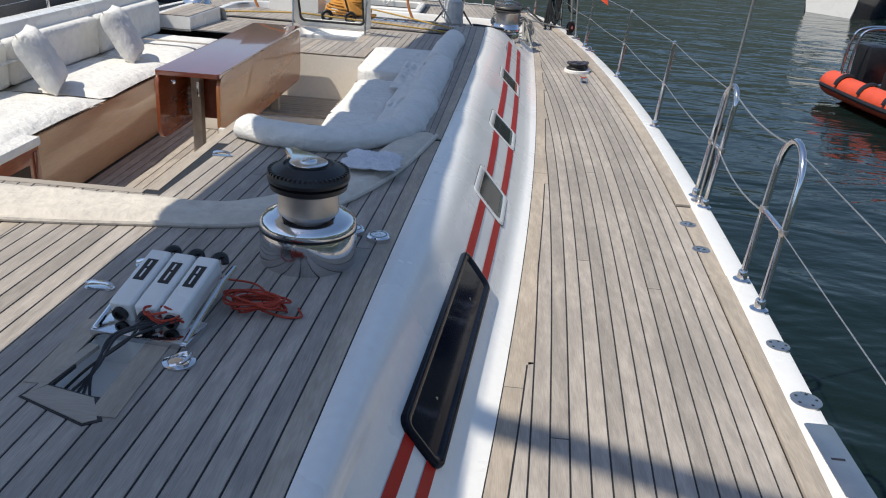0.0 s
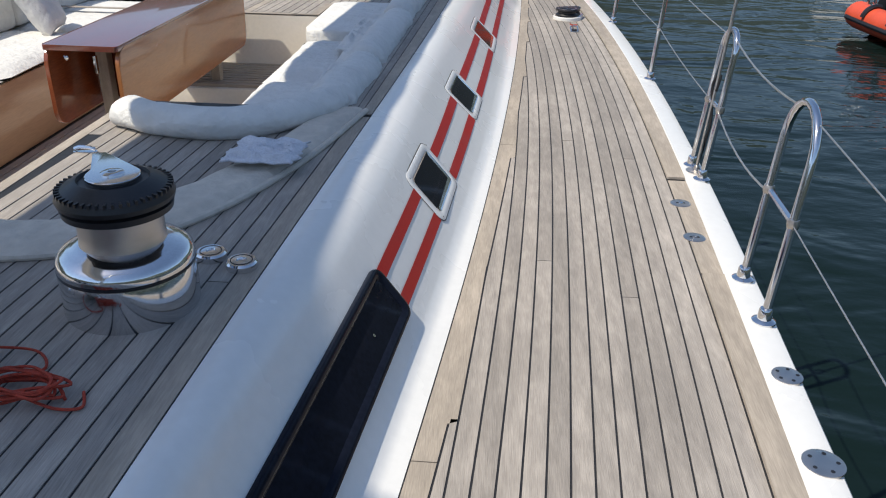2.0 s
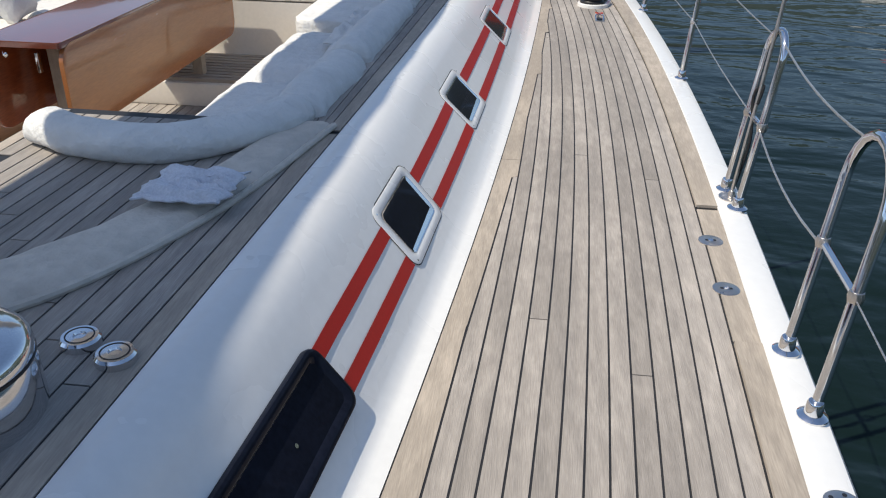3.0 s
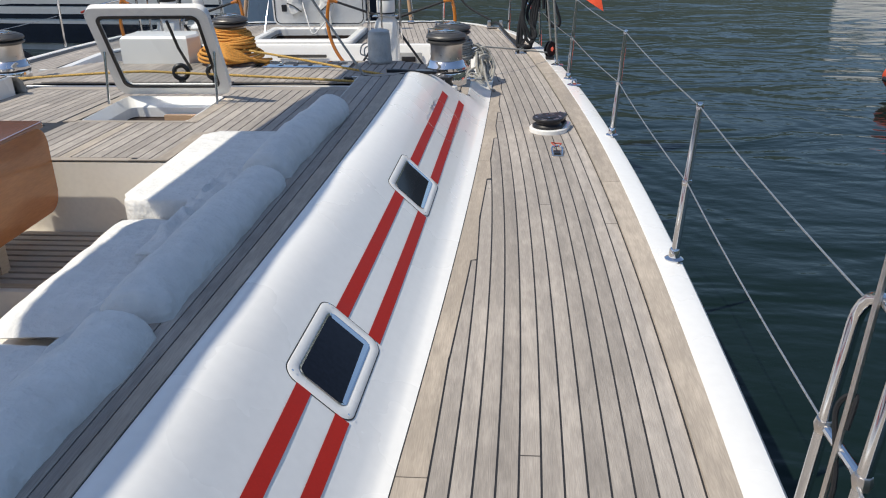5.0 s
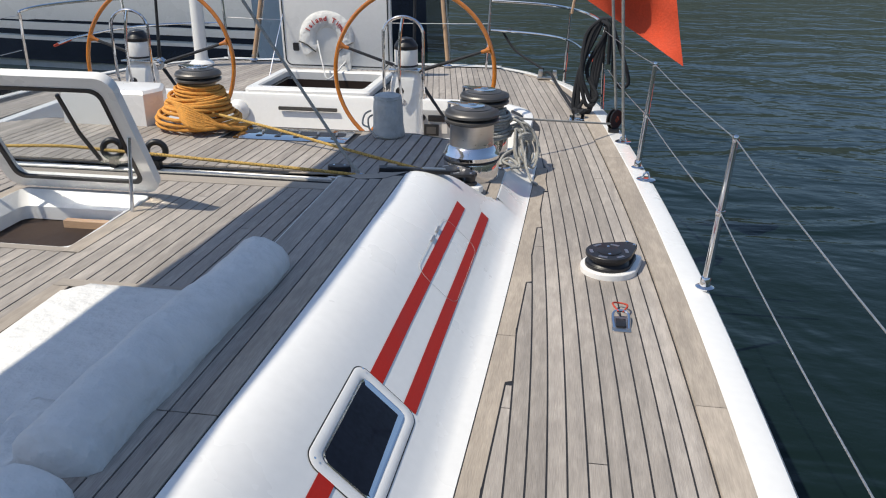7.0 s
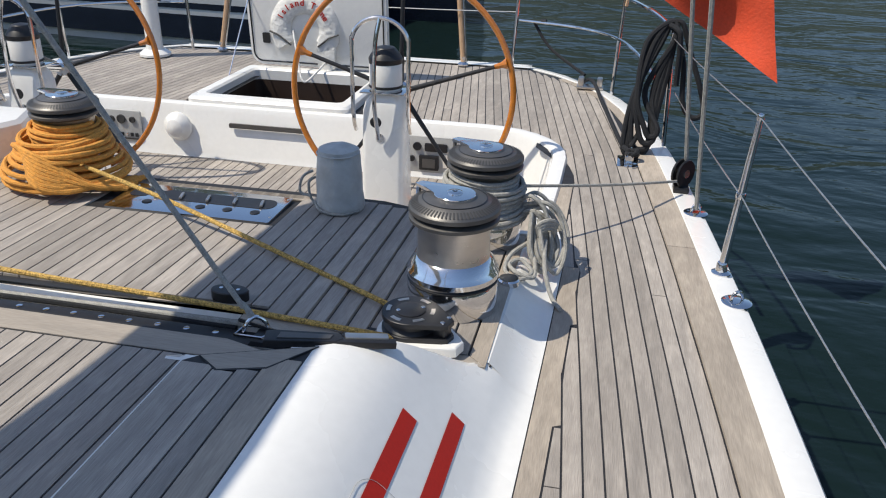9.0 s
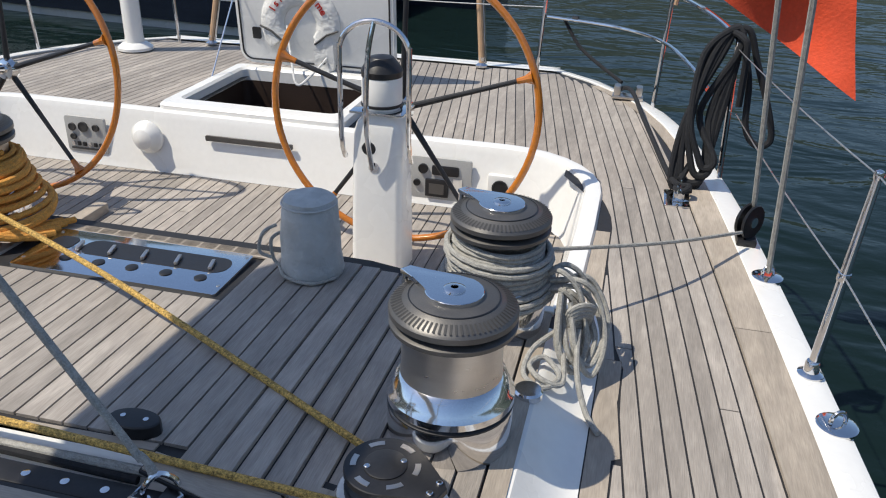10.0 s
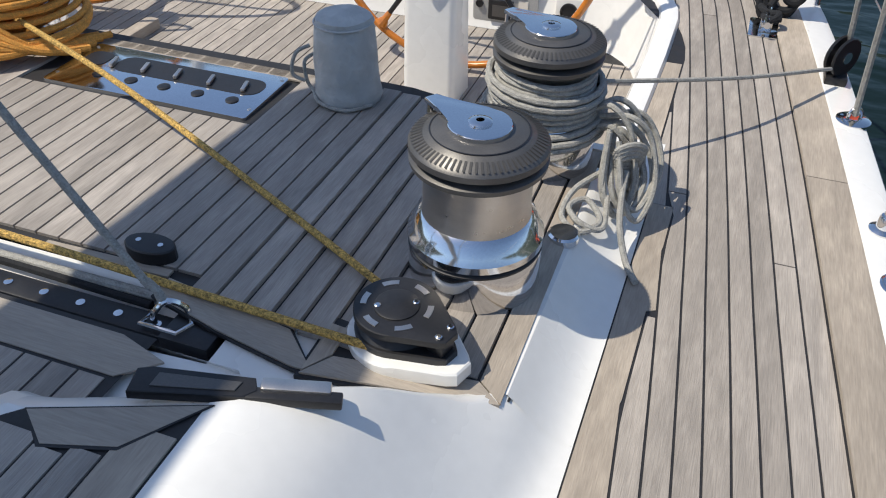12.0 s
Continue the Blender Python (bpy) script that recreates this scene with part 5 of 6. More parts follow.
tagged(part("mainsheet", bm, ROPE_YELLOW), "yellow braided mainsheet turn in the block", "rope", "mainsheet")
# black handle lying on the moulding
root = thing("crank_handle", (1.422, 11.222, .3535), "black winch handle lying on the white moulding", "winch handle")
root.rotation_euler = (0, .10, .36)
bm = bmesh.new()
prism(bm, [(0, -.022), (.19, -.020), (.212, -.004), (.205, .024), (.03, .036), (.005, .03)], -.004, .016, .004)
part("grip", bm, BLACK, root)
bm = bmesh.new()
prism(bm, [(.035, -.010), (.175, -.010), (.185, .010), (.045, .020)], .015, .019, .002)
part("grip_rib", bm, GREY, root, "ribbed rubber inset")
part("arm", bx(.19, .355, -.020, .006, -.006, .014, r=.004), BLACK, root)
part("clear_cap", bx(.215, .335, -.004, .024, .004, .020, r=.006), STEEL_SATIN, root, "clear plastic end")
# orange rope heap on the centre winch
root = thing("rope_heap", (-.13, 12.56, z_deck(12.6)), "heap of orange rope draped over the winch foot", "rope")
for k in range(9):
    bm = bmesh.new()
    rr = random.Random(20 + k)
    R_ = .165 + .013 * k + rr.uniform(-.008, .008)
    z_ = .22 - .022 * k
    pts = [(R_ * (1 + .06 * math.sin(2 * a + k)) * math.cos(a), .03 + R_ * (1 + .06 * math.cos(3 * a + k)) * math.sin(a), z_ + .018 * math.sin(a + k * .8) + .016) for a in np.linspace(0, 2 * math.pi, 28, endpoint=False)]
    tube(bm, pts, .0125, 8, close=True)
    part("loop", bm, ROPE_ORANGE, root)
for k in range(9):
    rr = random.Random(50 + k)
    e = k / 8
    bm = bmesh.new()
    tube(bm, spline([(-.14 + .05 * e, -.12 + .02 * e, .21), (0 + .04 * e, -.19 - .01 * k, .20 - .012 * k), (.12 + .03 * e, -.17 - .008 * k, .14 - .010 * k), (.22 + rr.uniform(-.02, .03), -.10 + rr.uniform(-.03, .03), .05), (.31 + rr.uniform(-.03, .03), -.02 + .02 * k, .014)], 8), .0125, 8)
    part("loop", bm, ROPE_ORANGE, root)
# white seat box to starboard
root = solid("helm_box", prism(bmesh.new(), [(-1.10, 12.56), (-.50, 12.56), (-.44, 12.72), (-.52, 12.92), (-1.10, 12.92)], .10, .40, .05), GELCOAT, "low white moulded box beside the orange winch", "deck box", kind="")

# ---- steering ----


def helm(x):
    ped = thing("steering_pedestal", (x, 13.62, SOLE_Z), "white steering pedestal with compass and steel guard", "pedestal", "steering pedestals")
    bm = bmesh.new()
    rows = []
    for z, w_, d in ((0, .118, .12), (.3, .116, .105), (.6, .113, .085), (.66, .112, .08), (.71, .098, .075), (.745, .07, .065), (.762, .03, .05), (.765, .004, .01)):
        rows.append([(px, py, z) for px, py in rrect(-w_, w_, -d, d, min(.03, d * .6, w_ * .6), 4)])
    grid(bm, rows, close=True, cap=True)
    part("column", bm, GELCOAT, ped)
    bm = bmesh.new()
    lathe(bm, [(.032, .085), (.032, .093), (.026, .096), (.004, .094)], 24)
    bmesh.ops.rotate(bm, verts=bm.verts, cent=(0, 0, 0), matrix=Matrix.Rotation(radians(90), 3, "X"))
    bmesh.ops.translate(bm, verts=bm.verts, vec=(.0 - .035, .008, .60))
    part("knob", bm, BLACK, ped, "round black opening")
    comp = part("compass", lathe(bmesh.new(), [(.06, .74), (.085, .78), (.088, .80), (.088, .90), (.083, .91)], 32), GELCOAT, ped, "white compass housing")
    part("compass_dome", lathe(bmesh.new(), [(.088, .905), (.09, .93), (.075, .955), (.05, .985), (.004, .995)], 32), BLACK, comp, "black compass dome")
    part("compass_ring", lathe(bmesh.new(), [(.08, .775), (.091, .78), (.091, .79), (.08, .795)], 32), BLACK, comp)
    part("compass_shelf", bx(-.12, .12, -.09, .10, .755, .765, r=.004), STEEL, ped)
    g = part("guard_rail", bmesh.new(), STEEL, ped, "steel grab rail round the compass")
    for oy in (-.105,):
        bm = bmesh.new()
        pts = [(-.15, oy * .6, .55), (-.15, oy, .66), (-.15, oy, 1.02)] + [(-.15 + .15 * (1 - math.cos(a)), oy, 1.02 + .13 * math.sin(a)) for a in np.linspace(.2, math.pi - .2, 10)] + [(.15, oy, 1.02), (.15, oy, .66), (.15, oy * .6, .55)]
        tube(bm, spline(pts, 3), .0115, 10)
        part("hoop", bm, STEEL, g)
    bm = bmesh.new()
    tube(bm, spline([(0, -.105, 1.15), (-.02, -.13, 1.0), (-.025, -.14, .72), (-.01, -.115, .52)], 6), .0115, 10)
    part("hoop", bm, STEEL, g)
    part("guard_foot", lathe(bmesh.new(), [(.024, .0), (.024, .01)], 14), STEEL, g).matrix_basis = pose(-.01, -.085, .52, 90)
    # wheel
    R = .645
    rim = bmesh.new()
    tube(rim, [(R * math.cos(a), 0, R * math.sin(a)) for a in np.linspace(0, 2 * math.pi, 72, endpoint=False)], .0175, 12, close=True)
    wh = part("helm_wheel", rim, WHEEL_WOOD, ped, "large orange varnished wheel rim")
    wh.matrix_basis = pose(0, .31, .345 - SOLE_Z, -6)
    for k in range(5):
        a = radians(90 + 72 * k)
        bm = bmesh.new()
        c = Vector((math.cos(a), 0, math.sin(a)))
        tube(bm, [c * .04, c * .3, c * (R - .05)], [.016, .0125, .0115], 10)
        part("spoke", bm, BLACK, wh, "black carbon spoke")
        bm = bmesh.new()
        tube(bm, [c * (R - .085), c * (R - .045), c * (R - .012)], [.0135, .017, .034], 10)
        part("spoke_socket", bm, WHEEL_WOOD, wh)
    bm = bmesh.new()
    lathe(bm, [(.05, -.03), (.06, 0), (.05, .03), (.02, .04)], 24)
    bmesh.ops.rotate(bm, verts=bm.verts, cent=(0, 0, 0), matrix=Matrix.Rotation(radians(90), 3, "X"))
    part("hub", bm, STEEL, wh)
    bm = bmesh.new()
    tube(bm, [(0, -.26, .03), (0, 0, 0)], .028, 12)
    part("shaft", bm, STEEL, wh)


helm(1.085)
helm(-1.07)
# teak foot chocks
for x0, x1, y, rot in ((.55, .62, 13.6, .1), (-.55, -.48, 13.55, -.1), (1.42, 1.47, 13.5, 0)):
    root = solid("foot_chock", bx(x0, x1, y - .22, y + .22, SOLE_Z, SOLE_Z + .055, r=.008), TEAK_MARGIN, "teak foot chock on the cockpit sole", "foot chock", kind="")
    tagged(root, group="foot chocks")
for cx, cy in ((.25, 13.45), (-.35, 13.5)):
    bm = bmesh.new()
    tube(bm, [(cx + .15 * math.cos(a), cy + .12 * math.sin(a), SOLE_Z + .001) for a in np.linspace(0, 2 * math.pi, 32, endpoint=False)], .003, 4, close=True)
    tagged(part("inspection_hatch", bm, CAULK), "round inspection hatch seam in the teak sole", "hatch", "inspection hatches")

# instruments on the after wall
YW = 14.435


def wall_panel(x0, x1, z0, z1, label):
    root = thing("instrument_panel", ((x0 + x1) / 2, YW - .03, (z0 + z1) / 2), label, "instrument panel", "instrument panels")
    w_, h_ = (x1 - x0) / 2, (z1 - z0) / 2
    bm = bmesh.new()
    prism(bm, rrect(-w_, w_, -h_, h_, .015), -.012, .006, .003)
    bmesh.ops.rotate(bm, verts=bm.verts, cent=(0, 0, 0), matrix=Matrix.Rotation(radians(90), 3, "X"))
    part("plate", bm, PANEL, root, "grey mounting plate")
    return root


def dial(root, x, z, r, material=BLACK):
    bm = bmesh.new()
    lathe(bm, [(r, .004), (r, .016), (r * .86, .018), (r * .84, .014), (.003, .014)], 20)
    bmesh.ops.rotate(bm, verts=bm.verts, cent=(0, 0, 0), matrix=Matrix.Rotation(radians(90), 3, "X"))
    bmesh.ops.translate(bm, verts=bm.verts, vec=(x, 0, z))
    return part("dial", bm, material, root, "round gauge")


p = wall_panel(-1.17, -.90, -.27, -.05, "panel of round engine gauges and switches")
for x, z, r in ((-.085, .045, .024), (-.01, .05, .032), (.075, .05, .022), (-.085, -.015, .02)):
    dial(p, x, z, r, GROOVE)
for k in range(6):
    part("switch", bx(-.10 + k * .037, -.08 + k * .037, -.016, -.005, -.07, -.045, r=.002), BLACK if k % 3 else STEEL, p)
part("switch_strip", bx(-.11, .11, -.012, -.005, -.092, -.082), GROOVE, p, smooth=0)
p = wall_panel(1.0, 1.34, -.30, -.06, "panel with a multi-function display and black gauges")
dial(p, -.10, .055, .028)
dial(p, -.135, -.03, .02)
part("display", bx(-.085, .045, -.026, -.004, -.10, .0, r=.006), BLACK, p, "black plotter display")
part("screen", bx(-.062, .022, -.028, -.0255, -.082, -.022), GREY, p, smooth=0)
part("switch", bx(-.05, .10, -.018, -.004, .025, .08, r=.01), BLACK, p)
part("decal", bx(.07, .12, -.0095, -.006, -.08, .01), CREAM, p, "small yellow notice", smooth=0)
root = thing("loudspeaker", (1.50, YW - .02, -.19), "white square loudspeaker with a black cone in the cockpit wall", "loudspeaker")
part("frame", bx(-.07, .07, -.02, .03, -.07, .07, r=.012), GELCOAT, root)
dial(root, 0, 0, .045).location = (0, -.012, 0)
root = thing("dome_cover", (-.62, YW - .035, -.13), "white domed cover on the cockpit wall", "cover")
bm = bmesh.new()
lathe(bm, [(.10, -.01), (.098, .01), (.075, .03), (.06, .055), (.03, .07), (.003, .074)], 28)
bmesh.ops.rotate(bm, verts=bm.verts, cent=(0, 0, 0), matrix=Matrix.Rotation(radians(90), 3, "X"))
part("dome", bm, GELCOAT, root)
root = thing("wall_slot", (.03, YW - .032, -.095), "dark horizontal vent slot in the white cockpit wall", "vent")
bm = bmesh.new()
prism(bm, rrect(-.27, .27, -.016, .016, .008), -.01, .004)
bmesh.ops.rotate(bm, verts=bm.verts, cent=(0, 0, 0), matrix=Matrix.Rotation(radians(90), 3, "X"))
part("opening", bm, GREY, root, smooth=0)

# aft hatch lid with horseshoe buoy
lid = thing("hatch_lid", (0.0, 15.58, .05), "white locker hatch lid standing open with a black seal", "hatch lid")
lid.rotation_euler = (radians(4), 0, 0)
def upright(poly, d0, d1, r=0.0):
    bm = bmesh.new()
    prism(bm, poly, d0, d1, r)
    bmesh.ops.rotate(bm, verts=bm.verts, cent=(0, 0, 0), matrix=Matrix.Rotation(radians(90), 3, "X"))
    return bm
part("shell", upright(rrect(-.57, .55, .02, .98, .08), -.05, .02, .012), GELCOAT, lid)
bm = bmesh.new()
tube(bm, [(x, -.022, z) for x, z in rrect(-.545, .525, .045, .955, .07)], .006, 6, close=True)
part("seal", bm, BLACK, lid, "black rubber seal")
part("latch", upright(rrect(-.46, -.40, .19, .27, .01), .018, .028), BLACK, lid, "black recessed latch", smooth=0)
bm = bmesh.new()
tube(bm, spline([(-.54, -.02, .55), (-.57, -.2, .30), (-.58, -.45, .02)], 6), .005, 6)
part("lid_stay", bm, STEEL, lid)
bm = bmesh.new()
tube(bm, spline([(-.20, -.03, .30), (-.12, -.18, .12), (-.05, -.28, -.02), (.02, -.20, .02), (.10, -.05, .12)], 8), .008, 7)
part("cord", bm, CANVAS, lid, "white cord across the hatch")
buoy = thing("horseshoe_buoy", (-.10, 15.545, .36), "white horseshoe lifebuoy cover with red lettering", "lifebuoy")
bm = bmesh.new()
pts, rad = [], []
for a in np.linspace(radians(-38), radians(218), 30):
    pts.append((.20 * math.cos(a), -.035, .20 * math.sin(a)))
    rad.append(.085)
tube(bm, pts, rad, 14)
bmesh.ops.scale(bm, verts=bm.verts, vec=(1, .42, 1))
part("cover", bm, CANVAS, buoy)
for sgn in (-1, 1):
    bm = bmesh.new()
    tube(bm, [(sgn * .11, -.05, -.12), (sgn * .20, -.056, -.05), (sgn * .28, -.05, -.02)], .007, 6)
    part("strap", bm, GROOVE, buoy)
part("pouch", upright(rrect(.10, .24, -.30, -.08, .03), .0, .045, .015), CANVAS, buoy, "white canvas pouch")
part("pouch_mark", upright([(.165 + .016 * math.cos(a), -.24 + .012 * math.sin(a)) for a in np.linspace(0, 6, 12)], .0455, .0465), GROOVE, buoy, smooth=0)
word = "Island Time"
for k, ch in enumerate(word):
    if ch == " ":
        continue
    a = radians(152 - k * 12.4)
    cu = bpy.data.curves.new("letter", "FONT")
    cu.body, cu.size, cu.align_x, cu.extrude, cu.offset = ch, .068, "CENTER", .0012, .0012
    cu.materials.append(RED)
    ob = new("letter", cu)
    ob.parent = buoy
    ob.matrix_basis = Matrix.Translation((.183 * math.cos(a), -.054, .183 * math.sin(a))) @ Matrix.Rotation(a - math.pi / 2, 4, Vector((0, -1, 0))) @ Matrix.Rotation(radians(90), 4, "X")

# ---- stern rail, flag, mooring lines ----
root = thing("stern_rail", (2.60, 14.36, 0.01), "polished steel stern guardrail of two tubes on posts", "guardrail")
o = Vector((2.60, 14.36, 0.01))
def loc(*ps):
    return [Vector(p) - o for p in ps]
TOPR = [(2.60, 14.36, .02), (2.575, 14.35, .60), (2.56, 14.40, .70), (2.45, 14.95, .72), (2.29, 15.6, .70), (2.0, 15.98, .70), (1.47, 16.22, .70)]
bm = bmesh.new()
tube(bm, spline(loc(*TOPR), 6), .0135, 10)
part("top_tube", bm, STEEL, root)
bm = bmesh.new()
tube(bm, spline(loc((2.50, 14.72, .36), (2.44, 15.0, .395), (2.275, 15.6, .41), (1.98, 15.98, .41), (1.48, 16.2, .41)), 6), .0115, 10)
part("middle_tube", bm, STEEL, root)
for a, b in (((2.265, 15.6, 0), (2.29, 15.6, .70)), ((1.433, 16.2, 0), (1.475, 16.22, .9))):
    bm = bmesh.new()
    tube(bm, loc(a, b), .0135, 10)
    part("post", bm, STEEL, root)
bm = bmesh.new()
tube(bm, loc((2.52, 14.69, .345), (2.47, 14.9, .378)), .0128, 8)
part("tape", bm, ROPE_RED, root, "red tape at the tube's end")
bm = bmesh.new()
tube(bm, loc((1.66, 16.14, .42), (1.70, 16.13, .42)), .018, 8)
part("tape", bm, BLACK, root, "black tape band")
stern2 = copy_thing(root, pose(-2.60, 14.36, .01) @ Matrix.Identity(4))
stern2.scale = (-1, 1, 1)
wire("lifeline", [(1.475, 16.22, .47), (-1.475, 16.22, .47)], .004, WIRE, "steel wire across the stern", "lifeline", "lifelines", .02)
# wooden boarding posts on the stern
for x, y, tx in ((1.02, 16.22, -.06), (-1.15, 16.2, .1)):
    root = thing("passerelle_strut", (x, y, 0.012), "varnished wooden strut with a steel foot at the stern", "strut", "stern struts")
    bm = bmesh.new()
    tube(bm, [(0, 0, .03), (tx, .05, .6), (tx * 1.9, .1, 1.2)], .022, 10)
    part("strut", bm, SOFA_WOOD, root)
    part("foot", lathe(bmesh.new(), [(.045, 0), (.045, .012), (.02, .03), (.02, .07)], 16), STEEL, root)
    bm = bmesh.new()
    tube(bm, [(.03, 0, .03), (tx + .035, .05, .6), (tx * 1.9 + .04, .1, 1.2)], .008, 8)
    part("rod", bm, STEEL, root)
root = thing("white_mast_pole", (-1.60, 15.85, 0.01), "thick white painted pole on a round foot", "pole")
part("pole", lathe(bmesh.new(), [(.075, .05), (.068, .10), (.066, 2.2), (.003, 2.25)], 28), GELCOAT, root)
part("foot", lathe(bmesh.new(), [(.13, 0), (.13, .02), (.10, .045), (.08, .055)], 28), GELCOAT, root)
# ensign
root = thing("ensign", (2.40, 15.25, 1.35), "plain red cloth flag hanging from a leaning staff", "flag")
bm = bmesh.new()
rows = []
A, B, C, D = Vector((-.05, 0, .15)), Vector((-.10, .02, -.46)), Vector((.92, -.05, -1.08)), Vector((.74, 0, -.20))
for i in range(15):
    s_ = i / 14
    row = []
    for j in range(19):
        t = j / 18
        p = A.lerp(B, s_).lerp(D.lerp(C, s_), t)
        p.y += .055 * math.sin(t * 9 + s_ * 2.5) * (.3 + t) + .03 * math.sin(s_ * 7 + t * 3)
        p.z -= .06 * math.sin(t * math.pi) * (1 - s_)
        row.append(p)
    rows.append(row)
grid(bm, rows)
part("cloth", bm, FLAG_RED, root, smooth=80)
bm = bmesh.new()
tube(bm, [(-.10, .02, -.66), (0, 0, .15), (.06, 0, .6)], .012, 8)
part("staff", bm, SOFA_WOOD, root)
# cleat, mooring line and hanging black coil
root = thing("mooring_cleat", (2.40, 14.05, 0.0), "steel mooring cleat on a square plate", "cleat", "mooring cleats")
part("plate", prism(bmesh.new(), rrect(-.065, .065, -.10, .10, .01), -.003, .006, .002), STEEL, root)
part("stem", bx(-.025, .025, -.05, .05, .004, .05, r=.01), STEEL, root)
bm = bmesh.new()
tube(bm, spline([(0, -.12, .062), (0, -.05, .055), (0, .05, .055), (0, .12, .062)], 6), .014, 10)
part("horns", bm, STEEL, root)
root = thing("fairlead", (2.10, 15.72, 0.012), "cast alloy fairlead on the stern corner", "fairlead")
part("base", bx(-.10, .10, -.05, .05, 0, .02, r=.006), STEEL_SATIN, root)
for s_ in (-.07, .07):
    part("horn", bx(s_ - .022, s_ + .022, -.04, .04, .015, .085, r=.014), STEEL_SATIN, root)
rope("mooring_line", [(2.40, 14.0, .05), (2.44, 14.05, .07), (2.36, 14.2, .05), (2.22, 15.0, .075), (2.10, 15.72, .075), (1.95, 16.05, -.1), (1.6, 16.6, -.5), (1.0, 17.6, -1.3)], .014, BLACK_CLOTH, "dark mooring line from cleat through the fairlead", "mooring line", "mooring lines")
rope("mooring_line", [(2.05, 15.80, .09), (1.75, 16.1, .22), (1.60, 16.19, .40)], .012, BLACK_CLOTH, "dark mooring line tied to the stern rail", "mooring line", "mooring lines")
root = thing("rope_coil", (2.56, 14.36, .70), "black rope coil hung over the stern rail", "rope coil")
rnd = random.Random(9)
for k in range(5):
    bm = bmesh.new()
    e = rnd.uniform(-.02, .02)
    L_ = (.70, .66, .62, .69, .58)[k]
    wd = (.0, .05, .10, .03, .13)[k]
    tube(bm, spline([(.0, .02 + e, .045), (-.05 - .02 * k, -.03 + e, -.07), (-.17 + wd * .3 + e, -.12 + e, -.36), (-.20 + wd * .8, -.17, -L_ + .06), (-.15 + wd * .7, -.18, -L_), (-.07 + wd * .4, -.16 + e, -L_ + .05), (-.01 - .02 * k + e, -.07, -.34), (.02, -.02 + e, -.05)], 7, close=True), .017, 8, close=True)
    part("loop", bm, BLACK_CLOTH, root)
bm = bmesh.new()
tube(bm, spline([(.02, 0, .05), (.06, -.01, .03), (.11, -.02, -.10), (.20, -.05, -.32), (.23, -.06, -.45), (.17, -.06, -.48), (.11, -.05, -.40), (.09, -.03, -.2), (.05, -.02, -.06)], 7), .0155, 8)
part("loop", bm, BLACK_CLOTH, root)
bm = bmesh.new()
tube(bm, spline([(-.02, 0, .03), (.03, -.06, .01), (.05, -.07, -.05), (.06, -.06, -.30)], 7), .0155, 8)
part("tail", bm, BLACK_CLOTH, root)
bm = bmesh.new()
tube(bm, spline([(-.12, -.14, -.58), (-.17, -.24, -.66), (-.16, -.34, -.645), (-.11, -.33, -.64)], 7), .0155, 8)
part("tail", bm, BLACK_CLOTH, root)

# ---- seating well forward ----


def pillow_mesh(cx, cy, cz, sx, sy, sz, seed, wr=.03, n=14):
    """A puffed cushion with creases."""
    bm = bmesh.new()
    for top in (1, -1):
        rows = []
        for i in range(n + 1):
            u = -1 + 2 * i / n
            row = []
            for j in range(n + 1):
                v = -1 + 2 * j / n
                e = max(0.0, (1 - u ** 4) * (1 - v ** 4)) ** .45
                x = u * (1 - .06 * (1 - v * v)) * sx
                y = v * (1 - .06 * (1 - u * u)) * sy
                z = top * sz * e + wr * sz * 6 * e * noise.noise((u * 1.7 + seed, v * 1.7, seed * 1.3)) * .5 + wr * .5 * e * noise.noise((u * 4 + seed, v * 4, 3))
                row.append((cx + x, cy + y, cz + z))
            rows.append(row)
        grid(bm, rows)
    bmesh.ops.remove_doubles(bm, verts=bm.verts, dist=.0008)
    return bm


def roll_mesh(pts, r, seed, flat=.85, n=18, lump=.10):
    """A stuffed bolster along points with soft wrinkles."""
    P = spline(pts, 10)
    m = len(P)
    bm = bmesh.new()
    rows = []
    for i, p in enumerate(P):
        a, b = P[max(0, i - 1)], P[min(m - 1, i + 1)]
        d = (b - a).normalized()
        s_ = d.cross(Vector((0, 0, 1))).normalized()
        t = i / (m - 1)
        e = min(1.0, min(t, 1 - t) * m / 1.8 + .05) ** .5
        row = []
        for k in range(n):
            an = 2 * math.pi * k / n
            w_ = 1 + lump * noise.noise((p.x * 5 + math.cos(an), p.y * 5 + seed, math.sin(an) * 1.2)) + lump * .45 * noise.noise((p.x * 17, p.y * 17 + seed, an))
            row.append(p + s_ * (r * e * w_ * math.cos(an)) + Vector((0, 0, 1)) * (r * flat * e * w_ * math.sin(an)))
        rows.append(row)
    grid(bm, rows, close=True, cap=True)
    return bm


# port seat
root = thing("port_settee", (.9, 8.3, WELL_Z), "cream moulded bench seat along the port side of the well", "bench")
part("base", bx(-.30, .39, -1.56, 1.60, 0, .42, r=.02), CREAM, root)
for k, (y0, y1) in enumerate(((6.75, 7.75), (7.75, 8.80))):
    ob = solid("seat_cushion", pillow_mesh(.90, (y0 + y1) / 2, .185, .30, (y1 - y0) / 2, .062, k + 2, .03), CANVAS, "white canvas seat cushion on the port bench", "cushion", kind="", smooth=80)
    tagged(ob, group="seat cushions")
ob = solid("seat_cushion", prism(bmesh.new(), rrect(.60, 1.24, 8.80, 9.93, .07), .13, .275, .03), CANVAS, "thick flat white cushion at the bench end", "cushion", kind="", smooth=80)
tagged(ob, group="seat cushions")
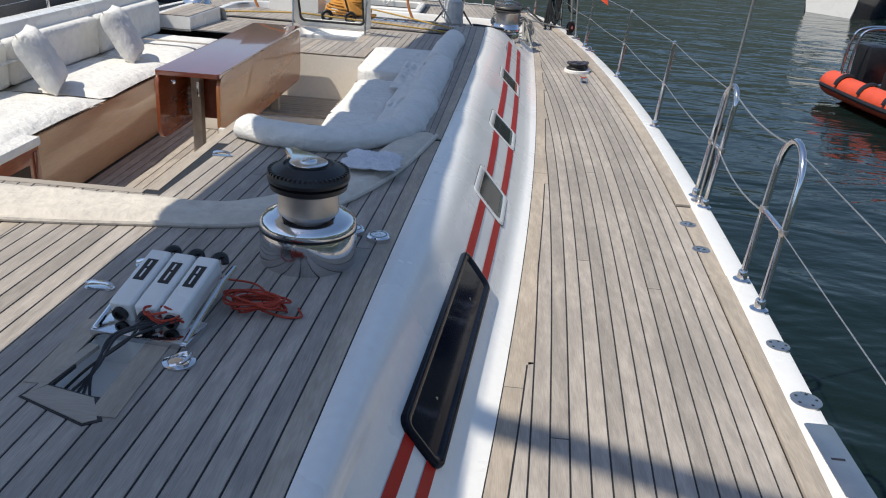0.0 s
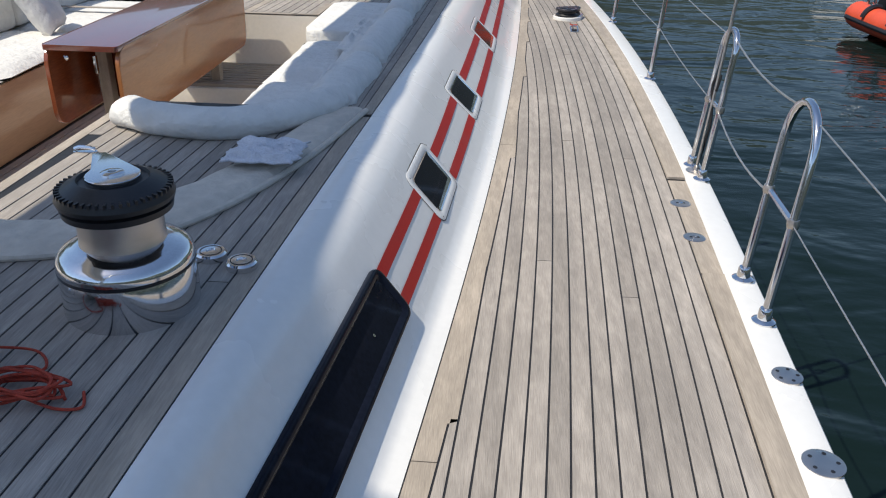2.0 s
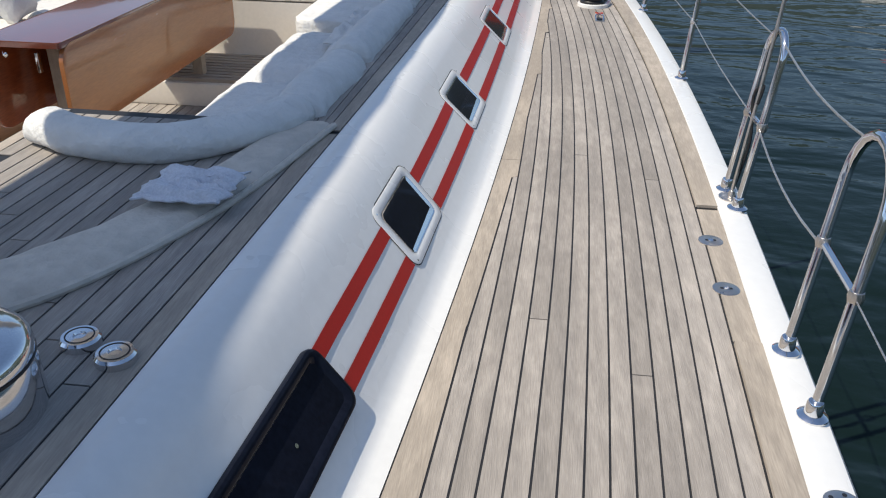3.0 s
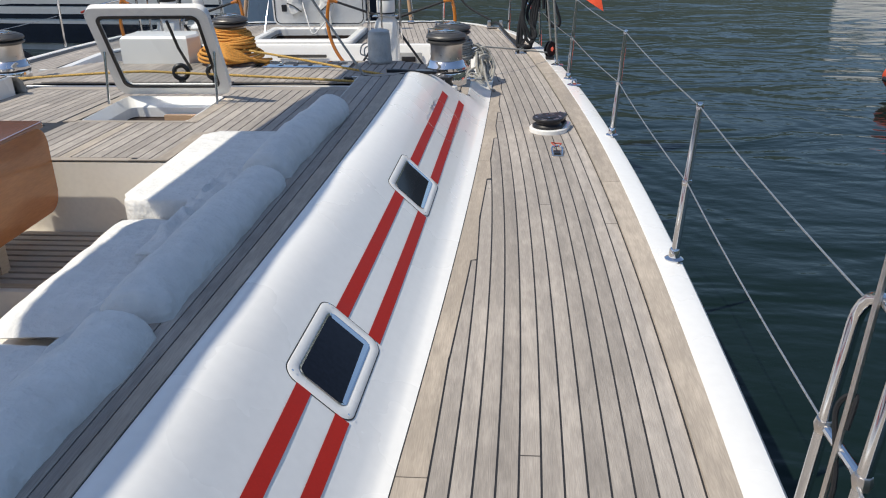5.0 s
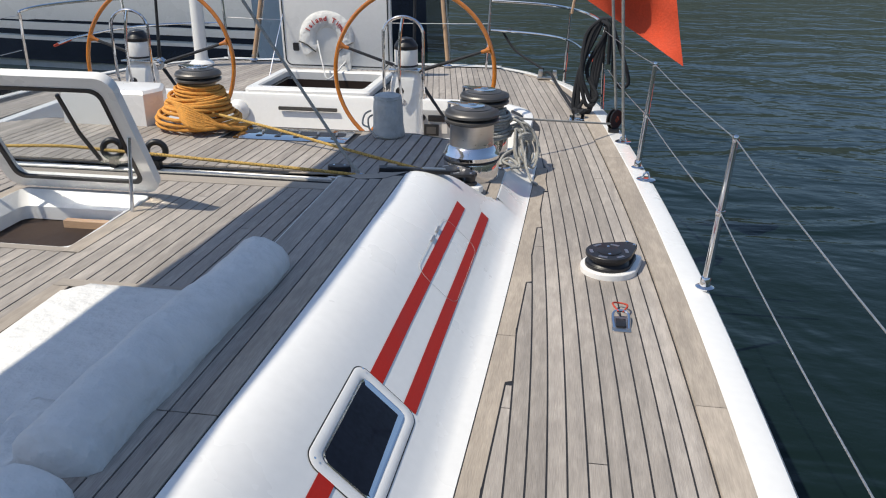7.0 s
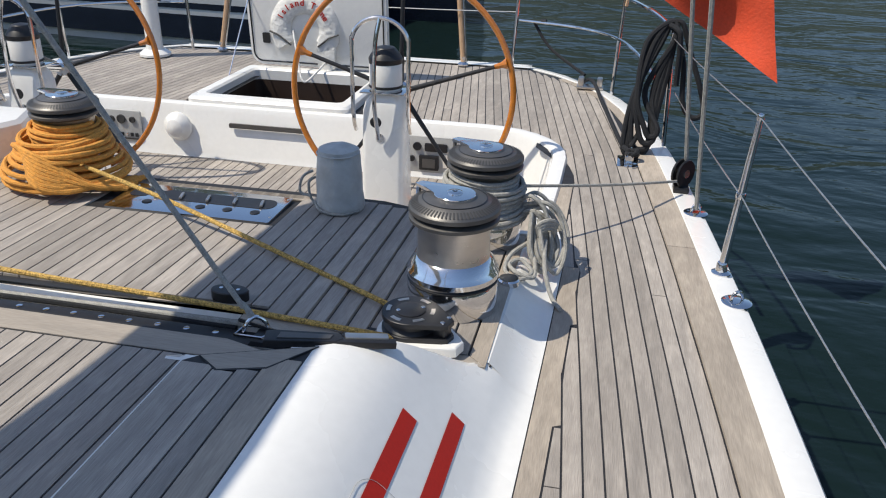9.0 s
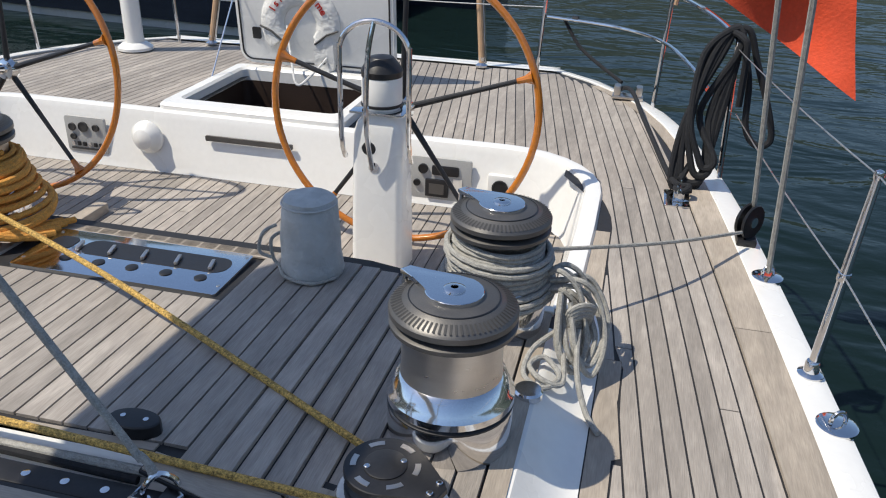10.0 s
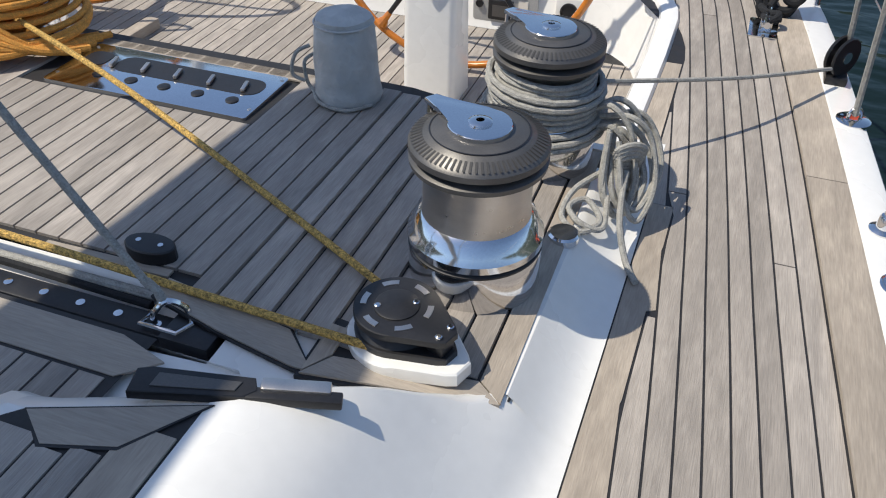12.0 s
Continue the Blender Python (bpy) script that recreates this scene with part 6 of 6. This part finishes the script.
for k, (y0, y1) in enumerate(((6.72, 7.52), (7.52, 8.80), (8.80, 10.05))):
    x0, x1 = 1.215 + .02 * k, 1.235 + .02 * k
    if k == 2:
        x0, x1 = 1.25, 1.285
    zt = (.375, .37, .375)[k]
    ob = solid("back_bolster", roll_mesh([(x0, y0 + .02, zt), (x0, y0 + .3, zt + .01), ((x0 + x1) / 2, (y0 + y1) / 2, zt + .012), (x1, y1 - .25, zt), (x1, y1 - .02, zt - .005)], .105, 11 + k, (.78, .82, .90)[k]), CANVAS, "stuffed white canvas backrest bolster beside the raised deck", "bolster", kind="", smooth=80)
    tagged(ob, group="back bolsters")
ob = solid("end_bolster", roll_mesh([(.42, 6.40, .425), (.62, 6.30, .425), (.85, 6.27, .425), (1.03, 6.36, .425), (1.18, 6.58, .42), (1.22, 6.74, .41)], .088, 31, .72), CANVAS, "curved white canvas bolster lying on the teak", "bolster", kind="", smooth=80)


def cloth_heap(name, x0, x1, y0, y1, zf, amp, seed, material, label, cat):
    rows = []
    ny, nx = 46, 22
    for i in range(ny + 1):
        v = i / ny
        row = []
        for j in range(nx + 1):
            u = j / nx
            x = x0 + (x1 - x0) * u + .02 * noise.noise((v * 9, u * 2, seed))
            y = y0 + (y1 - y0) * v + .02 * noise.noise((v * 3, u * 7, seed + 5))
            f = abs(noise.noise((u * 2.0 + v * 4.5, v * 5.5 - u * 1.2, seed)))
            g = noise.noise((u * 5 + v * 7, v * 12, seed + 2))
            e = min(1, 6 * min(u, 1 - u, v, 1 - v) + .1)
            row.append((x, y, zf(x, y) + amp * e * (1 - 1.7 * f) + amp * .3 * e * g))
        rows.append(row)
    bm = bmesh.new()
    grid(bm, rows)
    ob = solid(name, bm, material, label, cat, kind="", smooth=80)
    md = ob.modifiers.new("thick", "SOLIDIFY")
    md.thickness = .006
    return ob


cloth_heap("cushion_cover", .98, 1.23, 6.85, 8.70, lambda x, y: .262 + .42 * max(0, x - 1.03), .055, 3.3, CANVAS, "crumpled white canvas cover slumped on the bench", "cover")
cloth_heap("cushion_cover", .94, 1.17, 8.2, 9.2, lambda x, y: .285 + .3 * max(0, x - 1.03), .05, 8.1, CANVAS, "crumpled white canvas cover slumped on the bench", "cover")

# canvas pad curving round the teak
OUT = [(-1.2, 5.02), (-.6, 5.02), (-.034, 5.05), (.424, 5.12), (.80, 5.20), (1.05, 5.44), (1.25, 5.95), (1.385, 6.66)]
INN = [(-1.2, 5.40), (-.6, 5.40), (-.10, 5.39), (.36, 5.385), (.70, 5.44), (.90, 5.66), (1.06, 6.05), (1.21, 6.60)]
po, pi_ = spline([(x, y, 0) for x, y in OUT], 10), spline([(x, y, 0) for x, y in INN], 10)
rows = []
for i, (a, b) in enumerate(zip(po, pi_)):
    row = []
    for j in range(9):
        t = j / 8
        p = a.lerp(b, t)
        h_ = .030 * min(1, 5 * min(t, 1 - t)) ** .6 + .008 * noise.noise((p.x * 4, p.y * 4, 1)) + .005 * noise.noise((p.x * 14, p.y * 14, 2))
        row.append((p.x, p.y, z_deck(p.y) + .003 + h_))
    rows.append(row)
bm = bmesh.new()
grid(bm, rows)
root = thing("deck_pad", (0, 0, .0), "flat cream canvas pad laid in a curve on the teak", "pad")
part("cover", bm, PAD, root, smooth=80)
bm = bmesh.new()
tube(bm, [(p.x, p.y, z_deck(p.y) + .010) for p in po], .012, 8)
part("piping", bm, PAD, root, "rolled white edge piping")
cloth_heap("towel", 1.02, 1.27, 5.83, 6.06, lambda x, y: z_deck(y) + .055, .03, 5.5, TOWEL, "crumpled pale blue-white towel on the pad", "towel")

# folding table
tb = thing("folding_table", (-.155, 8.25, WELL_Z), "varnished mahogany table with both leaves folded down", "table")
zt = .49 - WELL_Z
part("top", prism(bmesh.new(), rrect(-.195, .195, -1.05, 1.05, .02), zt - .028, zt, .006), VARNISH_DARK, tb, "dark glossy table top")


def leaf(x):
    bm = bmesh.new()
    prism(bm, [(p[1], p[0]) for p in rrect(-.43, -.012, -1.045, 1.045, .085)], -.011, .011, .004)
    bm.transform(Matrix(((0, 0, 1, 0), (1, 0, 0, 0), (0, 1, 0, 0), (0, 0, 0, 1))))
    bmesh.ops.translate(bm, verts=bm.verts, vec=(x, 0, zt - .004))
    return bm


# same wood on both leaves; port one has reflected light painted in
part("leaf", leaf(.186), LEAF_BOUNCE, tb)
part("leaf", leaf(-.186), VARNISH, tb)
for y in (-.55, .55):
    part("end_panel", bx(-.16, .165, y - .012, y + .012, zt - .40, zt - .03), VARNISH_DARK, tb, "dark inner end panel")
part("latch", bx(.045, .06, -1.01, -.99, zt - .15, zt - .06, r=.003), STEEL, tb, "small steel catch")
part("knob", lathe(bmesh.new(), [(.012, 0), (.014, .01), (.004, .016)], 10), STEEL, tb).matrix_basis = pose(-.10, -.995, zt - .075, 90)
for y in (-.62, .62):
    part("leg", bx(.06, .125, y - .035, y + .035, 0, zt - .03, r=.008), TEAK_MARGIN, tb, "pale teak leg")
    part("leg", bx(-.125, -.06, y - .035, y + .035, 0, zt - .03, r=.008), TEAK_MARGIN, tb, "pale teak leg")

# starboard settee
st = thing("starboard_settee", (-1.3, 8.0, WELL_Z), "long bench with varnished wooden front and white cushions", "bench")
part("front_panel", bx(.385, .41, -2.45, 2.2, 0, .43, r=.004), SOFA_WOOD, st, "glossy varnished wooden front")
part("base", bx(-.42, .385, -2.45, 2.2, 0, .40), CREAM, st)
part("back_box", bx(-.44, -.28, -2.5, 2.2, .40, .88, r=.05), GELCOAT, st, "white moulded backrest")
for k, (y0, y1) in enumerate(((6.35, 7.62), (7.62, 8.9), (8.9, 10.15))):
    ob = solid("seat_cushion", pillow_mesh(-1.22, (y0 + y1) / 2, .17, .36, (y1 - y0) / 2, .045, 40 + k, .01), CANVAS, "flat white canvas seat cushion on the starboard bench", "cushion", kind="", smooth=80)
    tagged(ob, group="seat cushions")
    ob = solid("back_cushion", bx(-1.60, -1.48, y0 + .01, y1 - .01, .20, .50, r=.045, seg=3), CANVAS, "white canvas back cushion on the starboard bench", "cushion", kind="", smooth=80)
    tagged(ob, group="back cushions")
for x, y, rz, seed in ((-1.27, 7.62, .35, 1), (-1.24, 8.78, .25, 2)):
    bm = pillow_mesh(0, 0, 0, .215, .215, .085, 60 + seed, .02)
    bm.transform(pose(x, y, .40, 62, 0, 90 + math.degrees(rz)))
    ob = solid("throw_pillow", bm, CANVAS, "plump white throw pillow leaning on the bench back", "pillow", kind="", smooth=80)
    tagged(ob, group="throw pillows")
root = thing("side_locker", (-1.25, 5.95, WELL_Z), "varnished wooden locker with a dark panel painted as the shade of the opening", "locker")
part("carcass", bx(-.3, .435, -.38, .73, 0, .42, r=.01), VARNISH, root)
# no real hole: a dark slab painted as its shade
part("opening", bx(.25, .4385, .05, .62, .07, .34, r=.01), SHADE_BROWN, root, "dark panel painted as the shade of the opening", smooth=0)
part("door_edge", bx(.42, .4415, .665, .70, .02, .40, r=.004), VARNISH_DARK, root)
part("top_cover", bx(-.32, .45, -.40, .74, .42, .475, r=.02), CANVAS, root, "white canvas top")

# ---- things on the forward deck ----
rk = thing("float_rack", (.765, 4.46, z_deck(4.4)), "steel rack holding three white floats with black labels", "rack")
rk.rotation_euler = (0, 0, -.12)
part("tray", bx(-.13, .15, -.13, .0, .0, .02, r=.004), STEEL, rk)
for x in (-.12, .14):
    bm = bmesh.new()
    tube(bm, [(x, -.12, .02), (x, .12, .09), (x, .20, .10)], .008, 8)
    part("side_rail", bm, STEEL, rk)
for k in range(3):
    x = -.075 + k * .075
    bm = bmesh.new()
    box(bm, -.034, .034, -.125, .125, -.034, .034, r=.012, seg=3)
    bm.transform(pose(x, .06, .075, 14, 0, 0))
    fl = part("float", bm, GELCOAT, rk, "white moulded float with a black label")
    for nm, bb, mm in (("label_plate", bx(-.016, .016, -.02, .075, .034, .0355), BLACK), ("label_bar", bx(-.0025, .0025, -.008, .03, .0352, .0365), GELCOAT), ("label_bar", bx(-.0025, .0025, .04, .066, .0352, .0365), GELCOAT)):
        bb.transform(pose(x, .06, .075, 14, 0, 0))
        part(nm, bb, mm, fl, smooth=0)
    bm = bmesh.new()
    lathe(bm, [(.022, .0), (.022, .012), (.014, .014), (.012, .004)], 16)
    bm.transform(pose(x, .06, .075, 14, 0, 0) @ pose(0, -.125, 0, 90))
    part("end_socket", bm, BLACK, fl)
    bm = bmesh.new()
    tube(bm, spline([(x, .18, .11), (x + .008, .205, .125), (x + .02, .225, .118), (x + .03, .215, .10)], 6), .012, 8)
    part("hook", bm, BLACK, rk, "black rubber hook")
for k in range(5):
    rr = random.Random(70 + k)
    bm = bmesh.new()
    tube(bm, spline([(.0 + .02 * k, -.08, .05), (-.02 + rr.uniform(-.03, .03), -.16, .03), (-.05 + rr.uniform(-.03, .03), -.24, -.02), (-.09 + .02 * k, -.33, -.05)], 7), .004, 6)
    part("cable", bm, BLACK, rk, "thin dark cable")
bm = bmesh.new()
tube(bm, spline(wander(.05, -.07, .03, .06, .03, 3, 5, .04, .003), 5), .0035, 6)
part("cord", bm, ROPE_RED, rk, "red cord")
tangle = thing("red_cord", (.98, 4.60, z_deck(4.6)), "tangle of thin red cord lying on the teak", "cord")
bm = bmesh.new()
tube(bm, spline(wander(.03, -.02, .0, .10, .05, 9, 12, .03, .0035), 6), .0034, 6)
part("tangle", bm, ROPE_RED, tangle)
bm = bmesh.new()
tube(bm, spline([(-.13, -.02, .10), (-.15, .05, .06), (-.10, .12, .02), (-.02, .13, .008), (.03, .07, .008), (-.02, .02, .008)], 8), .0034, 6)
part("tail", bm, ROPE_RED, tangle)
bm = bmesh.new()
tube(bm, spline([(.05, -.04, .01), (.12, -.06, .006), (.17, -.05, .006), (.15, .0, .006)], 8), .0034, 6)
part("tail", bm, ROPE_RED, tangle)

# forward hatch with its open lid
zh = z_deck(10.7)
bm = bmesh.new()
o, i_ = rrect(HATCH[0] + .002, HATCH[1] - .002, HATCH[2] + .002, HATCH[3] - .002, .04), rrect(HATCH[0] + .055, HATCH[1] - .055, HATCH[2] + .05, HATCH[3] - .09, .05)
grid(bm, [[(x, y, z) for x, y in ring + ring[:1]] for ring, z in ((o, zh - .02), (o, zh + .004), ([(x * .98, 10.68 + (y - 10.68) * .98) for x, y in o], zh + .006), (i_, zh - .055), (i_, zh - .12))])
solid("hatch_frame", bm, GELCOAT, "white sloping frame of an open deck hatch", "hatch")
# solid dark block whose colour stands for the shaded cabin
solid("hatch_shaft", bx(HATCH[0] - .1, HATCH[1] + .1, HATCH[2] - .1, HATCH[3] + .1, -.6, zh - .125), SHADE_BROWN, "dark block painted as the unlit cabin below the hatch", "cabin", smooth=0)
solid("cabin_trim", bx(-.05, .26, 10.86, 10.90, zh - .125, zh - .09), SOFA_WOOD, "lit varnished wood trim inside the hatch", "trim", smooth=0)
ld = thing("deck_hatch_lid", (-.02, 11.06, zh + .03), "open hatch lid with a white rim and clear pane", "hatch lid")
ld.rotation_euler = (radians(28), 0, 0)
def ringmesh(a, b, d0, d1):
    bm = bmesh.new()
    A1, B1 = a + a[:1], b + b[:1]
    grid(bm, [[(x, d, z) for x, z in R_] for R_, d in ((A1, d0), (A1, d1), (B1, d1), (B1, d0), (A1, d0))])
    return bm
oo, ii = rrect(-.40, .40, .0, .69, .07), rrect(-.335, .335, .06, .63, .05)
part("rim", ringmesh(oo, ii, -.028, .018), GELCOAT, ld, smooth=35)
part("seal", ringmesh(rrect(-.338, .338, .057, .633, .05), rrect(-.318, .318, .077, .613, .045), -.032, -.02), BLACK, ld, "black rubber seal", smooth=0)
bm = bmesh.new()
prism(bm, [(x, z) for x, z in rrect(-.334, .334, .061, .629, .048)], .0, .01)
bmesh.ops.rotate(bm, verts=bm.verts, cent=(0, 0, 0), matrix=Matrix.Rotation(radians(90), 3, "X"))
pane = part("pane", bm, CLEAR, ld, "clear acrylic pane", smooth=0)
pane.visible_shadow = False
for x in (-.37, .37):
    bm = bmesh.new()
    tube(bm, [(x, -.03, .36), (x, -.36, -.06)], .009, 8)
    part("strut", bm, STEEL, ld, "steel support strut")
for x in (.13,):
    bm = bmesh.new()
    tube(bm, [(x, -.035, .60), (x + .02, -.05, .40), (x + .05, -.04, .22)], .010, 8)
    part("handle", bm, BLACK, ld)

# ---- mast, boom and stowed sail above, out of view ----
# sail bulk is sized so that its shadow falls along the raised deck
bm = bmesh.new()
rows = []
for y in y_steps(1.9, 12.3, .35):
    t = (y - 1.9) / 10.4
    a_, b_ = .485 - .16 * t, .42 - .12 * t
    e = min(1, (12.35 - y) / .3)
    rows.append([(-.245 + .032 * (y - 1.9) + a_ * math.cos(an) * (1 + .06 * noise.noise((y * 2, an, 1))) * e, y, 2.42 + b_ * math.sin(an)) for an in np.linspace(0, 2 * math.pi, 20, endpoint=False)])
grid(bm, rows, close=True, cap=True)
rig = thing("mast_and_boom", (0, 1.6, .38), "unseen rig: white mast, boom, stowed sail and spars added for shade", "rig")
sail = part("stowed_sail", bm, CANVAS, rig)
sail.matrix_parent_inverse = Matrix.Translation((0, -1.6, -.38))
bm = bmesh.new()
tube(bm, [(0, 1.75, 2.0), (.05, 12.3, 2.12)], .11, 14)
part("boom", bm, GELCOAT, rig).matrix_parent_inverse = Matrix.Translation((0, -1.6, -.38))
part("mast", lathe(bmesh.new(), [(.16, 0), (.16, 22), (.1, 24)], 24), GELCOAT, rig)
# spars added aloft, unseen, to drop a shadow band across the side deck
bm = bmesh.new()
tube(bm, [(0, 1.92, 7.0), (-2.6, 2.87, 7.0)], [.10, .06], 10)
part("spreader", bm, GELCOAT, rig).matrix_parent_inverse = Matrix.Translation((0, -1.6, -.38))
bm = bmesh.new()
tube(bm, [(0, 1.7, 7.0), (2.6, 2.65, 7.0)], [.10, .06], 10)
part("spreader", bm, GELCOAT, rig).matrix_parent_inverse = Matrix.Translation((0, -1.6, -.38))

# ---- harbour ----
rib = thing("inflatable_boat", (9.1, 18.6, -1.5), "orange-red inflatable boat with black seats and a steel arch", "boat")
rib.rotation_euler = (0, 0, .12)
rib.scale = (.86, .86, .86)
for sx in (1, -1):
    bm = bmesh.new()
    tube(bm, spline([(sx * .85, .35, .38), (sx * .88, 0, .36), (sx * .9, -2.0, .38), (sx * .85, -4.2, .45), (sx * .5, -5.4, .55), (0, -5.8, .6)], 8), .26, 16)
    tb_ = part("tube", bm, RIB_RED, rib, "orange-red inflated tube")
    bm = bmesh.new()
    tube(bm, spline([(sx * 1.11, .30, .33), (sx * 1.15, -2.0, .33), (sx * 1.10, -4.2, .40), (sx * .68, -5.6, .50)], 8), .055, 8)
    part("rubbing_strake", bm, BLACK, tb_, "black rubbing strake")
    for k in range(5):
        bm = bmesh.new()
        y = -.4 - k * .95
        tube(bm, spline([(sx * (.9 + .27 * math.cos(a)), y, .38 + .275 * math.sin(a)) for a in np.linspace(.2, 1.9, 6)], 3), .05, 6)
        part("patch", bm, BLACK, tb_)
bm = bmesh.new()
grid(bm, [[(-.8, y, .25), (-.5, y, -.05), (0, y, -.2), (.5, y, -.05), (.8, y, .25)] for y in (.2, -2, -4)] + [[(-.05, -5.7, .5), (-.03, -5.7, .45), (0, -5.7, .4), (.03, -5.7, .45), (.05, -5.7, .5)]])
part("hull", bm, RIB_RED, rib)
part("floor", bx(-.7, .7, -4.4, .1, .2, .24), GREY, rib)
part("console", bx(-.35, .35, -2.6, -2.0, .24, 1.15, r=.06), BLACK, rib)
part("seat", bx(-.35, .35, -1.7, -.7, .24, .85, r=.08), BLACK, rib, "black padded seat")
part("engine_cover", bx(-.28, .28, .1, .75, .4, 1.25, r=.12), BLACK, rib, "black outboard cover")
for oy in (0.0, .25):
    bm = bmesh.new()
    tube(bm, spline([(-.75, oy, .55), (-.72, oy - .05, 1.3), (-.5, oy - .12, 1.62), (.5, oy - .12, 1.62), (.72, oy - .05, 1.3), (.75, oy, .55)], 6), .03, 8)
    part("arch", bm, STEEL, rib)


def hull_boat(x, y, L, B, H, rz, hullmat, label, group="moored boats", stripes=()):
    b = thing("moored_boat", (x, y, -1.5), label, "boat", group)
    b.rotation_euler = (0, 0, rz)
    rows = []
    for i in range(21):
        t = i / 20
        w_ = B / 2 * (1 - max(0, (t - .45) / .55) ** 2.2) * (.86 + .14 * min(1, t / .3))
        sh = H * (1 + .25 * max(0, t - .4) ** 1.5)
        rows.append([(-w_, t * L, sh), (-w_ * .98, t * L, sh * .75), (-w_ * .92, t * L, sh * .3), (-w_ * .82, t * L, -.1), (w_ * .82, t * L, -.1), (w_ * .92, t * L, sh * .3), (w_ * .98, t * L, sh * .75), (w_, t * L, sh)])
    bm = bmesh.new()
    grid(bm, rows, cap=True)
    hull = part("hull", bm, hullmat, b)
    bm = bmesh.new()
    grid(bm, [[r_[0], ((r_[0][0] + r_[-1][0]) / 2, r_[0][1], r_[0][2] + .06), r_[-1]] for r_ in rows])
    part("deck", bm, NONSKID, b)
    for f0, f1 in stripes:
        bm = bmesh.new()
        for sgn in (0, -1):
            rr = []
            for r_ in rows:
                lo, hi = Vector(r_[2 if sgn == 0 else 5]), Vector(r_[0 if sgn == 0 else 7])
                out = Vector((-.01 if sgn == 0 else .01, 0, 0))
                rr.append([lo.lerp(hi, f0) + out, lo.lerp(hi, f1) + out])
            grid(bm, rr)
        part("stripe", bm, NAVY, hull, "dark blue hull stripe", smooth=0)
    cab = [(t, w) for t, w in ((.18, .30), (.30, .34), (.55, .28), (.66, .12))]
    rows = []
    for t, w_ in cab:
        hh = .55 if .2 < t < .6 else .08
        rows.append([(-w_ * B, t * L, H), (-w_ * B * .85, t * L, H + hh), (w_ * B * .85, t * L, H + hh), (w_ * B, t * L, H)])
    bm = bmesh.new()
    grid(bm, rows, cap=True)
    part("cabin", bm, GELCOAT, b)
    return b


# the wide low bands on these two paint the shade under the hull
hull_boat(14.6, 36.0, 7, 2.6, 1.2, -.9, GELCOAT, "white motor boat moored across the water, underside shade painted dark", stripes=((-.48, .55),))
hull_boat(19.0, 35.0, 9, 2.8, 1.4, -1.2, GELCOAT, "white motor boat moored across the water, underside shade painted dark", stripes=((-.48, .3),))
hull_boat(24, 60, 12, 3.6, 1.6, -1.0, GELCOAT, "white yacht moored far across the water")
hull_boat(-3.4, 24.6, 17, 4.6, 1.9, 1.42, GELCOAT, "large white yacht with dark stripes moored astern", stripes=((-.30, .02), (.10, .18), (.30, .34)))
hull_boat(-1.0, 28.2, 11, 3.0, 1.5, 1.5, NAVY, "dark blue hulled boat moored astern")
# pontoon and covered tender to starboard
root = thing("covered_tender", (-4.6, 13.6, -1.5), "tender under a black cover alongside", "boat")
bm = pillow_mesh(0, 0, 1.15, .95, 2.0, .55, 5, .05, 18)
part("cover", bm, BLACK_CLOTH, root, smooth=80)
part("hull", bx(-.85, .85, -1.9, 1.9, -.1, 1.15, r=.2), GREY, root)
hull_boat(-7.5, 3.0, 15, 4.2, 1.5, .02, NAVY, "dark hulled yacht moored alongside", stripes=())

# unseen ring of dark hills, added so the water mirrors less bright sky
hills = mat("unseen_dark_ring", (0.045, 0.060, 0.050), 0.95, scale=.05, vary=0.35, fine=.6)
rows = []
for i in range(97):
    a = 2 * math.pi * i / 96
    c, s_ = math.cos(a), math.sin(a)
    h_ = 95 + 45 * noise.noise((c * 2.5, s_ * 2.5, 1)) + 14 * noise.noise((c * 11, s_ * 11, 4))
    rows.append([(c * r_, 8 + s_ * r_, z_) for r_, z_ in ((380, -1.6), (400, 4), (430, h_ * .45), (480, h_ * .85), (540, h_), (560, -2))])
solid("backdrop", grid(bmesh.new(), rows), hills, "unseen dark ring of hills added to dim the water's reflections", "hills", smooth=60)
